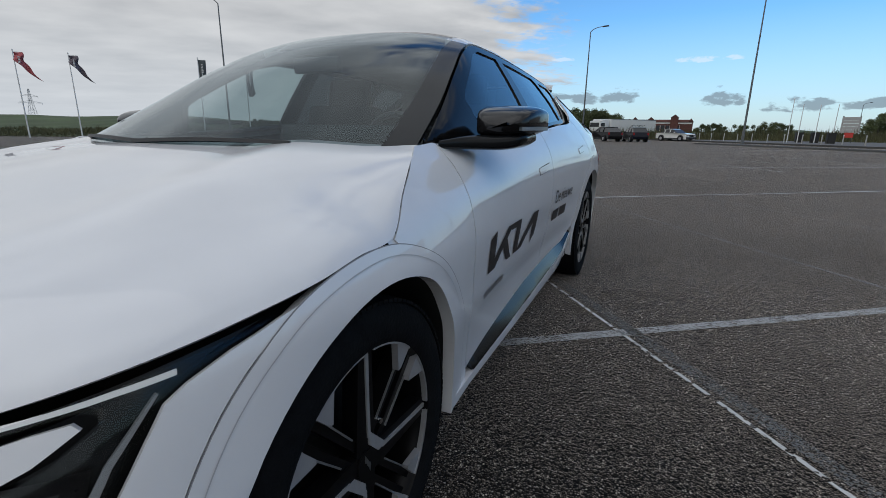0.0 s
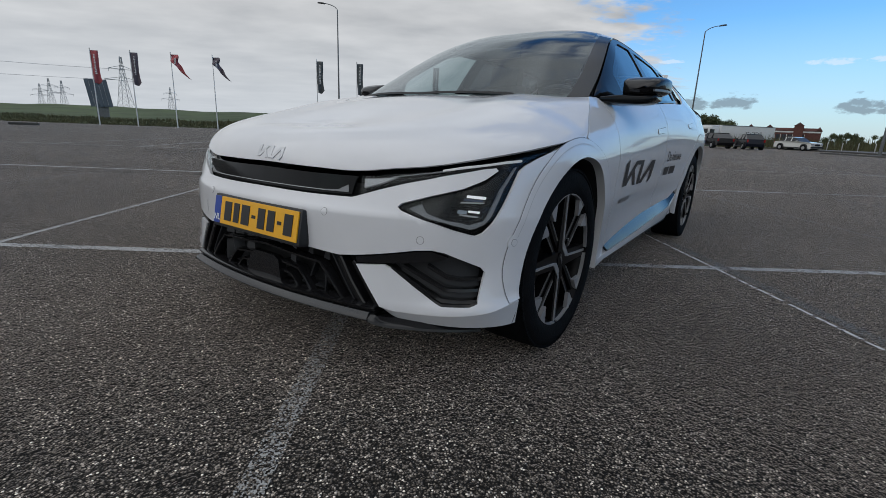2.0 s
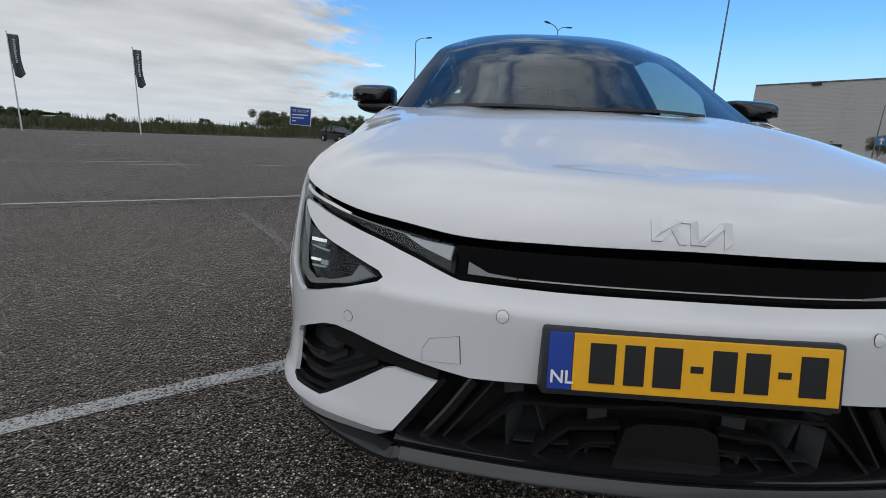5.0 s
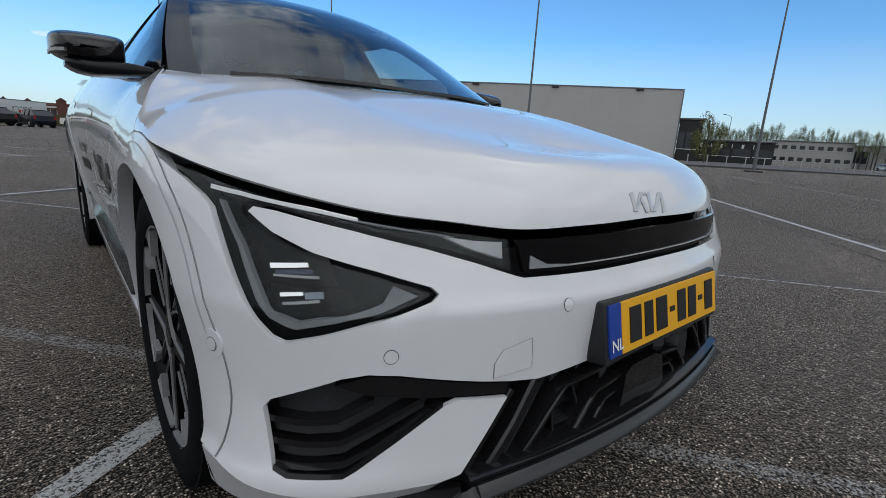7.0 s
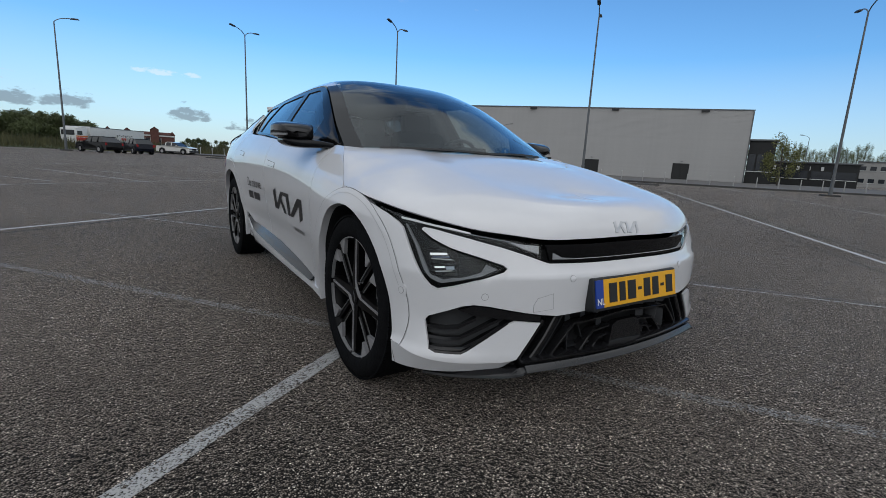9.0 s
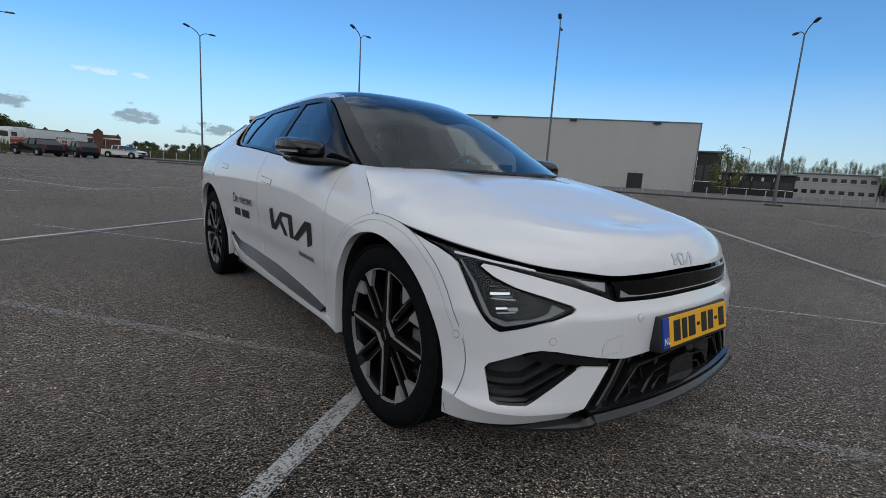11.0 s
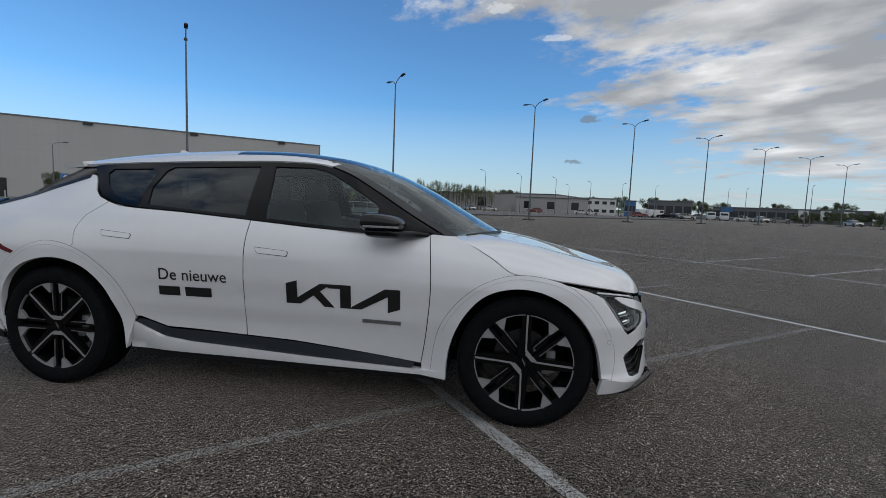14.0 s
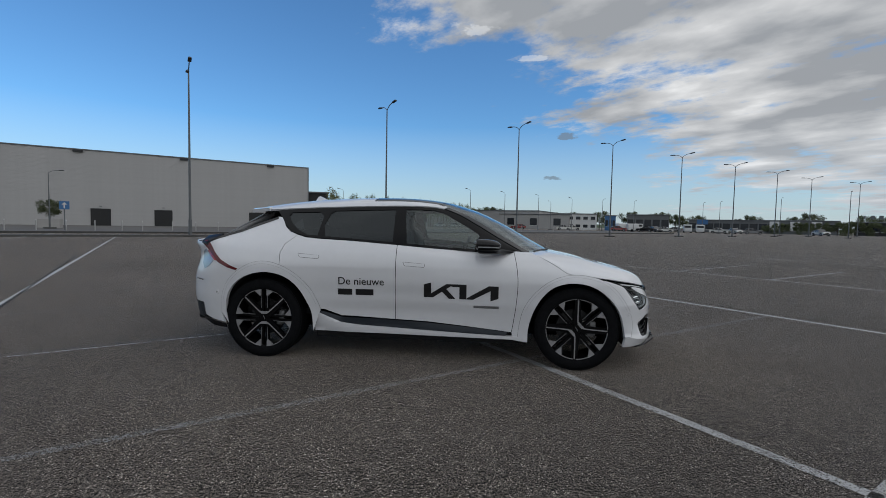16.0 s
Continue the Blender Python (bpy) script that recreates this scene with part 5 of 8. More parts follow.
BELT_Z = pchip([0.48, 0.62, 0.92, 1.30, 1.68, 2.10, 2.39, 2.52, 2.60, 2.69, 2.75, 2.80, 2.84, 3.05], [1.034, 1.034, 1.031, 1.054, 1.079, 1.109, 1.121, 1.132, 1.152, 1.180, 1.225, 1.285, 1.318, 1.36])
dense = RAIL(np.linspace(0, 1, 400))


def house(sign):
    def f(q):
        y, z = q[:, 0], q[:, 1]
        xa, za = np.interp(y, dense[:, 1], dense[:, 0]), np.interp(y, dense[:, 1], dense[:, 2])
        zb, xb = np.minimum(1.034 + 0.0 * y, 1.2), np.interp(y, [0.48, 0.70, 1.0, 1.4, 2.0, 2.4, 2.9, 3.1], [0.748, 0.785, 0.806, 0.822, 0.838, 0.838, 0.815, 0.78])
        s = np.clip((z - zb) / np.maximum(za - zb, 0.02), -0.2, 1.1)
        return np.stack([sign * (xb + (xa - xb) * s + 0.05 * s * (1 - s)), y, z], -1)
    return f


top_line = [(p[1], p[2] - 0.010) for p in RAIL(np.linspace(0.03, 0.95, 46))]
belt_line = [(y, float(BELT_Z(y)) + 0.002) for y in np.linspace(2.82, 0.52, 46)]
opening = top_line + [(2.90, 1.378)] + belt_line
glass_front = [(0.92, 1.052), (1.14, 1.060), (1.556, 1.090), (1.60, 1.410), (1.34, 1.408), (1.22, 1.378), (1.05, 1.285), (0.93, 1.215), (0.885, 1.18)]
glass_rear = [(1.69, 1.100), (2.10, 1.126), (2.345, 1.140), (2.375, 1.25), (2.34, 1.36), (2.30, 1.385), (1.70, 1.407)]
glass_quarter = [(2.42, 1.146), (2.52, 1.150), (2.62, 1.195), (2.70, 1.255), (2.76, 1.33), (2.74, 1.362), (2.45, 1.372), (2.40, 1.33), (2.41, 1.24)]
for sg in (-1, 1):
    b = sg < 0
    holes = (glass_front, glass_rear, glass_quarter)
    srf = house(sg)
    # the frame has an opening for each pane
    panel("window_frame", opening, srf, NOSE_BLACK, car, h=0.03, lip=0.02, back=b, label="gloss black window surround and pillars", holes=holes)
    for g, m, nm, lab in ((glass_front, SIDE_GLASS, "front_window", "lightly tinted front side window"), (glass_rear, DARK_GLASS, "rear_side_window", "dark privacy glass rear side window"), (glass_quarter, DARK_GLASS, "quarter_window", "small dark quarter window")):
        c = np.array(g).mean(0)
        big = [tuple(c + (np.array(p) - c) * 1.03) for p in g]
        pane = panel(nm, big, srf, m, car, h=0.05, inset=0.006, lip=0.0, back=b, label=lab)
        pane.visible_shadow = False

# -- mirrors --
def mirror_half(sign):
    # head: rounded sections growing from a narrow front to the glass behind
    rows = pchip([0.690, 0.705, 0.735, 0.785, 0.85, 0.900, 0.912], [(0.880, 0.945, 1.080, 1.100), (0.850, 0.975, 1.066, 1.118), (0.830, 1.000, 1.058, 1.136), (0.818, 1.014, 1.054, 1.149), (0.812, 1.021, 1.052, 1.155), (0.811, 1.022, 1.052, 1.154), (0.818, 1.015, 1.058, 1.148)])
    ys, seg = np.linspace(0.690, 0.912, 24), 36
    vs, fs = [], []
    for y in ys:
        x0, x1, z0, z1 = rows(y)
        for k in range(seg):
            a = 2 * math.pi * k / seg
            c, d = math.cos(a), math.sin(a)
            u, w = math.copysign(abs(c) ** 0.36, c), math.copysign(abs(d) ** 0.36, d)
            # the lower face rises towards the outer tip
            drop = 0.026 * max(0.0, u) ** 2 * min(0.0, w) + 0.008 * max(0.0, u) ** 2 * max(0.0, w)
            vs.append((sign * ((x0 + x1) / 2 + u * (x1 - x0) / 2), y, (z0 + z1) / 2 + w * (z1 - z0) / 2 - drop))
    for i in range(len(ys) - 1):
        for k in range(seg):
            p, q = i * seg + k, i * seg + (k + 1) % seg
            f = (p, q, q + seg, p + seg)
            fs.append(f if sign < 0 else f[::-1])
    fs.append(tuple(range(seg)) if sign > 0 else tuple(range(seg))[::-1])
    head = solid("mirror_cap", vs, fs, GLOSS_BLACK, car, True, "gloss black door mirror")
    # grey strip round the lower third of the head
    vs, fs = [], []
    for i, y in enumerate(np.linspace(0.712, 0.895, 18)):
        x0, x1, z0, z1 = rows(y)
        zc = z0 + 0.30 * (z1 - z0)
        for dx, dz in ((-0.004, -0.006), (0.0025, -0.005), (0.0025, 0.005), (-0.004, 0.006)):
            vs.append((sign * (x1 - 0.0012 + dx), y, zc + dz))
        if i:
            for k in range(4):
                p, q = 4 * (i - 1) + k, 4 * (i - 1) + (k + 1) % 4
                f = (p, q, q + 4, p + 4)
                fs.append(f if sign < 0 else f[::-1])
    solid("indicator_strip", vs, fs, STEEL, head, False, "grey indicator strip")
    part("mirror_glass", box_bm((sign * 0.913, 0.914, 1.106), (0.160, 0.006, 0.070), bevel=0.002), CHROME, head, "mirror glass", True)
    # lower body that runs inboard to the door as a tapering arm
    arm = pchip([0.770, 0.830, 0.900, 0.955, 0.985], [(0.575, 0.700, 1.020, 1.046), (0.645, 0.800, 1.016, 1.060), (0.695, 0.880, 1.014, 1.064), (0.725, 0.900, 1.022, 1.066), (0.760, 0.895, 1.040, 1.066)])
    vs, fs, seg = [], [], 24
    xs = np.linspace(0.770, 0.985, 14)
    for x in xs:
        y0, y1, z0, z1 = arm(x)
        for k in range(seg):
            a = 2 * math.pi * k / seg
            c, d = math.cos(a), math.sin(a)
            vs.append((sign * x, (y0 + y1) / 2 + math.copysign(abs(c) ** 0.5, c) * (y1 - y0) / 2, (z0 + z1) / 2 + math.copysign(abs(d) ** 0.5, d) * (z1 - z0) / 2))
    for i in range(len(xs) - 1):
        for k in range(seg):
            p, q = i * seg + k, i * seg + (k + 1) % seg
            f = (p, q, q + seg, p + seg)
            fs.append(f if sign > 0 else f[::-1])
    m0 = (len(xs) - 1) * seg
    fs.append(tuple(range(m0, m0 + seg)) if sign > 0 else tuple(range(m0, m0 + seg))[::-1])
    solid("mirror_foot", vs, fs, PILLAR, car, True, "black mirror foot")


mirror_half(1), mirror_half(-1)

# -- door handles: flush plates with a thin outline --
for yy, zz in ((1.475, 0.903), (2.455, 0.958)):
    o = [(yy + 0.098, zz + 0.021), (yy - 0.092, zz + 0.008), (yy - 0.100, zz - 0.002), (yy - 0.092, zz - 0.020), (yy + 0.076, zz - 0.011), (yy + 0.090, zz + 0.0)]
    c = np.array(o).mean(0)
    for flipper in ((lambda a: a), other):
        big = flipper(sy(*[tuple(c + (np.array(p) - c) * (1.04, 1.16)) for p in o]))
        handle = panel("door_handle", big, ring, LINER, car, h=0.03, inset=-0.0006, lip=0.0, label="flush white door handle")
        panel("handle_plate", flipper(sy(*o)), ring, WHITE, handle, h=0.03, inset=-0.0030, lip=0.003)

# -- door lettering --
LOGO = ([(0, 0.12), (0, 0.88), (0.10, 1.0), (0.10, 0.36), (0.30, 0.92), (0.40, 0.92), (0.125, 0.12)],
        [(0.235, 0.52), (0.300, 0.66), (0.43, 0.06), (0.340, 0.06)],
        [(0.30, 0.93), (0.575, 0.93), (0.575, 0.06), (0.480, 0.06), (0.480, 0.78), (0.385, 0.78)],
        [(0.575, 0.06), (0.665, 0.06), (0.895, 0.60), (0.895, 0.0), (1.0, 0.16), (1.0, 0.88), (0.87, 0.88), (0.578, 0.13)])


def decal(name, shape, y0, z0, w, hgt, sign, mat, label, slope=0.0):
    """A flat mark on the door. It starts at y0 and reads towards the nose on the car's right, towards the tail on its left."""
    o = [(y0 + (u * w if sign > 0 else -u * w), z0 + v * hgt) for u, v in shape]
    o = sy(*o)
    return panel(name, o if sign > 0 else other(o), ring, mat, fd[0 if sign > 0 else 1], h=0.04, inset=-0.0025, lip=0.0, label=label)


for sg in (1, -1):
    for k, sh in enumerate(LOGO):
        decal("door_emblem", sh, 0.690 if sg > 0 else 1.378, 0.594, 0.672, 0.155, sg, INK, "bold black angular emblem" if k == 0 else "")
    decal("dealer_bar", [(0, 0.2), (1, 0.2), (1, 0.8), (0, 0.8)], 0.690 if sg > 0 else 0.925, 0.520, 0.225, 0.038, sg, STEEL, "small grey lettering bar")


def lettering(text, y0, z0, size, sign, parent):
    """Words on a door, one object for each letter."""
    v2, f2 = words(text, size, 0.0005)
    q = np.array([(on("y", y0 + (x if sign > 0 else -x), 0.75), z0 + z) for x, z, _ in v2])
    q[:, 0] *= sign
    p, nn = ring(q), normals_of(ring, q)
    outward = np.where(((p * [1, 0, 0]) * nn).sum(1) > 0, 1.0, -1.0)[:, None]
    p = p + 0.0028 * nn * outward
    spans = sorted((min(v2[k][0] for k in f), max(v2[k][0] for k in f), f) for f in f2)
    groups = []
    for a, b, f in spans:
        if groups and a < groups[-1][0] - 1e-5:
            groups[-1] = (max(b, groups[-1][0]), groups[-1][1] + [f])
        else:
            groups.append((b, [f]))
    for _, faces in groups:
        ids = sorted({k for f in faces for k in f})
        at = {k: i for i, k in enumerate(ids)}
        solid("letter", [p[k] for k in ids], [tuple(at[k] for k in f) for f in faces], INK, parent, False)


for sg in (1, -1):
    lettering("De nieuwe", 1.72 if sg > 0 else 2.172, 0.708, 0.098, sg, rd[0 if sg > 0 else 1])
    for u0, u1 in ((0.0, 0.40), (0.50, 1.0)):
        o = [(1.72 + u * 0.33, z) if sg > 0 else (2.172 - u * 0.33, z) for u, z in ((u0, 0.612), (u1, 0.612), (u1, 0.668), (u0, 0.668))]
        o = sy(*o)
        panel("name_bar", o if sg > 0 else other(o), ring, INK, rd[0 if sg > 0 else 1], h=0.06, inset=-0.0025, lip=0.0)

# -- small things on the bumper --
def disc(name, s, z, r, mat, parent, proud=0.003, label=""):
    return panel(name, [(s + r * math.cos(a), z + r * math.sin(a)) for a in np.linspace(0, 2 * math.pi, 20)[:-1]], ring, mat, parent, h=0.02, inset=-proud, lip=proud, label=label)


for sg in (1, -1):
    for x, z in ((0.345, 0.588), (0.668, 0.527)):
        ringd = disc("parking_sensor", sg * on("x", x, z), z, 0.0128, MATT_BLACK, car, 0.0004, "round white parking sensor with a dark rim")
        disc("sensor_face", sg * on("x", x, z), z, 0.0117, WHITE, ringd, 0.0008)
    at = sg * on("y", -0.432, 0.517)
    boss = disc("side_sensor", at, 0.517, 0.0265, WHITE, car, 0.0030, "round white side sensor boss")
    disc("boss_rim", at, 0.517, 0.0130, STEEL, boss, 0.0037)
    disc("sensor_face", at, 0.517, 0.0112, WHITE, boss, 0.0044)
for sg in (1, -1):
    ringd = disc("side_sensor", sg * on("y", 3.335, 0.60), 0.60, 0.020, WHITE, car, 0.005, "round white rear side sensor")
    # the face is no lamp; its material's faint glow only lightens it
    disc("sensor_face", sg * on("y", 3.335, 0.60), 0.60, 0.009, BLADE, ringd, 0.0065)
o = fx((0.42, 0.478), (0.497, 0.470), (0.497, 0.497), (0.483, 0.520), (0.425, 0.535))
c = np.array(o).mean(0)
hatch = panel("tow_hatch", other([tuple(c + (np.array(p) - c) * 1.05) for p in o]), ring, STEEL, car, h=0.03, inset=-0.0004, lip=0.0, label="thin outlined towing eye cover")
panel("hatch_face", other(o), ring, WHITE, hatch, h=0.03, inset=-0.0016, lip=0.0015)
# emblem on the hood's lip, laid on its surface
kv = np.linspace(0, 0.2, 120)
for sh in LOGO:
    vs = []
    for dd in (-0.002, 0.003):
        for u, v in sh:
            x, rr = (u - 0.5) * 0.150, 0.992 - 0.075 * v
            line = hood_surf(np.stack([kv, np.full_like(kv, rr)], -1))
            at = np.array([np.interp(abs(x), line[:, 0], line[:, c]) for c in (1, 2)])
            vs.append((x, at[0] - dd * 0.75, at[1] + dd * 0.66))
    k = len(sh)
    solid("hood_emblem", vs, [tuple(range(k)), tuple(range(2 * k - 1, k - 1, -1))] + [(i, (i + 1) % k, k + (i + 1) % k, k + i) for i in range(k)], BADGE, car, False, "small pale chrome angular emblem")

# -- wipers and cowl --
cowl = [tuple(p) for p in top_surf(np.array([(0.006, r) for r in np.linspace(-0.9, 0.9, 30)]))]
part("cowl", sweep_bm([(x, y + 0.01, z - 0.022) for x, y, z in cowl], [(-0.04, -0.015), (-0.04, 0.006), (0.045, 0.004), (0.045, -0.012)]), MATT_BLACK, car, "black cowl strip below the windscreen", True)
for x0, x1 in ((-0.60, -0.02), (-0.03, 0.46)):
    w = [tuple(v + np.array([0, -0.006, 0.002])) for v in top_surf(np.array([(0.006 + 0.008 * math.sin(3 * f), (x0 + (x1 - x0) * f) / 0.75) for f in np.linspace(0, 1, 10)]))]
    part("wiper", sweep_bm(w, [(0.008, -0.004), (0.005, 0.006), (-0.005, 0.006), (-0.008, -0.004)]), MATT_BLACK, car, "black windscreen wiper")

# -- inner shell, wheel wells, floor --
for sg in (1, -1):
    fl = (lambda o: o) if sg > 0 else other
    body = fl([c for c in ARCH if c[0] > on("y", 0.0, 0.7)][::-1] + sy((0.10, 0.84), (0.45, 1.02), (1.0, 1.02), (1.6, 1.06), (2.3, 1.10), (2.6, 1.13), (2.85, 1.28), (3.4, 1.08), (3.45, 0.5), (3.27, 0.40)) + REAR_ARCH[::-1] + sy((2.3, 0.30), (0.5, 0.26)))
    panel("inner_panel", body, ring, LINER, car, h=0.08, inset=0.035, lip=0.0)
    nose = fl(fx((0.0, 0.70), (0.42, 0.70), (0.7, 0.72)) + sy((-0.40, 0.77), (-0.1, 0.80)) + [c for c in ARCH if c[0] < on("y", -0.05, 0.76)][::-1] + fx((0.80, 0.23), (0.56, 0.25), (0.47, 0.44), (0.0, 0.46)))
    panel("inner_nose", nose, ring, LINER, car, h=0.08, inset=0.060, lip=0.0)
    for y0, pts in ((0.0, ARCH), (2.9, REAR_ARCH)):
        vs, fs = [], []
        rim3 = ring(np.array(fl(pts)))
        for p in rim3:
            vs += [(p[0] - sg * 0.012, p[1], p[2]), (sg * 0.52, p[1], p[2])]
        for k in range(len(pts) - 1):
            fs.append((2 * k, 2 * k + 1, 2 * k + 3, 2 * k + 2))
        k0 = len(vs)
        vs.append((sg * 0.52, y0, 0.25))
        for k in range(len(pts) - 1):
            fs.append((k0, 2 * k + 1, 2 * k + 3))
        solid("wheel_well", vs, fs, LINER, car, True, "dark wheel well lining")
bmu = bmesh.new()
add_box(bmu, (0, 1.45, 0.235), (1.66, 1.9, 0.07), bevel=0.02)
add_box(bmu, (0, -0.46, 0.255), (1.1, 0.48, 0.05), bevel=0.02)
add_box(bmu, (0, 0.0, 0.26), (1.0, 1.0, 0.07))
add_box(bmu, (0, 2.9, 0.26), (1.0, 1.1, 0.07))
add_box(bmu, (0, 3.50, 0.33), (1.4, 0.3, 0.07), bevel=0.02)
part("underbody", bmu, LINER, car, "dark underbody")

# -- interior --
bmi = bmesh.new()
add_box(bmi, (0, 0.78, 0.90), (1.42, 0.42, 0.20), bevel=0.06)
add_box(bmi, (0, 0.55, 0.965), (1.36, 0.45, 0.06), bevel=0.02)
part("dashboard", bmi, MATT_BLACK, car, "dark dashboard", True)
part("screen", box_bm((0.18, 0.93, 1.03), (0.72, 0.02, 0.12), rx=-12, bevel=0.006), GLOSS_BLACK, car, "wide dark dashboard screen", True)
bmi = bmesh.new()
for k in range(28):
    a0, a1 = 2 * math.pi * k / 28, 2 * math.pi * (k + 1) / 28
    P = lambda a: (0.37 + 0.18 * math.cos(a), 1.08 - 0.07 * math.sin(a), 0.97 + 0.165 * math.sin(a))
    add_rod(bmi, P(a0), P(a1), 0.014, seg=8)
add_rod(bmi, (0.20, 1.08, 0.965), (0.54, 1.08, 0.965), 0.022, seg=8)
add_rod(bmi, (0.37, 1.08, 0.97), (0.37, 0.90, 0.93), 0.05, seg=12)
part("steering_wheel", bmi, MATT_BLACK, car, "dark steering wheel", True)
for sx, yy, w in ((-0.37, 1.55, 0.50), (0.37, 1.55, 0.50), (-0.38, 2.45, 0.52), (0.38, 2.45, 0.52)):
    bmi = bmesh.new()
    add_box(bmi, (sx, yy - 0.25, 0.60), (w, 0.52, 0.16), bevel=0.05)
    add_box(bmi, (sx, yy + 0.06, 0.90), (w - 0.02, 0.15, 0.62), rx=-14, bevel=0.06)
    part("seat", bmi, CLOTH, car, "dark cloth car seat", True)
    part("headrest", box_bm((sx, yy + 0.17, 1.27), (0.26, 0.10, 0.17), rx=-10, bevel=0.04), CLOTH, car, "dark headrest", True)
part("cabin_floor", box_bm((0, 1.75, 0.42), (1.55, 2.7, 0.05)), LINER, car)
part("rear_bulkhead", box_bm((0, 3.05, 0.75), (1.3, 0.05, 0.7)), LINER, car)
part("inner_mirror", box_bm((0, 0.98, 1.335), (0.24, 0.03, 0.065), rx=10, bevel=0.012), MATT_BLACK, car, "rear view mirror", True)

# -- wheels --
def make_wheel(turn):
    """A wheel in its own frame: axle along +x (outer face), hub at the origin."""
    w = new("wheel")
    tagged(w, "black and silver alloy wheel with a wide tyre")
    # tyre: turned profile (radius, x)
    prof = curve([(0.268, -0.110), (0.285, -0.118), (0.318, -0.121), (0.350, -0.113), (0.365, -0.098), (0.3685, -0.05), (0.369, 0.0), (0.3685, 0.05), (0.364, 0.098), (0.349, 0.113), (0.316, 0.121), (0.286, 0.118), (0.270, 0.110)], 40)
    seg = 96
    vs, fs = [], []
    for k in range(seg):
        a = 2 * math.pi * k / seg
        for r, x in prof:
            vs.append((x, r * math.cos(a), r * math.sin(a)))
    m = len(prof)
    for k in range(seg):
        for j in range(m - 1):
            a, b = k * m + j, ((k + 1) % seg) * m + j
            fs.append((a, a + 1, b + 1, b))
    solid("tyre", vs, fs, RUBBER, w, True, "black tyre")
    bt = bmesh.new()
    for k in range(112):
        a = 2 * math.pi * (k + 0.5) / 112
        for x in (-0.086, 0.086):
            bmesh.ops.create_cube(bt, size=1.0, matrix=Matrix.Rotation(a, 4, "X") @ pose(x, 0.3598, 0, 0, 0, 8 if x > 0 else -8) @ Matrix.Diagonal((0.050, 0.008, 0.0165, 1)))
    tagged(part("tread", bt, RUBBER, w), kind="stuff")
    # rim barrel
    vs, fs = [], []
    bprof = [(0.276, 0.112), (0.280, 0.106), (0.268, 0.100), (0.258, 0.08), (0.252, 0.0), (0.25, -0.10)]
    for k in range(seg):
        a = 2 * math.pi * k / seg
        for r, x in bprof:
            vs.append((x, r * math.cos(a), r * math.sin(a)))
    m = len(bprof)
    for k in range(seg):
        for j in range(m - 1):
            a, b = k * m + j, ((k + 1) % seg) * m + j
            fs.append((a, b, b + 1, a + 1))
    solid("rim_barrel", vs, fs, WHEEL_BLACK, w, True, "gloss black rim barrel")

    def plate(name, shape, x0, x1, mat, ang, label=""):
        """A flat shape in the wheel's face (along the spoke, across it), turned by ang."""
        ca, sa = math.cos(ang), math.sin(ang)
        k = len(shape)
        v = [(x, r * ca - t * sa, r * sa + t * ca) for x in (x0, x1) for r, t in shape]
        return solid(name, v, [tuple(range(k)), tuple(range(2 * k - 1, k - 1, -1))] + [(i, (i + 1) % k, k + (i + 1) % k, k + i) for i in range(k)], mat, w, False, label)

    at = lambda r, a: (r * math.cos(a), r * math.sin(a))
    # two bent arms, each running from rim to rim round one side of the hub
    for half_turn in (0.0, math.pi):
        ang = turn + half_turn
        for sd in (-1, 1):
            a = ang + sd * math.pi / 4
            plate("main_spoke", [(0.03, -0.034), (0.270, -0.024), (0.270, 0.024), (0.03, 0.034)], 0.058, 0.096, WHEEL_BLACK, a)
            plate("silver_line", [(0.062, sd * -0.004), (0.150, sd * 0.000), (0.276, sd * 0.005), (0.276, sd * -0.006), (0.150, sd * -0.009), (0.053, sd * -0.014)], 0.096, 0.100, SILVER, a, "machined silver spoke edge")
        plate("hub_line", [(0.047, -0.036), (0.060, -0.042), (0.060, 0.042), (0.047, 0.036), (0.036, 0.026), (0.036, -0.026)], 0.096, 0.100, SILVER, ang)
    for k in range(4):
        mid = turn + k * math.pi / 2
        for sd in (-1, 1):
            plate("twin_spoke", [(0.05, sd * 0.010), (0.270, sd * 0.012), (0.270, sd * 0.034), (0.05, sd * 0.030)], 0.052, 0.090, WHEEL_BLACK, mid)
            plate("spoke_rib", [(0.09, sd * 0.026), (0.215, sd * 0.030), (0.215, sd * 0.034), (0.09, sd * 0.030)], 0.090, 0.094, STEEL, mid)
            wedge = [at(0.272, sd * 0.10), at(0.272, sd * 0.18), at(0.272, sd * 0.26), at(0.264, sd * 0.335), at(0.208, sd * 0.17), at(0.216, sd * 0.135)]
            plate("silver_edge", wedge if sd > 0 else wedge[::-1], 0.090, 0.107, SILVER, mid, "machined silver rim wedge")
            run = [at(0.273, sd * a) for a in np.linspace(0.10, 0.735, 9)] + [at(0.2655, sd * a) for a in np.linspace(0.735, 0.10, 9)]
            plate("silver_arc", run if sd > 0 else run[::-1], 0.094, 0.109, SILVER, mid, "thin machined rim edge")
    part("hub_cap", rod_bm((0.06, 0, 0), (0.100, 0, 0), 0.040, 0.034, 28), WHEEL_BLACK, w, "black hub cap")
    part("brake_disc", rod_bm((-0.01, 0, 0), (0.015, 0, 0), 0.165, 0.165, 40), DISC, w, "dark grey brake disc")
    part("caliper", box_bm((0.02, 0.150, 0.0), (0.07, 0.055, 0.13), bevel=0.015), CALIPER, w, "grey cast brake caliper", True)
    part("caliper_bracket", box_bm((0.045, 0.128, -0.055), (0.03, 0.05, 0.03), bevel=0.006), CALIPER, w, "", True)
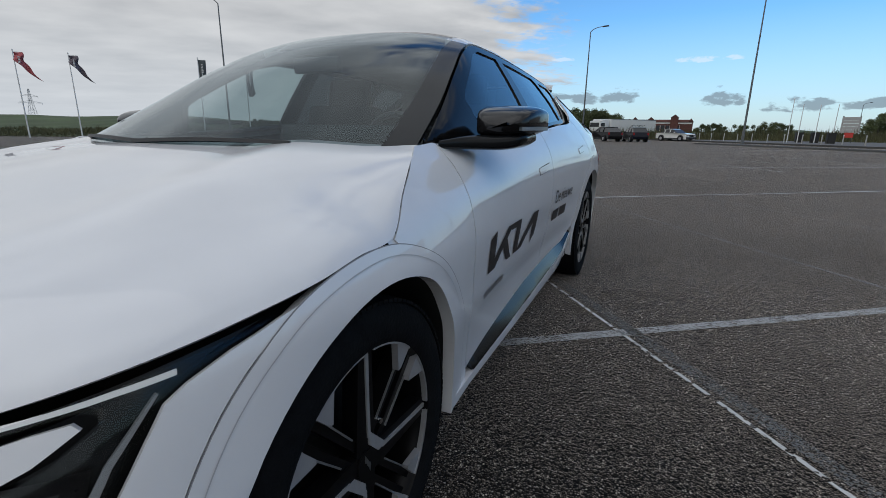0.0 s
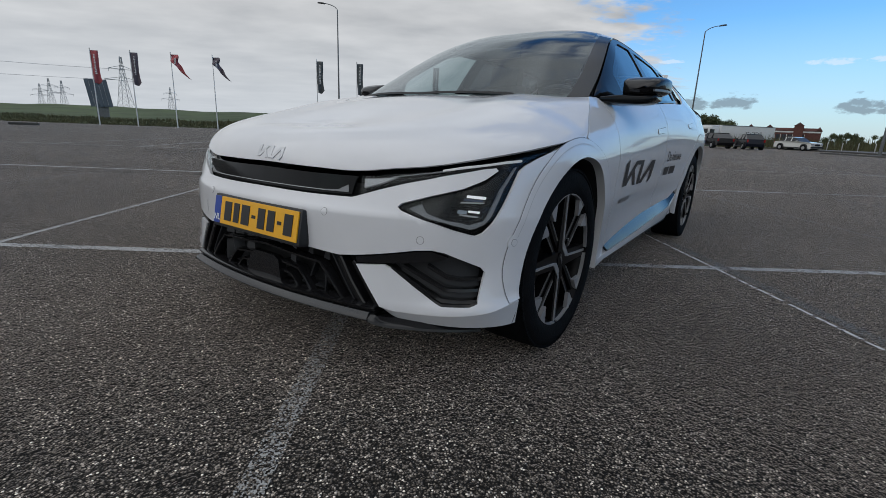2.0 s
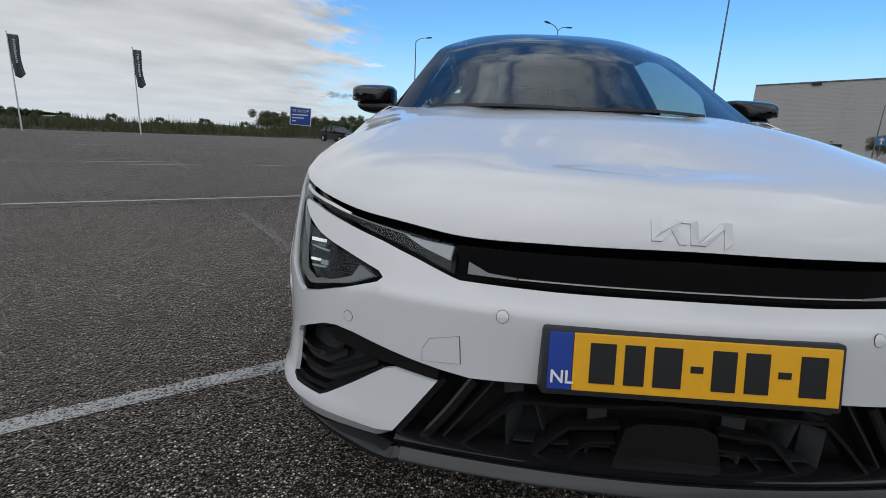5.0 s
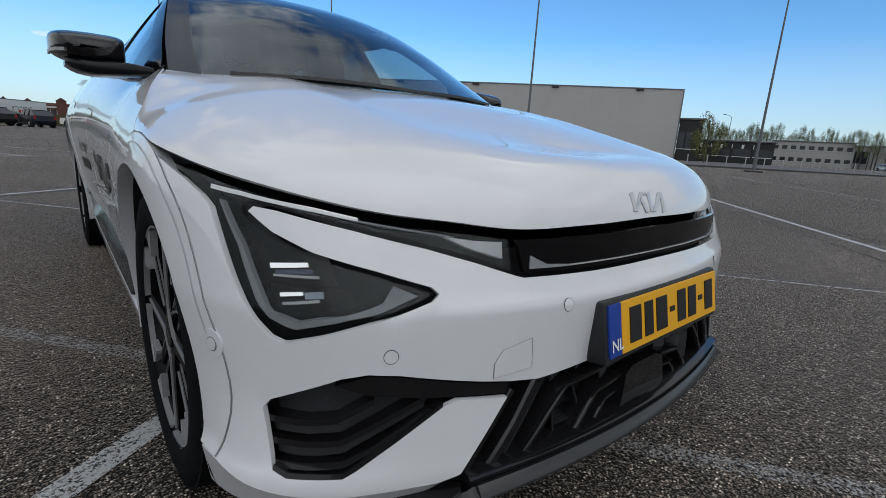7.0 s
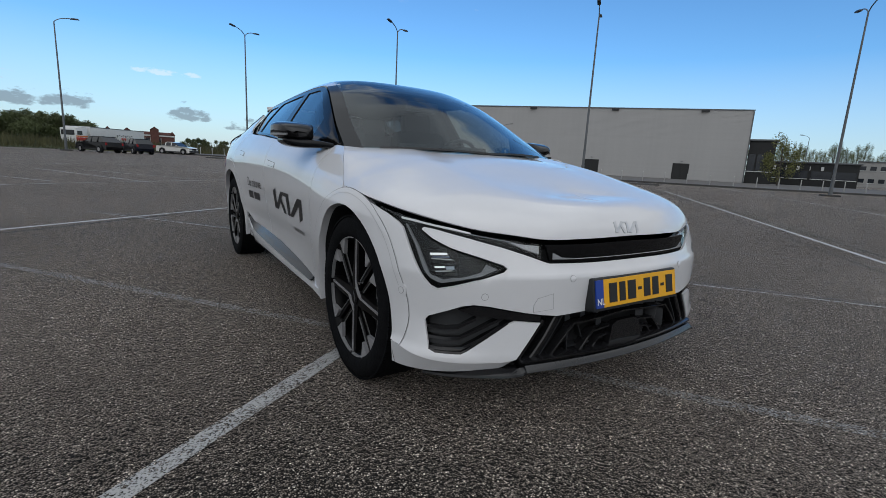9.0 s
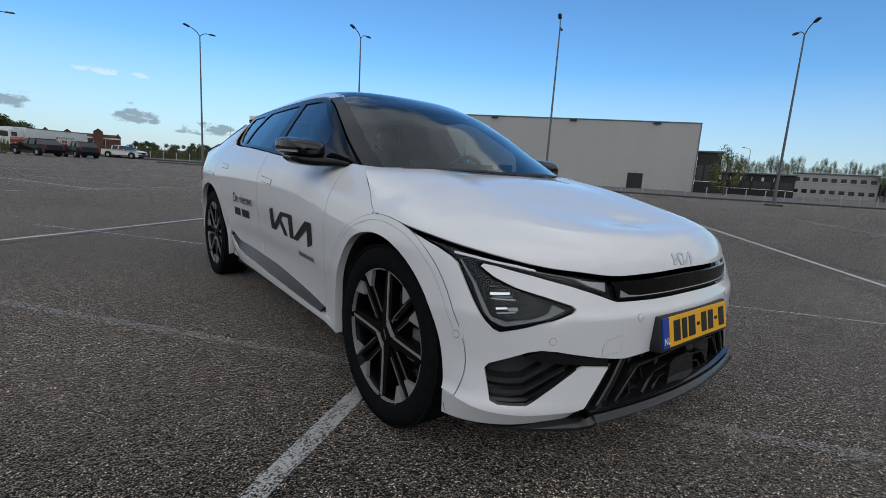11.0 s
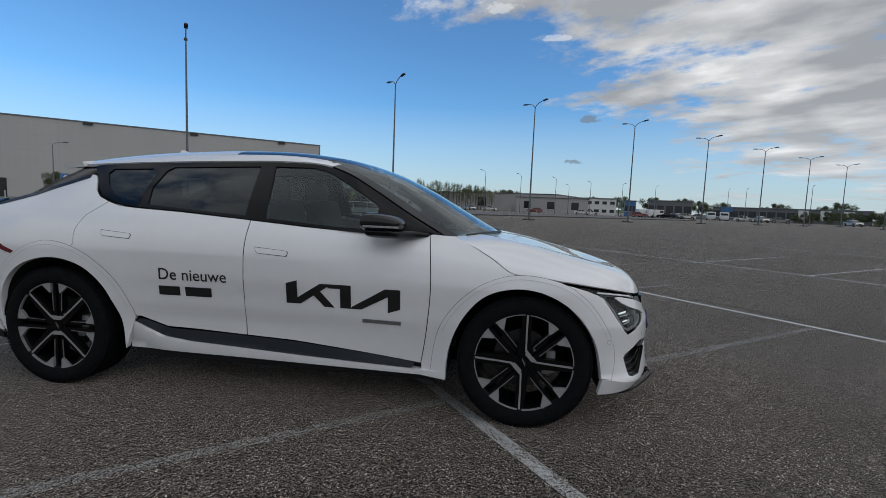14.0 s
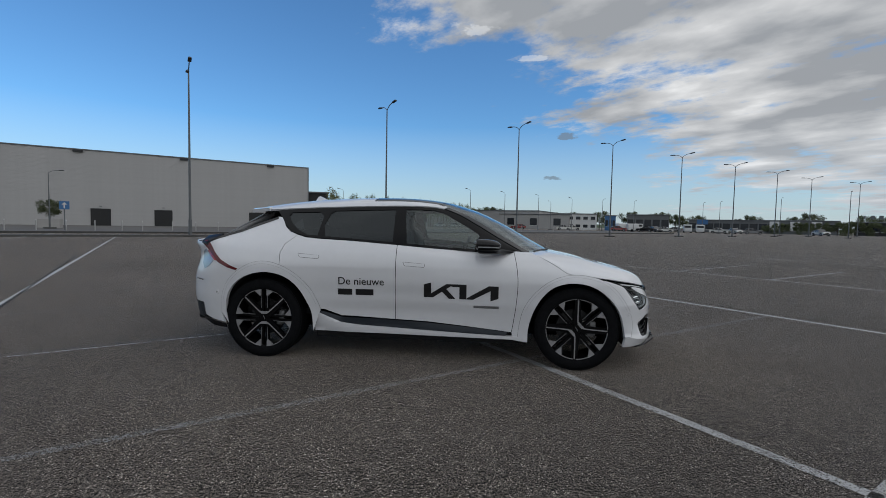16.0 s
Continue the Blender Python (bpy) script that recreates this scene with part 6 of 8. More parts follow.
    part("wheel_bolt", rod_bm((0.07, 0.056, 0.074), (0.1015, 0.056, 0.074), 0.0075, 0.0065, 12), CHROME, w, "bright round bolt head", True)
    part("valve", rod_bm((0.09, 0.121, -0.246), (0.112, 0.121, -0.246), 0.0065, 0.0055, 12), CHROME, w, "bright valve cap", True)
    zig = [(-0.022, 0.010), (-0.010, 0.004), (-0.012, -0.004), (0.002, 0.003), (0.000, -0.006), (0.013, 0.001), (0.020, -0.010)]
    plate("cap_emblem", zig + [(a + 0.003, b - 0.003) for a, b in zig[::-1]], 0.100, 0.1012, STEEL, math.pi * 0.75)
    return w


fw = make_wheel(radians(43))
fw.parent = car
fw.matrix_basis = pose(-0.775, 0.012, 0.367, 0, 0, 180) @ pose(0, 0, 0, 0, 0, 0)
rw = make_wheel(radians(90))
rw.parent = car
rw.matrix_basis = pose(-0.788, 2.885, 0.367, 0, 0, 180)
for src, m in ((fw, pose(0.775, 0.012, 0.367)), (rw, pose(0.788, 2.885, 0.367))):
    copy_thing(src, m)


# ---- surroundings ----
GRASS = material("rough_grass", (0.066, 0.066, 0.028), 0.9, vary=0.55, scale=0.5, bump=0.6, bump_scale=6)
MEADOW = material("green_bank", (0.044, 0.070, 0.020), 0.9, vary=0.5, scale=0.10, bump=0.4, bump_scale=2)
LEAF = material("leaf", (0.056, 0.070, 0.026), 0.7, vary=0.5, scale=0.8, rand=0.25)
LEAF_PALE = material("pale_leaf", (0.105, 0.122, 0.052), 0.7, vary=0.5, scale=0.8, rand=0.25)
BARK = material("bark", (0.07, 0.06, 0.05), 0.9, vary=0.4, scale=6, bump=0.4, bump_scale=30)
GALV = material("galvanised_steel", (0.135, 0.145, 0.152), 0.5, 0.4, 0.2, 4)
POLE_GREY = material("grey_white_pole", (0.36, 0.36, 0.355), 0.6, vary=0.2, scale=5)
POLE_WHITE = material("white_pole", (0.62, 0.63, 0.63), 0.5, vary=0.1, scale=5)
CLAD = material("pale_grey_cladding", (0.370, 0.367, 0.365), 0.55, 0.0, 0.06, 0.25, rand=0.10)
CLAD_DARK = material("dark_cladding", (0.011, 0.012, 0.013), 0.6, 0.0, 0.2, 0.6)
WAREHOUSE = material("warehouse_grey", (0.34, 0.335, 0.325), 0.7, vary=0.12, scale=0.2)
WHITEWALL = material("white_render", (0.62, 0.63, 0.63), 0.7, vary=0.08, scale=0.4)
BLUE_SIGN = material("blue_panel", (0.04, 0.14, 0.32), 0.4, vary=0.1, scale=1)
RED_SIGN = material("red_panel", (0.50, 0.035, 0.025), 0.5, vary=0.1, scale=1)
BRICK = material("red_brick", (0.105, 0.042, 0.035), 0.85, vary=0.3, scale=1.5)
ROOF_RED = material("red_roof", (0.095, 0.038, 0.033), 0.8, vary=0.3, scale=2)
PANE_DARK = material("dark_window_pane", (0.02, 0.024, 0.03), 0.12, vary=0.3, scale=1)
CONCRETE = material("concrete_paving", (0.105, 0.10, 0.095), 0.85, vary=0.2, scale=0.6, bump=0.3, bump_scale=20)
KERB = material("kerb_concrete", (0.062, 0.060, 0.058), 0.85, vary=0.25, scale=2)
FLAG_RED = material("red_flag_cloth", (0.40, 0.095, 0.105), 0.8, vary=0.15, scale=3)
FLAG_DARK = material("dark_flag_cloth", (0.115, 0.095, 0.115), 0.8, vary=0.2, scale=3)
FLAG_GREY = material("slate_flag_cloth", (0.085, 0.098, 0.104), 0.8, vary=0.2, scale=3)
CAR_GLASS = material("far_car_glass", (0.012, 0.014, 0.017), 0.12, coat=0.1, vary=0.2, scale=3)


def sheet(name, pts, z, mat, label, category, kind="structure", h=None):
    """A flat sheet, or with h a slab of that height with a step at its edge."""
    bmx = bmesh.new()
    vs = [bmx.verts.new((x, y, z)) for x, y in pts]
    f = bmx.faces.new(vs)
    if h:
        r = bmesh.ops.extrude_face_region(bmx, geom=[f])
        for v in r["geom"]:
            if isinstance(v, bmesh.types.BMVert):
                v.co.z += h
    return tagged(part(name, bmx, mat), label, category, kind=kind)


# -- verges and the green bank in the west --
VERGE = natural([(-150, -60), (-95, -8), (-62, 12), (-47, 24), (-33, 40), (-18, 58), (4, 66.5), (30, 69), (60, 76)])


def bank(q):
    """A strip outward from the verge's edge: rough grass, then the bank's slope and crest."""
    e = VERGE(q[:, 0])
    d = VERGE(np.minimum(q[:, 0] + 0.01, 1)) - VERGE(np.maximum(q[:, 0] - 0.01, 0))
    d = d / np.linalg.norm(d, axis=1, keepdims=True)
    nrm = np.stack([-d[:, 1], d[:, 0]], -1)
    far = q[:, 1] * 260
    west = np.clip((0.50 - q[:, 0]) / 0.12, 0, 1)
    west = west * west * (3 - 2 * west)
    z = 0.12 * np.clip(far / 2, 0, 1) + 0.5 * np.clip((far - 3) / 25, 0, 1) + west * 3.0 * np.clip((far - 30) / 70, 0, 1) ** 1.3
    z = z + 0.12 * np.sin(q[:, 0] * 140) * np.clip(far / 8, 0, 1) + 0.25 * np.sin(q[:, 0] * 37 + far * 0.06) * np.clip(far / 60, 0, 1)
    return np.stack([e[:, 0] + nrm[:, 0] * far, e[:, 1] + nrm[:, 1] * far, z - 0.02], -1)


tagged(patch("grass_bank", bank, 120, 50, MEADOW, None, (0, 1), (0, 1), flip=False), "green grass bank beyond the car park", "grass bank", kind="structure")
far_v, far_f = [], []
for k in range(73):
    a = radians(-100 + 260 * k / 72)
    hgt = 2.5 + 1.5 * math.sin(k * 1.7) + 1.0 * math.sin(k * 4.1)
    for r, z in ((420, 0.02), (640, hgt), (900, hgt * 0.7), (1600, 0.03)):
        far_v.append((r * math.sin(a), r * math.cos(a), z))
    if k:
        for j in range(3):
            i0 = (k - 1) * 4 + j
            far_f.append((i0, i0 + 4, i0 + 5, i0 + 1))
tagged(solid("far_fields", far_v, far_f, MEADOW, None, True), "flat green fields out to the horizon", "fields", kind="structure")

# rough grass and reeds: many upright blades in one mesh
rng = np.random.default_rng(5)
gv, gf = [], []
n = 64000
t, off = rng.random(n), rng.random(n) ** 1.6 * 22
pos = bank(np.stack([t, off / 260], -1))
clump = 0.5 + 0.5 * np.sin(t * 190 + 2.0 * np.sin(t * 61)) * np.sin(off * 0.9 + t * 80)
weedy = np.clip((t - 0.50) / 0.12, 0, 1)
hh = (0.12 + (0.20 + 0.62 * weedy) * np.clip((off - 1.5) / 4, 0, 1)) * (0.5 + 0.8 * rng.random(n)) * (0.6 + 0.9 * clump)
ww, aa, ln = 0.03 + 0.055 * rng.random(n), rng.random(n) * math.pi, rng.normal(0, 0.16, (n, 2))
for i in range(n):
    x, y, z = pos[i]
    cx, cy = math.cos(aa[i]) * ww[i], math.sin(aa[i]) * ww[i]
    k = 3 * i
    gv += [(x - cx, y - cy, z - 0.03), (x + cx, y + cy, z - 0.03), (x + ln[i, 0], y + ln[i, 1], z + hh[i])]
    gf.append((k, k + 1, k + 2))
tagged(solid("rough_grass", gv, gf, GRASS, None, False), "rough uncut grass and weeds along the verge", "grass", kind="stuff")

# -- raised pavement in front of the hall --
U = (0.623, -0.782)
V = (0.782, 0.623)


def uv(u, v, o=(31.5, 27.0)):
    return (o[0] + U[0] * u + V[0] * v, o[1] + U[1] * u + V[1] * v)


tagged(sheet("pavement", [uv(-60, 0), uv(14, 0), uv(34, 7), uv(90, 9), uv(90, 30), uv(-60, 48)], 0.0, CONCRETE, "pale raised paving in front of the hall", "pavement", h=0.13), kind="structure")
edge_pts2 = [uv(-60, -0.12), uv(14, -0.12), uv(34, 6.88), uv(90, 8.88)]
part_k = sweep_bm([(x, y, 0.07) for x, y in edge_pts2], [(-0.1, -0.08), (-0.1, 0.075), (0.1, 0.075), (0.1, -0.08)])
tagged(part("kerb", part_k, KERB), "grey concrete kerb along the paving", "kerb", kind="structure")
island = sweep_bm([(*uv(-34, -7.6), 0.05), (*uv(2, -7.6), 0.05), (*uv(6, -6.4), 0.05)], [(-0.6, -0.05), (-0.55, 0.07), (0.55, 0.07), (0.6, -0.05)])
tagged(part("traffic_island", island, KERB), "narrow kerbed strip on the car park", "kerb", kind="structure")


# -- lamp posts --
def street_lamp(h, arms, lab, k=1.0):
    lamp = thing("street_lamp", label=lab, category="street lamp", group="car park lamps")
    part("post", rod_bm((0, 0, 0), (0, 0, h - 0.5 * k), 0.095 * k, 0.048 * k, 12), GALV, lamp, smooth=True)
    part("foot", rod_bm((0, 0, 0), (0, 0, 1.2), 0.115 * k, 0.11 * k, 12), GALV, lamp, smooth=True)
    part("plinth", box_bm((0, 0, 0.06), (0.9, 0.9, 0.12), bevel=0.03), KERB, lamp, "low concrete plinth")
    for sx in arms:
        bma = bmesh.new()
        pts = curve([(0, 0, h - 0.5 * k), (sx * 0.25 * k, 0, h - 0.28 * k), (sx * 0.75 * k, 0, h - 0.08 * k), (sx * 1.25 * k, 0, h)], 8)
        for a, b in zip(pts, pts[1:]):
            add_rod(bma, a, b, 0.035 * k, seg=8)
        arm = part("arm", bma, GALV, lamp, smooth=True)
        head = bmesh.new()
        add_box(head, (sx * 1.50 * k, 0, h + 0.02), (0.72 * k, 0.26 * k, 0.13 * k), ry=-sx * 6, bevel=0.05, taper=0.7)
        part("lantern", head, MATT_BLACK, arm, "dark flat lantern", True)
    return lamp


twin = street_lamp(11.8, (-1, 1), "tall grey lamp post with two lanterns")
twin.matrix_basis = pose(25.8, 21.5, 0, 0, 0, 36.7)
for k in range(1, 8):
    at = 0.993 * k - 0.045
    x, y = (36.6, 9.9) if k == 1 else (25.8 + 9.9 * at, 21.5 - 12.35 * at)
    copy_thing(twin, pose(x, y, 0, 0, 0, 36.7))
for x, y in ((102.5, -79.0), (17.3, 35.3), (7.4, 46.7)):
    copy_thing(twin, pose(x, y, 0, 0, 0, 36.7))
single = street_lamp(11.8, (1,), "tall grey lamp post with one lantern")
single.matrix_basis = pose(-7.1, 54.6, 0, 0, 0, 10)
copy_thing(single, pose(-34.8, 30.8, 0, 0, 0, 215))
copy_thing(single, pose(-43.1, 5.7, 0, 0, 0, 60))
stop = thing("kerb_stop", -43.6, 8.6, 0, 62, "low concrete kerb stop beside a lamp post", "kerb", "kerb stops")
part("block", box_bm((0, 0, 0.09), (1.7, 0.35, 0.18), bevel=0.03), KERB, stop)
copy_thing(stop, pose(-42.6, 2.6, 0, 0, 0, 62))
small = street_lamp(5.3, (1,), "short grey lamp post by the paving", 0.62)
small.matrix_basis = pose(33.5, 40.1, 0.13, 0, 0, -40)
copy_thing(small, pose(25.9, 84.9, 0.0, 0, 0, 20))
far_lamp = street_lamp(8.2, (1,), "grey lamp post with one lantern far across the car park", 0.85)
far_lamp.matrix_basis = pose(118.0, -58.0, 0.0, 0, 0, 320)
for k, (az, el) in enumerate(((72.6, 3.9), (88.1, 4.25), (92.3, 3.95), (96.35, 3.66), (97.8, 2.9), (100.25, 3.3), (103.7, 3.2), (107.1, 3.0), (114.0, 2.8), (120.8, 3.2), (126.0, 3.7))):
    d = 6.9 / math.tan(radians(el))
    copy_thing(far_lamp, pose(-5.0 + d * math.sin(radians(az)), 0.84 + d * math.cos(radians(az)), 0.0, 0, 0, 140 if k < 6 else 320))


# -- the hall --
def hall():
    b = thing("exhibition_hall", *uv(0, 0, (68.0, 29.6)), label="long windowless hall with pale grey ribbed metal cladding", category="hall")
    L, H, D = 48.0, 9.85, 40.0
    P = lambda s, d, z: (-U[0] * s + V[0] * d, -U[1] * s + V[1] * d, z)
    def block(nm, s0, s1, d0, d1, z0, z1, mat, parent, label=""):
        vs = [P(s, d, z) for z in (z0, z1) for s, d in ((s0, d0), (s1, d0), (s1, d1), (s0, d1))]
        return solid(nm, vs, [(0, 3, 2, 1), (4, 5, 6, 7), (0, 1, 5, 4), (1, 2, 6, 5), (2, 3, 7, 6), (3, 0, 4, 7)], mat, parent, False, label)
    wall = block("wall", 0, L, 0.12, D, 0, H - 0.05, CLAD, b, "pale grey wall")
    # horizontal cladding boards, each slightly proud at its lower edge
    rows = 62
    hgt = (H - 0.15) / rows
    vs = [P(s, d, z) for s, d, z in ((0, 0.0, 0), (L, 0.0, 0), (L, 0.009, hgt * 0.985), (0, 0.009, hgt * 0.985), (0, 0.13, 0), (L, 0.13, 0))]
    proto = solid("cladding_board", vs, [(0, 1, 2, 3), (0, 4, 5, 1)], CLAD, wall, False)
    for k in range(1, rows):
        o = bpy.data.objects.new("cladding_board", proto.data)
        scene.collection.objects.link(o)
        o.parent = wall
        o.location = (0, 0, k * hgt)
    block("roof_edge", -0.15, L, -0.08, 0.3, H - 0.14, H, GALV, b, "dark grey roof edge")
    for s in (5.1, 16.8, 28.6, 40.4):
        block("drain_box", s + 0.2, s + 1.2, -0.25, 0.0, H - 0.42, H - 0.14, MATT_BLACK, b, "dark rain outlet")
    for s in (6.8, 19.0, 26.0, 37.2):
        d = block("door", s, s + 2.15, -0.03, 0.2, 0.13, 2.35, CLAD_DARK, b, "black metal double door")
        block("leaf", s + 0.1, s + 1.05, -0.06, -0.02, 0.16, 2.28, CLAD_DARK, d)
        block("leaf", s + 1.1, s + 2.05, -0.06, -0.02, 0.16, 2.28, CLAD_DARK, d)
        block("wall_lamp", s + 0.95, s + 1.2, -0.25, 0.0, 2.60, 2.70, GALV, b)
    block("corner_pipe", -0.12, 0.02, -0.05, 0.12, 0, H - 0.2, GALV, b)


hall()


# -- plain far buildings --
def house_block(name, az, d, width, depth, h, mat, label, eye=(-1.6, -1.9), turn=0.0, rows=0, cols=0, roof=None, pane=PANE_DARK, wfrac=(0.6, 0.5)):
    a = radians(az)
    x, y = eye[0] + d * math.sin(a), eye[1] + d * math.cos(a)
    b = thing(name, x, y, 0, -az + turn, label, "building")
    part("wall", box_bm((0, depth / 2, h / 2), (width, depth, h)), mat, b)
    part("roof", box_bm((0, depth / 2, h + 0.12), (width + 0.5, depth + 0.5, 0.24), bevel=0.05), roof or GALV, b)
    for r in range(rows):
        for c in range(cols):
            w, hh2 = width / cols * wfrac[0], h / rows * wfrac[1]
            cx, cz = -width / 2 + width / cols * (c + 0.5), h / rows * (r + 0.5)
            win = part("window", box_bm((cx, -0.02, cz), (w, 0.12, hh2)), pane, b)
            part("frame", box_bm((cx, -0.05, cz - hh2 / 2), (w + 0.15, 0.16, 0.10)), WHITEWALL, win)
    return b


E16 = (-5.0, 0.84)
house_block("dark_annex", 66.9, 77, 3.0, 12, 5.8, CLAD_DARK, "black flat-roofed annex beside the hall", rows=1, cols=3, wfrac=(0.8, 0.4))
sign_b = house_block("dark_foyer", 71.0, 92, 11.6, 14, 3.5, CLAD_DARK, "low black foyer with pale sign lettering", rows=1, cols=4, wfrac=(0.85, 0.35))
for k in range(6):
    part("sign_bar", box_bm((-4.5 + 1.5 * k, -0.12, 2.75), (0.10 if k % 2 else 0.34, 0.06, 0.60)), WHITEWALL, sign_b)
house_block("grey_warehouse", 87.6, 165, 52.0, 30, 5.9, WAREHOUSE, "long grey warehouse with roller doors", eye=E16, turn=-24, rows=1, cols=3, wfrac=(0.18, 0.55))
house_block("low_warehouse", 95.8, 150, 22.0, 20, 4.6, WAREHOUSE, "low grey warehouse beside the larger one", eye=E16, turn=-10, rows=1, cols=3, wfrac=(0.30, 0.5))
house_block("grey_office", 77.6, 155, 17.0, 12, 6.0, WAREHOUSE, "pale grey two-storey office block", rows=2, cols=9, wfrac=(0.6, 0.35))
house_block("white_shop", 101.0, 150, 11.0, 12, 4.9, WHITEWALL, "white shop building with blue sign panel", eye=E16, rows=2, cols=5, wfrac=(0.6, 0.4))
house_block("blue_shop", 104.6, 155, 3.2, 12, 4.6, BLUE_SIGN, "shop with a blue front", eye=E16, rows=1, cols=3, wfrac=(0.7, 0.4))
house_block("grey_shop", 108.6, 158, 12.0, 12, 5.0, GALV, "grey flat-roofed shop with wide windows", eye=E16, rows=1, cols=5, wfrac=(0.8, 0.45))
house_block("car_showroom", 119.0, 172, 38.0, 16, 3.9, GALV, "long low showroom with a glazed front", eye=E16, rows=1, cols=16, wfrac=(0.85, 0.5))
part("blue_board", box_bm((-15.0, -0.4, 3.3), (3.2, 0.2, 1.5)), BLUE_SIGN, bpy.data.objects["car_showroom"], "plain blue sign board")
for k in range(3):
    part("white_board", box_bm((4.0 + 5.0 * k, -0.4, 2.4), (2.4, 0.2, 2.6)), WHITEWALL, bpy.data.objects["car_showroom"])
db = house_block("dark_showroom", 129.0, 175, 16.0, 16, 3.6, CLAD_DARK, "dark flat-roofed store with pale roof letters", eye=E16, rows=1, cols=6, wfrac=(0.8, 0.4))
for k in range(7):
    part("sign_bar", box_bm((-6.0 + 1.7 * k, 0.2, 5.2), (0.9 if k % 3 else 0.4, 0.15, 0.9)), GALV, db)


def brick_house():
    b = thing("brick_restaurant", *(0.0, 176.0), 0, 0.0, "red brick building with a gabled tower and white bands", "building")
    part("wall", box_bm((0, 6, 2.4), (21, 12, 4.8)), BRICK, b)
    rf = bmesh.new()
    add_box(rf, (0, 6, 5.2), (21.6, 12.6, 0.9), taper=0.9)
    part("roof", rf, ROOF_RED, b)
    part("band", box_bm((1.5, -0.06, 4.35), (17.5, 0.16, 0.5)), WHITEWALL, b)
    part("tower", box_bm((4.2, 0.0, 3.2), (2.6, 2.6, 6.4)), BRICK, b)
    for cx, cy, w, z0 in ((4.2, 0.0, 2.9, 6.4), (-4.0, 1.0, 2.6, 5.5), (-9.6, 1.0, 2.0, 5.5), (9.8, 1.0, 1.6, 5.0)):
        vs = [(cx + sx * w / 2, cy + sy2 * 1.4, z0) for sx, sy2 in ((-1, -1), (1, -1), (1, 1), (-1, 1))] + [(cx, cy - 1.4, z0 + 1.1), (cx, cy + 1.4, z0 + 1.1)]
        solid("gable", vs, [(0, 1, 4), (2, 3, 5), (1, 2, 5, 4), (3, 0, 4, 5), (3, 2, 1, 0)], ROOF_RED, b, False)
    part("white_wing", box_bm((-13.2, 5, 2.3), (5.4, 10, 4.6)), WHITEWALL, b, "white plastered end wing")
    for cx, w in ((-14.6, 3.0), (-11.8, 3.0), (-17.2, 3.2)):
        vs = [(cx + sx * w / 2, 5 + sy2 * 5.3, 4.5) for sx, sy2 in ((-1, -1), (1, -1), (1, 1), (-1, 1))] + [(cx, -0.3, 5.9), (cx, 10.3, 5.9)]
        solid("wing_roof", vs, [(0, 1, 4), (2, 3, 5), (1, 2, 5, 4), (3, 0, 4, 5), (3, 2, 1, 0)], ROOF_RED, b, False)
    part("side_wing", box_bm((-17.2, 6, 2.2), (2.6, 8, 4.4)), BRICK, b)
    for k in range(9):
        wn = part("window", box_bm((-7.8 + 1.65 * k, -0.05, 2.2), (1.2, 0.14, 2.6)), PANE_DARK, b)
        part("frame", box_bm((-7.8 + 1.65 * k + 0.72, -0.10, 2.2), (0.12, 0.16, 2.8)), WHITEWALL, wn)


brick_house()
bpy.data.objects["brick_restaurant"].scale = (0.88, 0.88, 0.88)


# -- trees --
def tree_mesh(seed, h, w, leafy, trunk, mat, n_leaf, slim=1.0, low=0.25):
    """A tapered trunk with limbs and a crown of many small leaf blades in uneven clumps."""
    r = random.Random(seed)
    t = thing("tree", label="", category="tree")
    bmt = bmesh.new()
    add_rod(bmt, (0, 0, 0), (0, 0, h * 0.45), trunk, trunk * 0.7, 8)
    add_rod(bmt, (0, 0, h * 0.45), (r.uniform(-.1, .1), r.uniform(-.1, .1), h * 0.92), trunk * 0.7, trunk * 0.12, 8)
    tips = []
    for k in range(9):
        z0 = h * r.uniform(low, 0.75)
        a, reach = k * 2.4 + r.uniform(-.4, .4), w * 0.5 * r.uniform(0.5, 0.95)
        tip = (math.cos(a) * reach, math.sin(a) * reach, min(h * 0.95, z0 + reach * r.uniform(0.4, 1.0) * slim))
        add_rod(bmt, (0, 0, z0), tip, trunk * 0.4, trunk * 0.1, 6)
        tips.append((tip, w * r.uniform(0.17, 0.30)))
    tips.append(((0, 0, h * 0.86), w * 0.22))
    part("trunk", bmt, BARK, t, smooth=True)
    vs, fs = [], []
    for k in range(n_leaf):
        (x, y, z), rad = r.choice(tips)
        while True:
            p = Vector((r.uniform(-1, 1), r.uniform(-1, 1), r.uniform(-1, 1)))
            if p.length < 1:
                break
        p = p * (0.55 + 0.45 * r.random())
        c = Vector((x + p.x * rad, y + p.y * rad, max(low * h * 0.7, z + p.z * rad * leafy)))
        s = r.uniform(0.5, 1.2) * 0.027 * w
        ax = Vector((r.uniform(-1, 1), r.uniform(-1, 1), r.uniform(-1, 1))).normalized()
        b1 = ax.orthogonal().normalized() * s
        b2 = ax.cross(b1)
        i0 = len(vs)
        vs += [c - b1, c + b2 * 0.5, c + b1, c - b2 * 0.5]
        fs.append((i0, i0 + 1, i0 + 2, i0 + 3))
    solid("crown", vs, fs, mat, t, False)
    return t


def plant(src, x, y, s, rz, label, group=""):
    o = copy_thing(src, pose(x, y, 0, 0, 0, rz))
    o.scale = (s, s, s)
    return tagged(o, label, "tree", group)


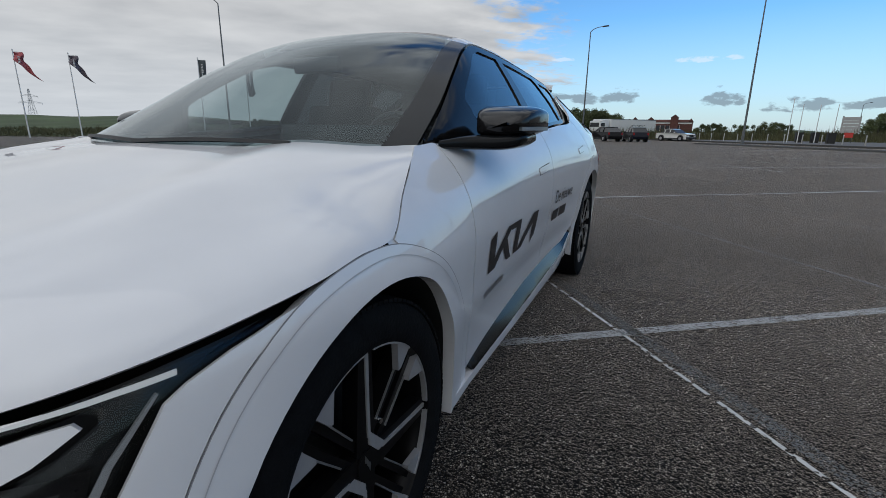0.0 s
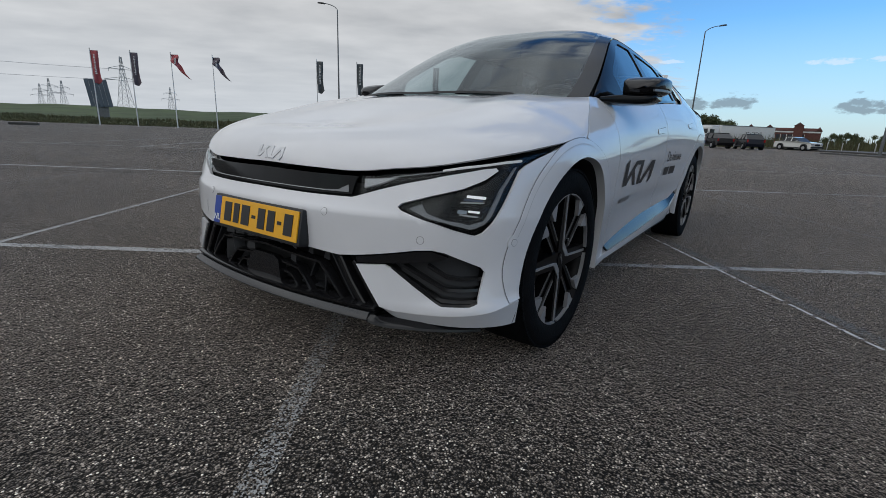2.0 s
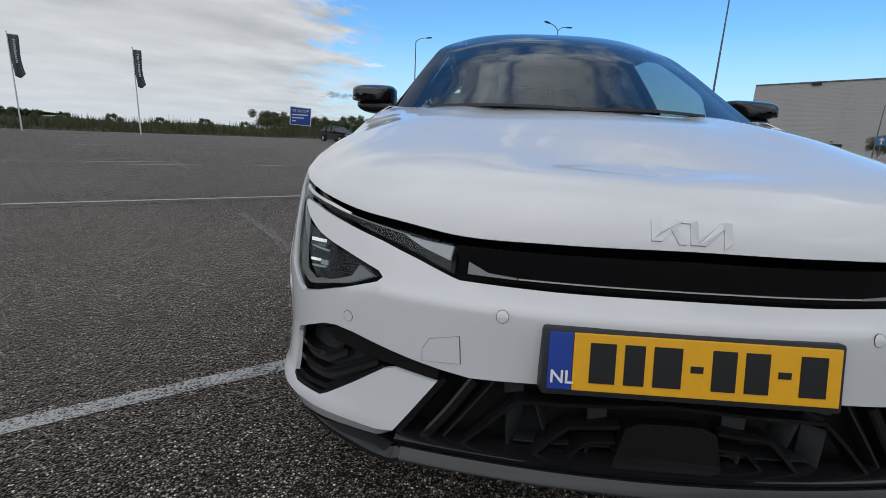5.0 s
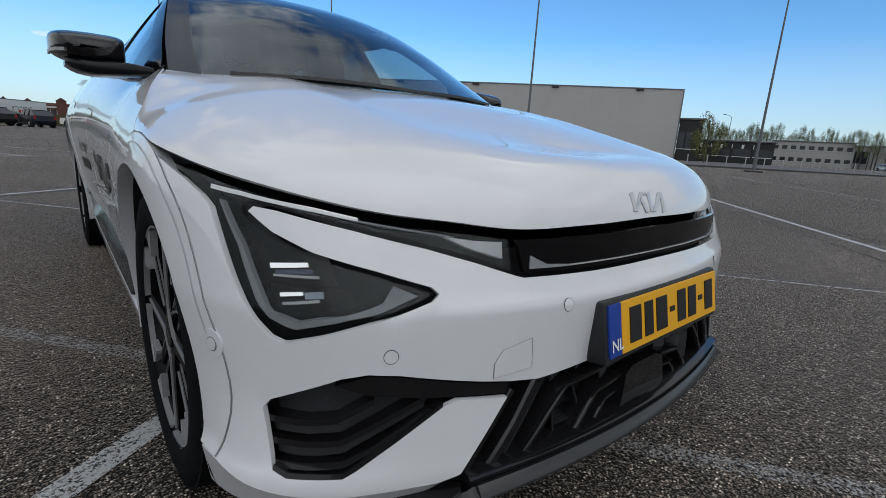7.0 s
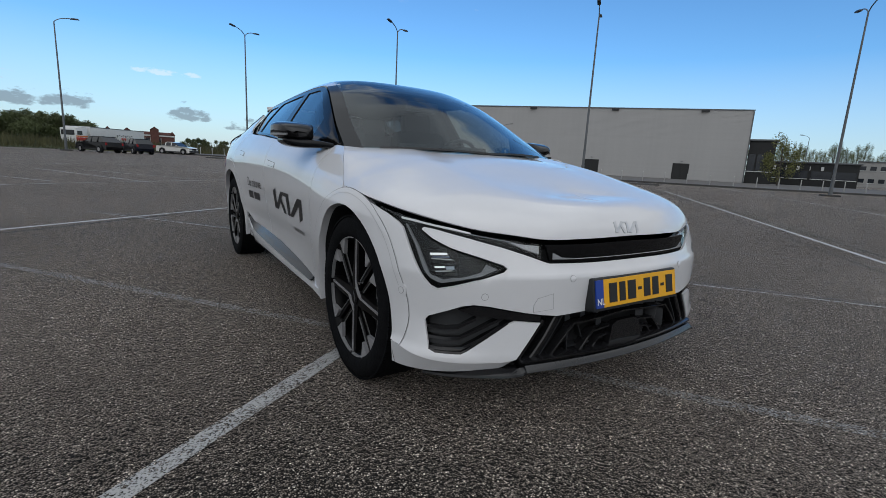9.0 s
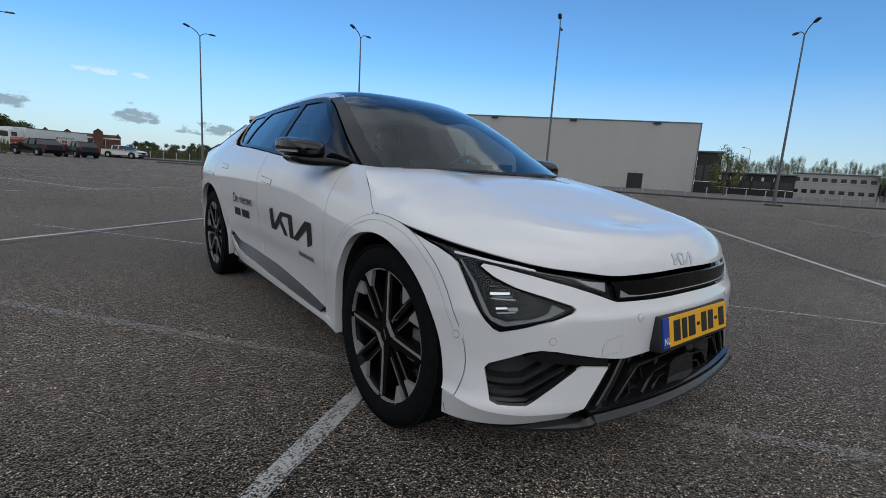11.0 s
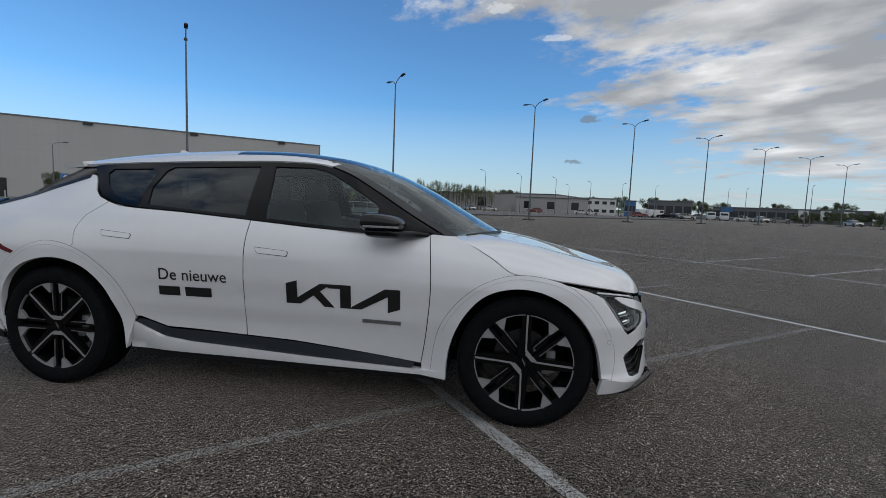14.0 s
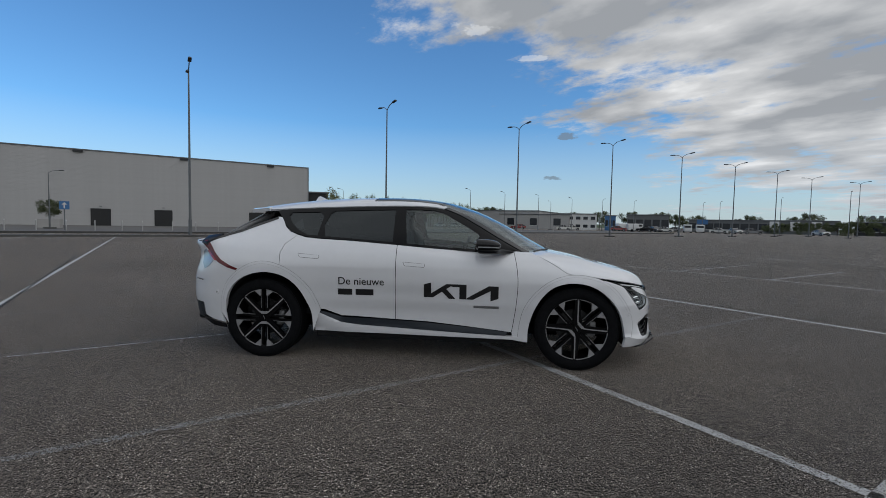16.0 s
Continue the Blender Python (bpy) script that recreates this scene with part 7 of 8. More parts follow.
poplar = tree_mesh(3, 11.0, 3.2, 2.6, 0.16, LEAF_PALE, 3600, 2.4, 0.15)
round_tree = tree_mesh(8, 7.0, 6.5, 1.0, 0.2, LEAF, 5200, 0.8, 0.3)
bushy = tree_mesh(11, 5.0, 6.5, 1.0, 0.15, LEAF, 6000, 0.5, 0.08)
r = random.Random(4)
tagged(poplar, "slender pale green poplar in a row", group="poplar row")
poplar.matrix_basis = pose(*[v for v in (E16[0] + 190 * math.sin(radians(68)), E16[1] + 190 * math.cos(radians(68)))], 0)
for k in range(58):
    az, d = 66.0 + 0.40 * k + r.uniform(-.15, .15), 185 - 0.6 * k + r.uniform(-4, 4)
    plant(poplar, E16[0] + d * math.sin(radians(az)), E16[1] + d * math.cos(radians(az)), r.uniform(0.82, 1.08) * (1 - 0.36 * max(0, k - 18) / 40), r.uniform(0, 360), "slender pale green poplar in a row", "poplar row")
tagged(round_tree, "dark green leafy tree far behind the car park", group="far trees")
round_tree.matrix_basis = pose(E16[0] + 180 * math.sin(radians(88.5)), E16[1] + 180 * math.cos(radians(88.5)), 0)
for az, d, s in ((86, 185, 1.2), (87.4, 190, 1.1), (89.8, 190, 1.15), (91, 185, 1.1), (92.2, 180, 0.9), (97, 185, 0.85), (99.0, 190, 0.9), (100.2, 185, 0.95), (103.4, 175, 0.95), (106.6, 185, 0.9), (108.8, 185, 0.85), (110, 190, 1.0), (111.4, 185, 0.85), (113.5, 190, 0.85), (117, 195, 0.65), (118.5, 190, 0.85), (122.0, 190, 0.75), (123.3, 190, 0.92), (125.2, 195, 0.65), (127.3, 190, 0.80), (128.6, 185, 0.75), (112.2, 200, 0.75)):
    plant(round_tree, E16[0] + d * math.sin(radians(az)), E16[1] + d * math.cos(radians(az)), s * r.uniform(0.9, 1.05), r.uniform(0, 360), "dark green leafy tree far behind the car park", "far trees")
tagged(bushy, "rounded dark green shrub", group="shrubs")
bushy.matrix_basis = pose(-12.5, 128, 0)
for az, d, s in ((-11.4, 120, 0.9), (-10.4, 122, 1.05), (-9.4, 118, 1.1), (-8.4, 122, 1.15), (-7.4, 118, 1.05), (-6.4, 120, 1.0), (-5.6, 122, 0.85), (-12.6, 118, 0.8), (3.6, 135, 0.55), (4.6, 140, 0.6), (5.2, 150, 0.5), (7.0, 160, 0.6), (8.6, 165, 0.6), (9.6, 165, 0.75), (10.6, 170, 0.65), (17.4, 120, 0.75), (18.2, 124, 0.9), (19.0, 130, 0.8), (20.5, 130, 0.7), (-45.5, 150, 0.6), (-46.8, 155, 0.5), (-44.0, 150, 0.55), (-42, 150, 0.5), (-38, 150, 0.55), (-34, 155, 0.5), (-30, 150, 0.55), (-26, 150, 0.5), (-21, 150, 0.6), (-16, 140, 0.7)):
    plant(bushy, 1.0 + d * math.sin(radians(az)), -1.5 + d * math.cos(radians(az)), s, r.uniform(0, 360), "rounded dark green shrub", "shrubs")
for az, d, s in ((119.8, 150, 0.45), (121.0, 150, 0.55), (122.4, 148, 0.60), (123.8, 150, 0.60), (125.2, 148, 0.62), (126.6, 150, 0.66), (128.0, 150, 0.62)):
    plant(bushy, E16[0] + d * math.sin(radians(az)), E16[1] + d * math.cos(radians(az)), s, r.uniform(0, 360), "clipped green bush by the showroom", "shrubs")
for k in range(17):
    az, d = -23.5 + 1.05 * k + r.uniform(-0.3, 0.3), r.uniform(116, 132)
    plant(bushy, -0.8 + d * math.sin(radians(az)), -1.4 + d * math.cos(radians(az)), r.uniform(0.68, 0.98), r.uniform(0, 360), "dark green tree in a hedge-like row behind the verge", "verge trees")
yard = plant(round_tree, 36.0, 42.6, 0.32, 30, "small tree in a planter before the hall")
yard.location.z = 0.55
willow = tree_mesh(21, 5.6, 4.0, 1.5, 0.12, material("willow_leaf", (0.12, 0.125, 0.032), 0.7, vary=0.5, scale=0.8), 3000, 1.0, 0.12)
tagged(willow, "yellow-green leafy tree beside the annex", "tree").matrix_basis = pose(63.5, 23.6, 0.1)
box = thing("planter", 36.0, 42.6, 0.13, 37, "square dark timber planter on the paving", "planter")
for sx, sy2, a, b in ((0, -0.8, 1.6, 0.08), (0, 0.8, 1.6, 0.08), (-0.8, 0, 0.08, 1.6), (0.8, 0, 0.08, 1.6)):
    part("board", box_bm((sx, sy2, 0.42), (a, b, 0.84), bevel=0.01), WAREHOUSE, box)
part("soil", box_bm((0, 0, 0.36), (1.5, 1.5, 0.7)), BARK, box)

# -- sign, bollards --
sg = thing("traffic_sign", 29.6, 34.8, 0, -46, "blue square traffic sign with a white arrow", "sign")
part("post", rod_bm((0, 0, 0), (0, 0, 2.5), 0.04, 0.04, 10), GALV, sg)
part("plate", box_bm((0, -0.05, 2.15), (0.66, 0.03, 0.66), bevel=0.01), BLUE_SIGN, sg, "blue sign plate")
part("arrow", box_bm((0, -0.075, 2.08), (0.09, 0.01, 0.36)), WHITEWALL, sg, "white arrow")
solid("arrow_head", [(-0.18, -0.08, 2.20), (0.18, -0.08, 2.20), (0, -0.08, 2.40)], [(0, 1, 2)], WHITEWALL, sg, False)
bol = thing("bollard", *uv(-2, 3.0), 0.13, 0, "white metal bollard on the paving", "bollard", "bollards")
part("post", rod_bm((0, 0, 0), (0, 0, 0.80), 0.042, 0.042, 10), POLE_GREY, bol, smooth=True)
part("cap", rod_bm((0, 0, 0.80), (0, 0, 0.84), 0.05, 0.02, 10), POLE_WHITE, bol, smooth=True)
for k in range(62):
    u = -46 + 1.85 * k
    if abs(u + 2) > 0.9:
        v = 3.0 if u < 14 else min(3.0 + (u - 14) * 0.35, 11.5)
        copy_thing(bol, pose(*uv(u, v), 0.13, 0, 0, 0))

# -- flags --
def flag_pole(x, y, h, mat, style, rz, label):
    f = thing("flag_pole", x, y, 0, rz, label, "flag", "flags along the verge")
    part("pole", rod_bm((0, 0, 0), (0, 0, h), 0.055, 0.03, 10), POLE_WHITE, f, smooth=True)
    part("finial", rod_bm((0, 0, h), (0, 0, h + 0.08), 0.06, 0.02, 10), POLE_WHITE, f)
    part("top_bar", rod_bm((0, 0, h - 0.12), (0.60, 0, h - 0.12), 0.015, 0.015, 6), POLE_WHITE, f)
    nu, nv = 9, 26
    vs, fs = [], []
    for j in range(nv):
        b = j / (nv - 1)
        for i in range(nu):
            a = i / (nu - 1)
            if style == "hang":
                x2, z2 = a * 0.60 * (1 - 0.22 * b * math.sin(b * 3)) + 0.10 * b * b, -b * 2.75 - 0.22 * b * a * math.sin(4 * a + h)
                y2 = 0.10 * math.sin(6 * a + 5 * b) * (0.3 + b)
            else:
                low = max(0.0, b - 0.42)
                x2 = a * 0.60 * (1 - 0.55 * min(1, low * 2.0)) + low * 2.1 + 0.05 * math.sin(14 * b)
                z2 = -b * 1.55 - low * 0.65 - a * 0.30 * low
                y2 = 0.16 * math.sin(9 * b + 4 * a)
            vs.append((x2, y2, h - 0.14 + z2))
    for j in range(nv - 1):
        for i in range(nu - 1):
            k = j * nu + i
            fs.append((k, k + 1, k + nu + 1, k + nu))
    cloth = solid("cloth", vs, fs, mat, f, True)
    md = cloth.modifiers.new("thick", "SOLIDIFY")
    md.thickness = 0.01
    dice = random.Random(int(abs(x) * 10))
    z = h - 0.45
    for k in range(13 if style == "hang" else 5):
        tall = dice.uniform(0.05, 0.11)
        part("letter_bar", box_bm((0.30 + dice.uniform(-0.02, 0.02), -0.17 if style == "hang" else -0.20, z - tall / 2), (dice.uniform(0.07, 0.15), 0.01, tall)), WHITEWALL, f)
        z -= tall + 0.045
    return f


for (x, y), mat, st, lab in (((-50.1, 15.5), FLAG_RED, "hang", "tall white pole with a hanging red flag"), ((-47.8, 17.8), FLAG_DARK, "hang", "tall white pole with a hanging dark purple flag"),
                             ((-45.05, 20.05), FLAG_RED, "blown", "tall white pole with a red flag trailing in the wind"), ((-42.9, 22.75), FLAG_DARK, "blown", "tall white pole with a dark flag trailing in the wind"),
                             ((-35.1, 28.4), FLAG_GREY, "hang", "tall white pole with a slate grey banner"), ((-32.6, 31.1), FLAG_GREY, "hang", "tall white pole with a slate grey banner"), ((-27.1, 35.8), FLAG_GREY, "hang", "tall white pole with a slate grey banner")):
    flag_pole(x, y, 6.6, mat, st, 62 if x < -40 else 48, lab)


# -- pylons, screen, far clutter in the west --
# steel lightened in its base colour to imitate the haze of distance
HAZY = material("steel_paled_by_haze", (0.27, 0.29, 0.31), 0.6, 0.0, 0.15, 1)


def pylon(x, y, h, rz, label):
    p = thing("pylon", x, y, 0, rz, label, "pylon", "power pylons")
    b = bmesh.new()
    th = h * 0.0036
    W = lambda z: h * (0.11 * (1 - z) ** 1.3 + 0.012)
    lv = np.linspace(0, 1, 9)
    for z0, z1 in zip(lv, lv[1:]):
        c0 = [(sx * W(z0), sy2 * W(z0), z0 * h) for sx, sy2 in ((-1, -1), (1, -1), (1, 1), (-1, 1))]
        c1 = [(sx * W(z1), sy2 * W(z1), z1 * h) for sx, sy2 in ((-1, -1), (1, -1), (1, 1), (-1, 1))]
        for i in range(4):
            add_rod(b, c0[i], c1[i], th, seg=4)
            add_rod(b, c0[i], c1[(i + 1) % 4], th * 0.6, seg=4)
            add_rod(b, c0[(i + 1) % 4], c1[i], th * 0.6, seg=4)
    part("mast", b, HAZY, p, "steel lattice mast")
    for z, w in ((0.62, 0.28), (0.80, 0.20)):
        b = bmesh.new()
        for s in (-1, 1):
            add_rod(b, (0, 0, z * h), (s * w * h, 0, z * h), th, seg=4)
            add_rod(b, (0, 0, (z + 0.06) * h), (s * w * h, 0, z * h), th, seg=4)
            add_rod(b, (s * w * h, 0, z * h), (s * w * h, 0, (z - 0.05) * h), th, seg=4)
        part("cross_arm", b, HAZY, p)
    return p


for az, d, h in ((-69.2, 320, 32), (-65.3, 600, 33), (-74.9, 520, 29), (-74.0, 560, 30), (-75.6, 600, 28)):
    pylon(1.5 + d * math.sin(radians(az)), -1.7 + d * math.cos(radians(az)), h, -az + 25, "distant grey steel lattice power pylon")
wires = bmesh.new()
for z in (20.0, 25.5):
    pts = [(1.5 + d * math.sin(radians(a)), -1.7 + d * math.cos(radians(a)), z - 3.0 * math.sin(math.pi * f)) for f in np.linspace(0, 1, 12) for a, d in ((-69.2 - 32 * f, 320 - 60 * f),)]
    for a, b in zip(pts, pts[1:]):
        add_rod(wires, a, b, 0.07, seg=4)
tagged(part("power_line", wires, HAZY), "thin sagging power lines between pylons", "power line")
scr = thing("advertising_screen", 1.5 - 95 * math.sin(radians(71.3)), -1.7 + 95 * math.cos(radians(71.3)), 0, 60, "tall blue-grey panelled screen on the bank", "screen")
for k in range(5):
    part("panel", box_bm((-1.2 + 0.6 * k, 0, 4.3), (0.56, 0.2, 4.2), ry=-7, bevel=0.02), material("screen_panel", (0.07, 0.095, 0.125), 0.5, vary=0.2, scale=1) if k == 0 else bpy.data.materials["screen_panel"], scr)
part("stand", box_bm((0.2, 0.3, 1.6), (1.6, 0.3, 2.4)), GALV, scr)


# -- other vehicles --
def far_car(name, L, W, H, paint, label, wagon=0.0):
    c = thing(name, label=label, category="car")
    prof = [(-L / 2, 0.35), (-L / 2 + 0.03, 0.72), (-L / 2 + 0.15, 0.86), (-L * 0.20, 0.95), (L / 2 - (0.2 if wagon else 0.85), 0.98), (L / 2 - 0.06, 0.92 if not wagon else 0.98), (L / 2, 0.55), (L / 2 - 0.05, 0.30), (-L / 2 + 0.08, 0.25)]
    def loft(name2, pr, w0, w1, z0, z1, mat, parent, lab=""):
        vs, k = [], len(pr)
        for sx in (-1, 1):
            for y, z in pr:
                w = w0 + (w1 - w0) * np.clip((z - z0) / (z1 - z0), 0, 1)
                end = np.clip((abs(y) / (L / 2) - 0.80) / 0.20, 0, 1)
                vs.append((sx * w / 2 * (1 - 0.16 * end * end), y, z))
        return solid(name2, vs, [tuple(range(k)), tuple(range(2 * k - 1, k - 1, -1))] + [((i + 1) % k, i, k + i, k + (i + 1) % k) for i in range(k)], mat, parent, False, lab)
    loft("body", prof, W, W * 0.94, 0.6, 1.0, paint, c)
    roofline = [(-L * 0.20, 0.94), (-L * 0.05, H - 0.06), (L * 0.05, H), (L * (0.30 if wagon else 0.17), H - 0.02), (L * (0.47 if wagon else 0.33), 0.97)]
    loft("cabin", roofline, W * 0.93, W * 0.72, 0.95, H, CAR_GLASS, c, "dark windows")
    loft("roof", [(L * -0.055, H - 0.05), (L * 0.05, H + 0.015), (L * (0.31 if wagon else 0.175), H), (L * (0.31 if wagon else 0.175), H - 0.05), (L * 0.05, H - 0.04)], W * 0.76, W * 0.74, H - 0.1, H, paint, c)
    for sx in (-1, 1):
        for y in (L * 0.035, L * (0.235 if wagon else 0.20)):
            part("pillar", box_bm((sx * W * 0.415, y, (H + 0.93) / 2), (0.05, 0.09, H - 0.96), ry=sx * -21), paint, c)
        part("sill", box_bm((sx * W * 0.47, 0, 0.30), (0.10, L * 0.42, 0.12), bevel=0.02), MATT_BLACK, c)
        part("door_mirror", box_bm((sx * W * 0.53, -L * 0.13, 0.98), (0.18, 0.12, 0.12), bevel=0.03), paint, c)
    for y in (-L * 0.31, L * 0.30):
        for sx in (-1, 1):
            part("wheel_arch", rod_bm((sx * (W / 2 - 0.25), y, 0.36), (sx * (W / 2 + 0.004), y, 0.36), 0.37, 0.37, 20), MATT_BLACK, c)
            wh = part("wheel", rod_bm((sx * (W / 2 - 0.20), y, 0.31), (sx * (W / 2 + 0.01), y, 0.31), 0.31, 0.31, 20), RUBBER, c)
            part("rim", rod_bm((sx * (W / 2 - 0.02), y, 0.31), (sx * (W / 2 + 0.02), y, 0.31), 0.20, 0.18, 16), SILVER, wh)
    for sx in (-1, 1):
        part("tail_lamp", box_bm((sx * (W / 2 - 0.17), L / 2 - 0.03, 0.82), (0.15, 0.06, 0.16 if not wagon else 0.24), bevel=0.01), RED_LAMP, c)
        part("headlamp", box_bm((sx * (W / 2 - 0.24), -L / 2 + 0.05, 0.68), (0.34, 0.08, 0.15), bevel=0.01), CHROME, c)
    part("grille", box_bm((0, -L / 2 + 0.02, 0.64), (0.7, 0.06, 0.2)), GLOSS_BLACK, c)
    part("bumper", box_bm((0, -L / 2, 0.40), (W * 0.96, 0.12, 0.18), bevel=0.03), MATT_BLACK, c)
    return c


P_BLACK = material("black_paint", (0.006, 0.0065, 0.008), 0.3, coat=0.12, spec=0.2, vary=0.2, scale=2)
P_NAVY = material("navy_paint", (0.008, 0.010, 0.018), 0.3, coat=0.12, spec=0.2, vary=0.2, scale=2)
P_CREAM = material("cream_paint", (0.60, 0.60, 0.57), 0.3, coat=1.0, vary=0.05, scale=2)
P_GREY = material("grey_paint", (0.14, 0.145, 0.15), 0.3, coat=1.0, vary=0.1, scale=2)
P_RED = material("red_paint", (0.25, 0.02, 0.02), 0.3, coat=1.0, vary=0.1, scale=2)
w1 = far_car("estate_car", 4.6, 1.78, 1.48, P_BLACK, "black estate car parked at the far verge", 1.0)
w1.matrix_basis = pose(-4.5, 53.4, 0, 0, 0, -147)
w2 = far_car("hatchback", 4.0, 1.74, 1.45, P_NAVY, "dark blue hatchback parked at the far verge", 1.0)
w2.matrix_basis = pose(-1.5, 53.6, 0, 0, 0, -160)
w3 = far_car("saloon_car", 4.4, 1.70, 1.40, P_CREAM, "white old saloon car parked at the far verge")
w3.matrix_basis = pose(2.5, 63.0, 0, 0, 0, 50)
w4 = far_car("estate_car", 4.5, 1.78, 1.46, P_NAVY, "dark blue estate car parked beside the grass verge", 1.0)
w4.matrix_basis = pose(-13.5, 45.4, 0, 0, 0, 52)
cars = {"white": (P_CREAM, 0.0), "grey": (P_GREY, 1.0), "red": (P_RED, 1.0), "black": (P_BLACK, 0.0)}
proto = {}
for nm, (pt, wg) in cars.items():
    proto[nm] = far_car("parked_car", 4.4, 1.76, 1.46, pt, nm + " car parked before the far shops", wg)
    proto[nm]["group"] = "cars before the shops"
r = random.Random(9)
used = set()
for k, (az, nm) in enumerate(((86.2, "white"), (88.6, "white"), (94.0, "red"), (99.4, "white"), (100.4, "white"), (105.6, "red"), (108.3, "black"), (109.4, "grey"), (110.4, "white"), (111.2, "grey"), (115.6, "white"), (117.0, "white"), (118.6, "grey"), (124.0, "white"), (84.4, "white"))):
    d = 138
    m = pose(E16[0] + d * math.sin(radians(az)), E16[1] + d * math.cos(radians(az)), 0, 0, 0, -az + r.choice((80, 95, 265, 30)))
    if nm not in used:
        proto[nm].matrix_basis = m
        used.add(nm)
    else:
        copy_thing(proto[nm], m)


def van(az, d, rz, label):
    v = thing("van", E16[0] + d * math.sin(radians(az)), E16[1] + d * math.cos(radians(az)), 0, rz, label, "van", "cars before the shops")
    bmv = bmesh.new()
    add_box(bmv, (0, 0.4, 1.25), (1.95, 4.4, 1.9), bevel=0.12)
    add_box(bmv, (0, -2.2, 0.8), (1.9, 1.0, 1.0), bevel=0.12)
    part("body", bmv, WHITEWALL, v, smooth=True)
    part("windscreen", box_bm((0, -1.86, 1.65), (1.6, 0.1, 0.7), rx=-25), CAR_GLASS, v)
    for sx in (-1, 1):
        part("side_window", box_bm((sx * 0.96, -1.1, 1.7), (0.08, 1.0, 0.6)), CAR_GLASS, v)
        for y in (-1.7, 1.5):
            part("wheel", rod_bm((sx * 0.78, y, 0.34), (sx * 1.0, y, 0.34), 0.34, 0.34, 18), RUBBER, v)


for az, rz in ((106.3, 10), (107.3, 12), (112.6, -110), (113.8, -112)):
    van(az, 142, rz, "white panel van parked before the far shops")

def lorry():
    """An articulated lorry: cab, chassis and a long plain trailer."""
    t = thing("lorry", -5.6, 87.0, 0.30, 52, "white lorry with a red-striped cab and long plain trailer", "lorry")
    t.scale = (1.0, 1.0, 0.80)
    box_part = lambda nm, c, sz, mat, lab="", bev=0.03: part(nm, box_bm(c, sz, bevel=bev), mat, t, lab, True)
    trailer = box_part("trailer", (1.6, 0, 2.15), (10.8, 2.45, 2.5), WHITEWALL, "plain white trailer body", 0.04)
    part("top_rail", box_bm((1.6, -1.24, 3.36), (10.8, 0.05, 0.10)), GALV, trailer)
    part("side_rail", box_bm((1.6, -1.24, 0.95), (10.8, 0.05, 0.14)), GALV, trailer)
    for k in range(8):
        part("lettering_bar", box_bm((1.2 + 0.42 * k, -1.245, 2.1 + 0.12 * (k % 2)), (0.28, 0.02, 0.36 if k % 4 == 0 else 0.2)), P_GREY, trailer)
    for dx in (0.0, 0.55):
        part("red_mark", box_bm((2.2 + dx, -1.245, 1.55), (0.42, 0.02, 0.40)), RED_SIGN, trailer)
    cab = box_part("cab", (-5.2, 0, 1.75), (2.0, 2.4, 2.5), WHITEWALL, "white cab with a sloping roof fairing", 0.16)
    part("fairing", box_bm((-4.9, 0, 3.10), (1.4, 2.2, 0.45), bevel=0.14), WHITEWALL, cab, "", True)
    part("windscreen", box_bm((-6.18, 0, 2.20), (0.10, 2.0, 0.85), bevel=0.03), CAR_GLASS, cab)
    part("side_window", box_bm((-5.55, -1.20, 2.20), (0.85, 0.04, 0.70), bevel=0.02), CAR_GLASS, cab)
    part("red_stripe", box_bm((-5.2, -1.205, 1.15), (1.9, 0.03, 0.55)), RED_SIGN, cab)
    part("orange_stripe", box_bm((-5.2, -1.21, 1.62), (1.9, 0.03, 0.22)), material("orange_stripe", (0.55, 0.16, 0.03), 0.5, vary=0.1, scale=2), cab)
    box_part("chassis", (0.2, 0, 0.78), (11.5, 0.9, 0.25), MATT_BLACK)
    for x in (-5.4, -3.1, 4.2, 5.4, 6.4):
        for sy2 in (-1, 1):
            wh = part("wheel", rod_bm((x, sy2 * 0.85, 0.48), (x, sy2 * 1.18, 0.48), 0.48, 0.48, 20), RUBBER, t)
            part("rim", rod_bm((x, sy2 * 1.10, 0.48), (x, sy2 * 1.20, 0.48), 0.26, 0.22, 16), SILVER, wh)


lorry()

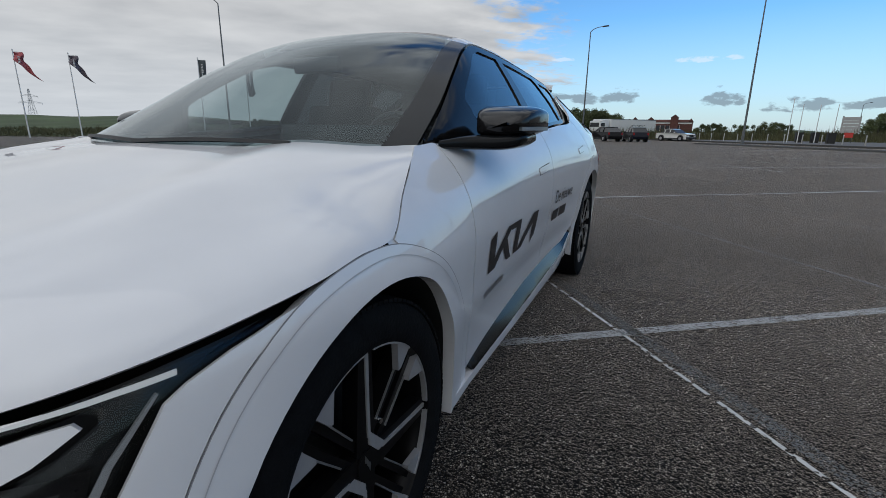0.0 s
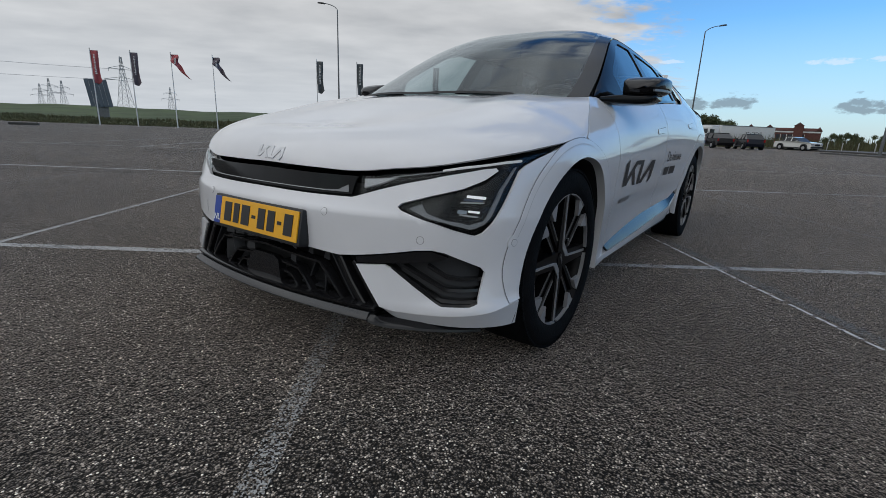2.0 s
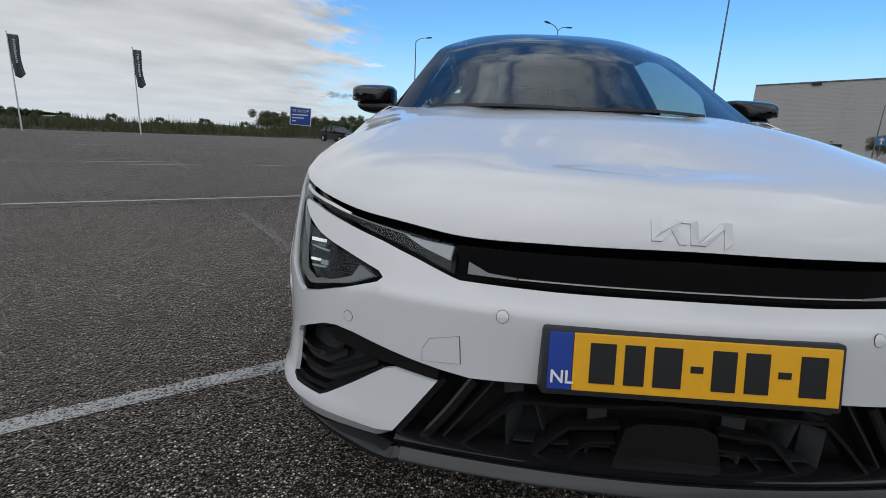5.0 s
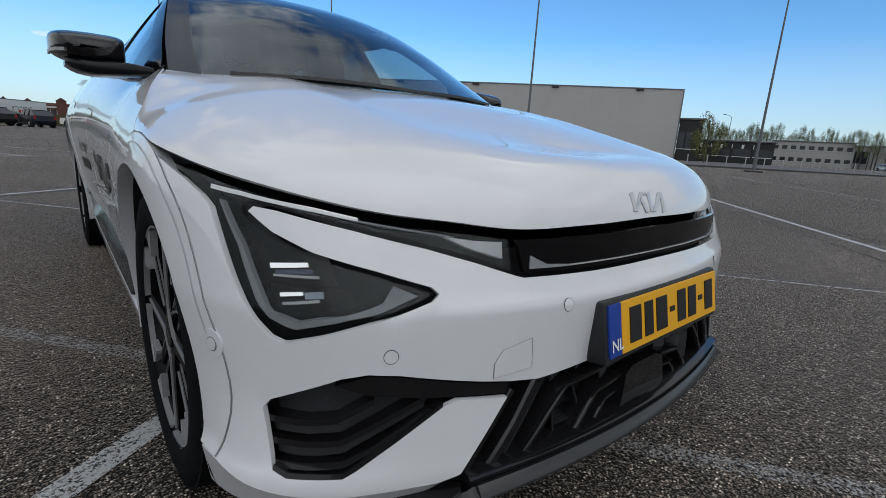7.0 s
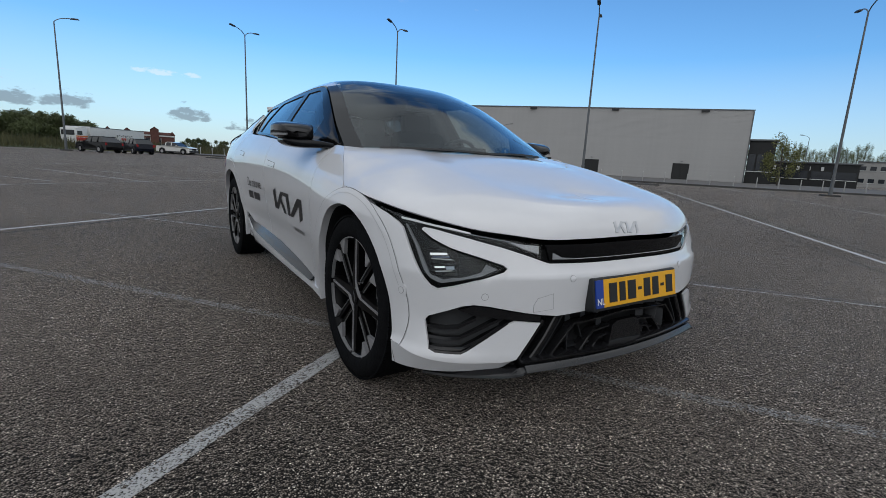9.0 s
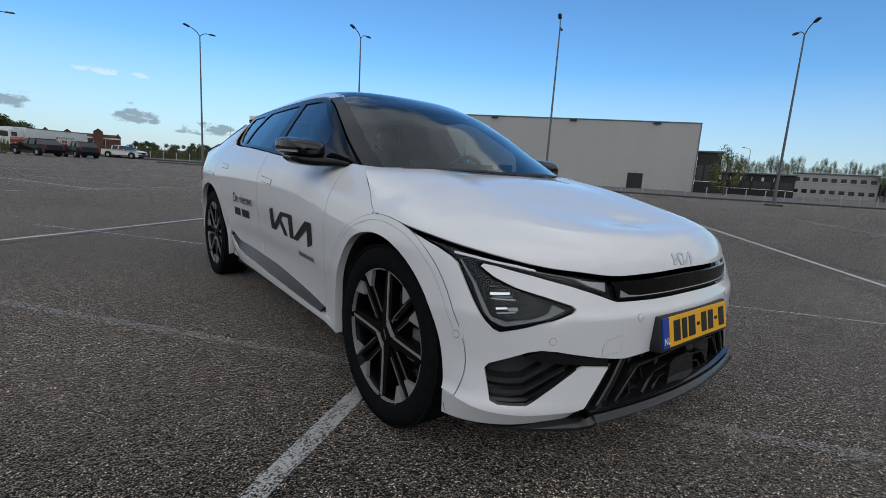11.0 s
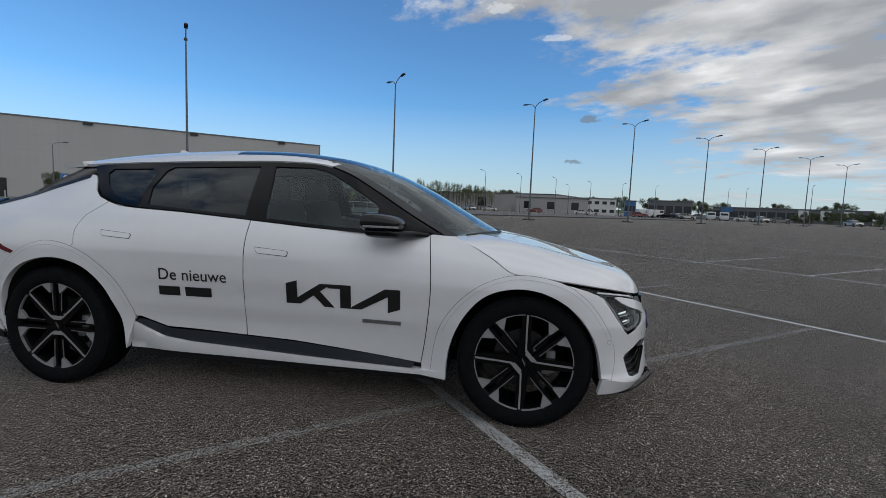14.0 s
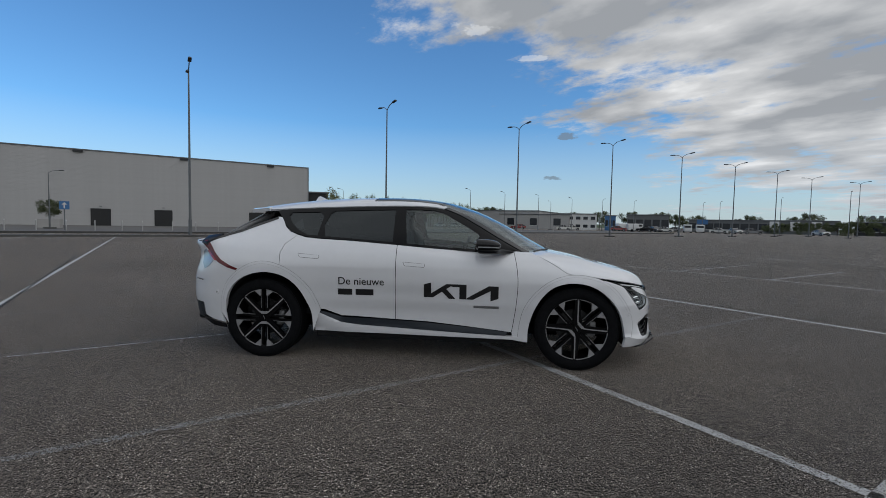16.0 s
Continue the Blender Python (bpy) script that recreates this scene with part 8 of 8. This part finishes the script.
# -- north verge clutter: bins, bare poles, boards --
bin0 = thing("waste_bin", 1.4 + 64 * math.sin(radians(11.8)), -0.7 + 64 * math.cos(radians(11.8)), 0, 0, "dark green waste bin by the verge", "bin", "bins")
part("bin_body", box_bm((0, 0, 0.55), (0.62, 0.62, 1.10), bevel=0.04, taper=1.05), CLAD_DARK, bin0)
part("lid", box_bm((0, 0, 1.14), (0.70, 0.70, 0.08), bevel=0.02), CLAD_DARK, bin0)
for az, d in ((13.0, 63), (14.2, 60)):
    copy_thing(bin0, pose(1.4 + d * math.sin(radians(az)), -0.7 + d * math.cos(radians(az)), 0))
for az, h in ((10.9, 4.6), (11.7, 4.0), (13.0, 3.9), (14.3, 3.9)):
    f = thing("bare_pole", 1.4 + 62 * math.sin(radians(az)), -0.7 + 62 * math.cos(radians(az)), 0, 0, "bare white flag pole by the verge", "pole", "bare poles")
    part("pole", rod_bm((0, 0, 0), (0, 0, h), 0.045, 0.03, 8), POLE_WHITE, f)
bd = thing("notice_board", 1.4 + 85 * math.sin(radians(15.4)), -0.7 + 85 * math.cos(radians(15.4)), 0, -15, "large weathered grey board seen from behind", "board")
for k in range(5):
    part("plank", box_bm((0, 0, 1.4 + 0.42 * k), (2.0, 0.08, 0.40)), CLAD, bd)
for sx in (-0.9, 0.9):
    part("leg", box_bm((sx, 0.1, 1.7), (0.15, 0.15, 3.4)), BARK, bd)
rs = thing("red_sign", 1.4 + 66 * math.sin(radians(15.4)), -0.7 + 66 * math.cos(radians(15.4)), 0, -15, "small red sign on two legs", "sign")
part("plate", box_bm((0, 0, 0.95), (0.75, 0.06, 0.5)), RED_SIGN, rs)
for sx in (-0.3, 0.3):
    part("leg", rod_bm((sx, 0.05, 0), (sx, 0.05, 1.0), 0.03, 0.03, 6), GALV, rs)

# -- sale board on the verge --
sb = thing("sale_board", -24.7, 66.0, 0.4, 22, "dark blue for-sale board with white lettering on the verge", "sign board")
part("board", box_bm((0, 0, 2.5), (2.9, 0.10, 2.5), ry=3, bevel=0.01), WHITEWALL, sb, "white board edge")
part("face", box_bm((0, -0.06, 2.5), (2.7, 0.02, 2.3), ry=3), PLATE_B, sb, "dark blue face")
v2, f2 = words("TE KOOP", 0.55, 0.004)
solid("board_letters", [(-1.15 + x, -0.075, 3.05 + y) for x, y, _ in v2], f2, WHITEWALL, sb, False, "white words TE KOOP")
for k, w in enumerate((2.2, 1.6, 0.5)):
    part("letter_bar", box_bm((-1.15 + w / 2, -0.075, 2.70 - 0.42 * k), (w, 0.01, 0.16)), WHITEWALL, sb)
for sx in (-1.1, 1.1):
    part("leg", box_bm((sx, 0.12, 1.2), (0.12, 0.12, 2.6)), BARK, sb)
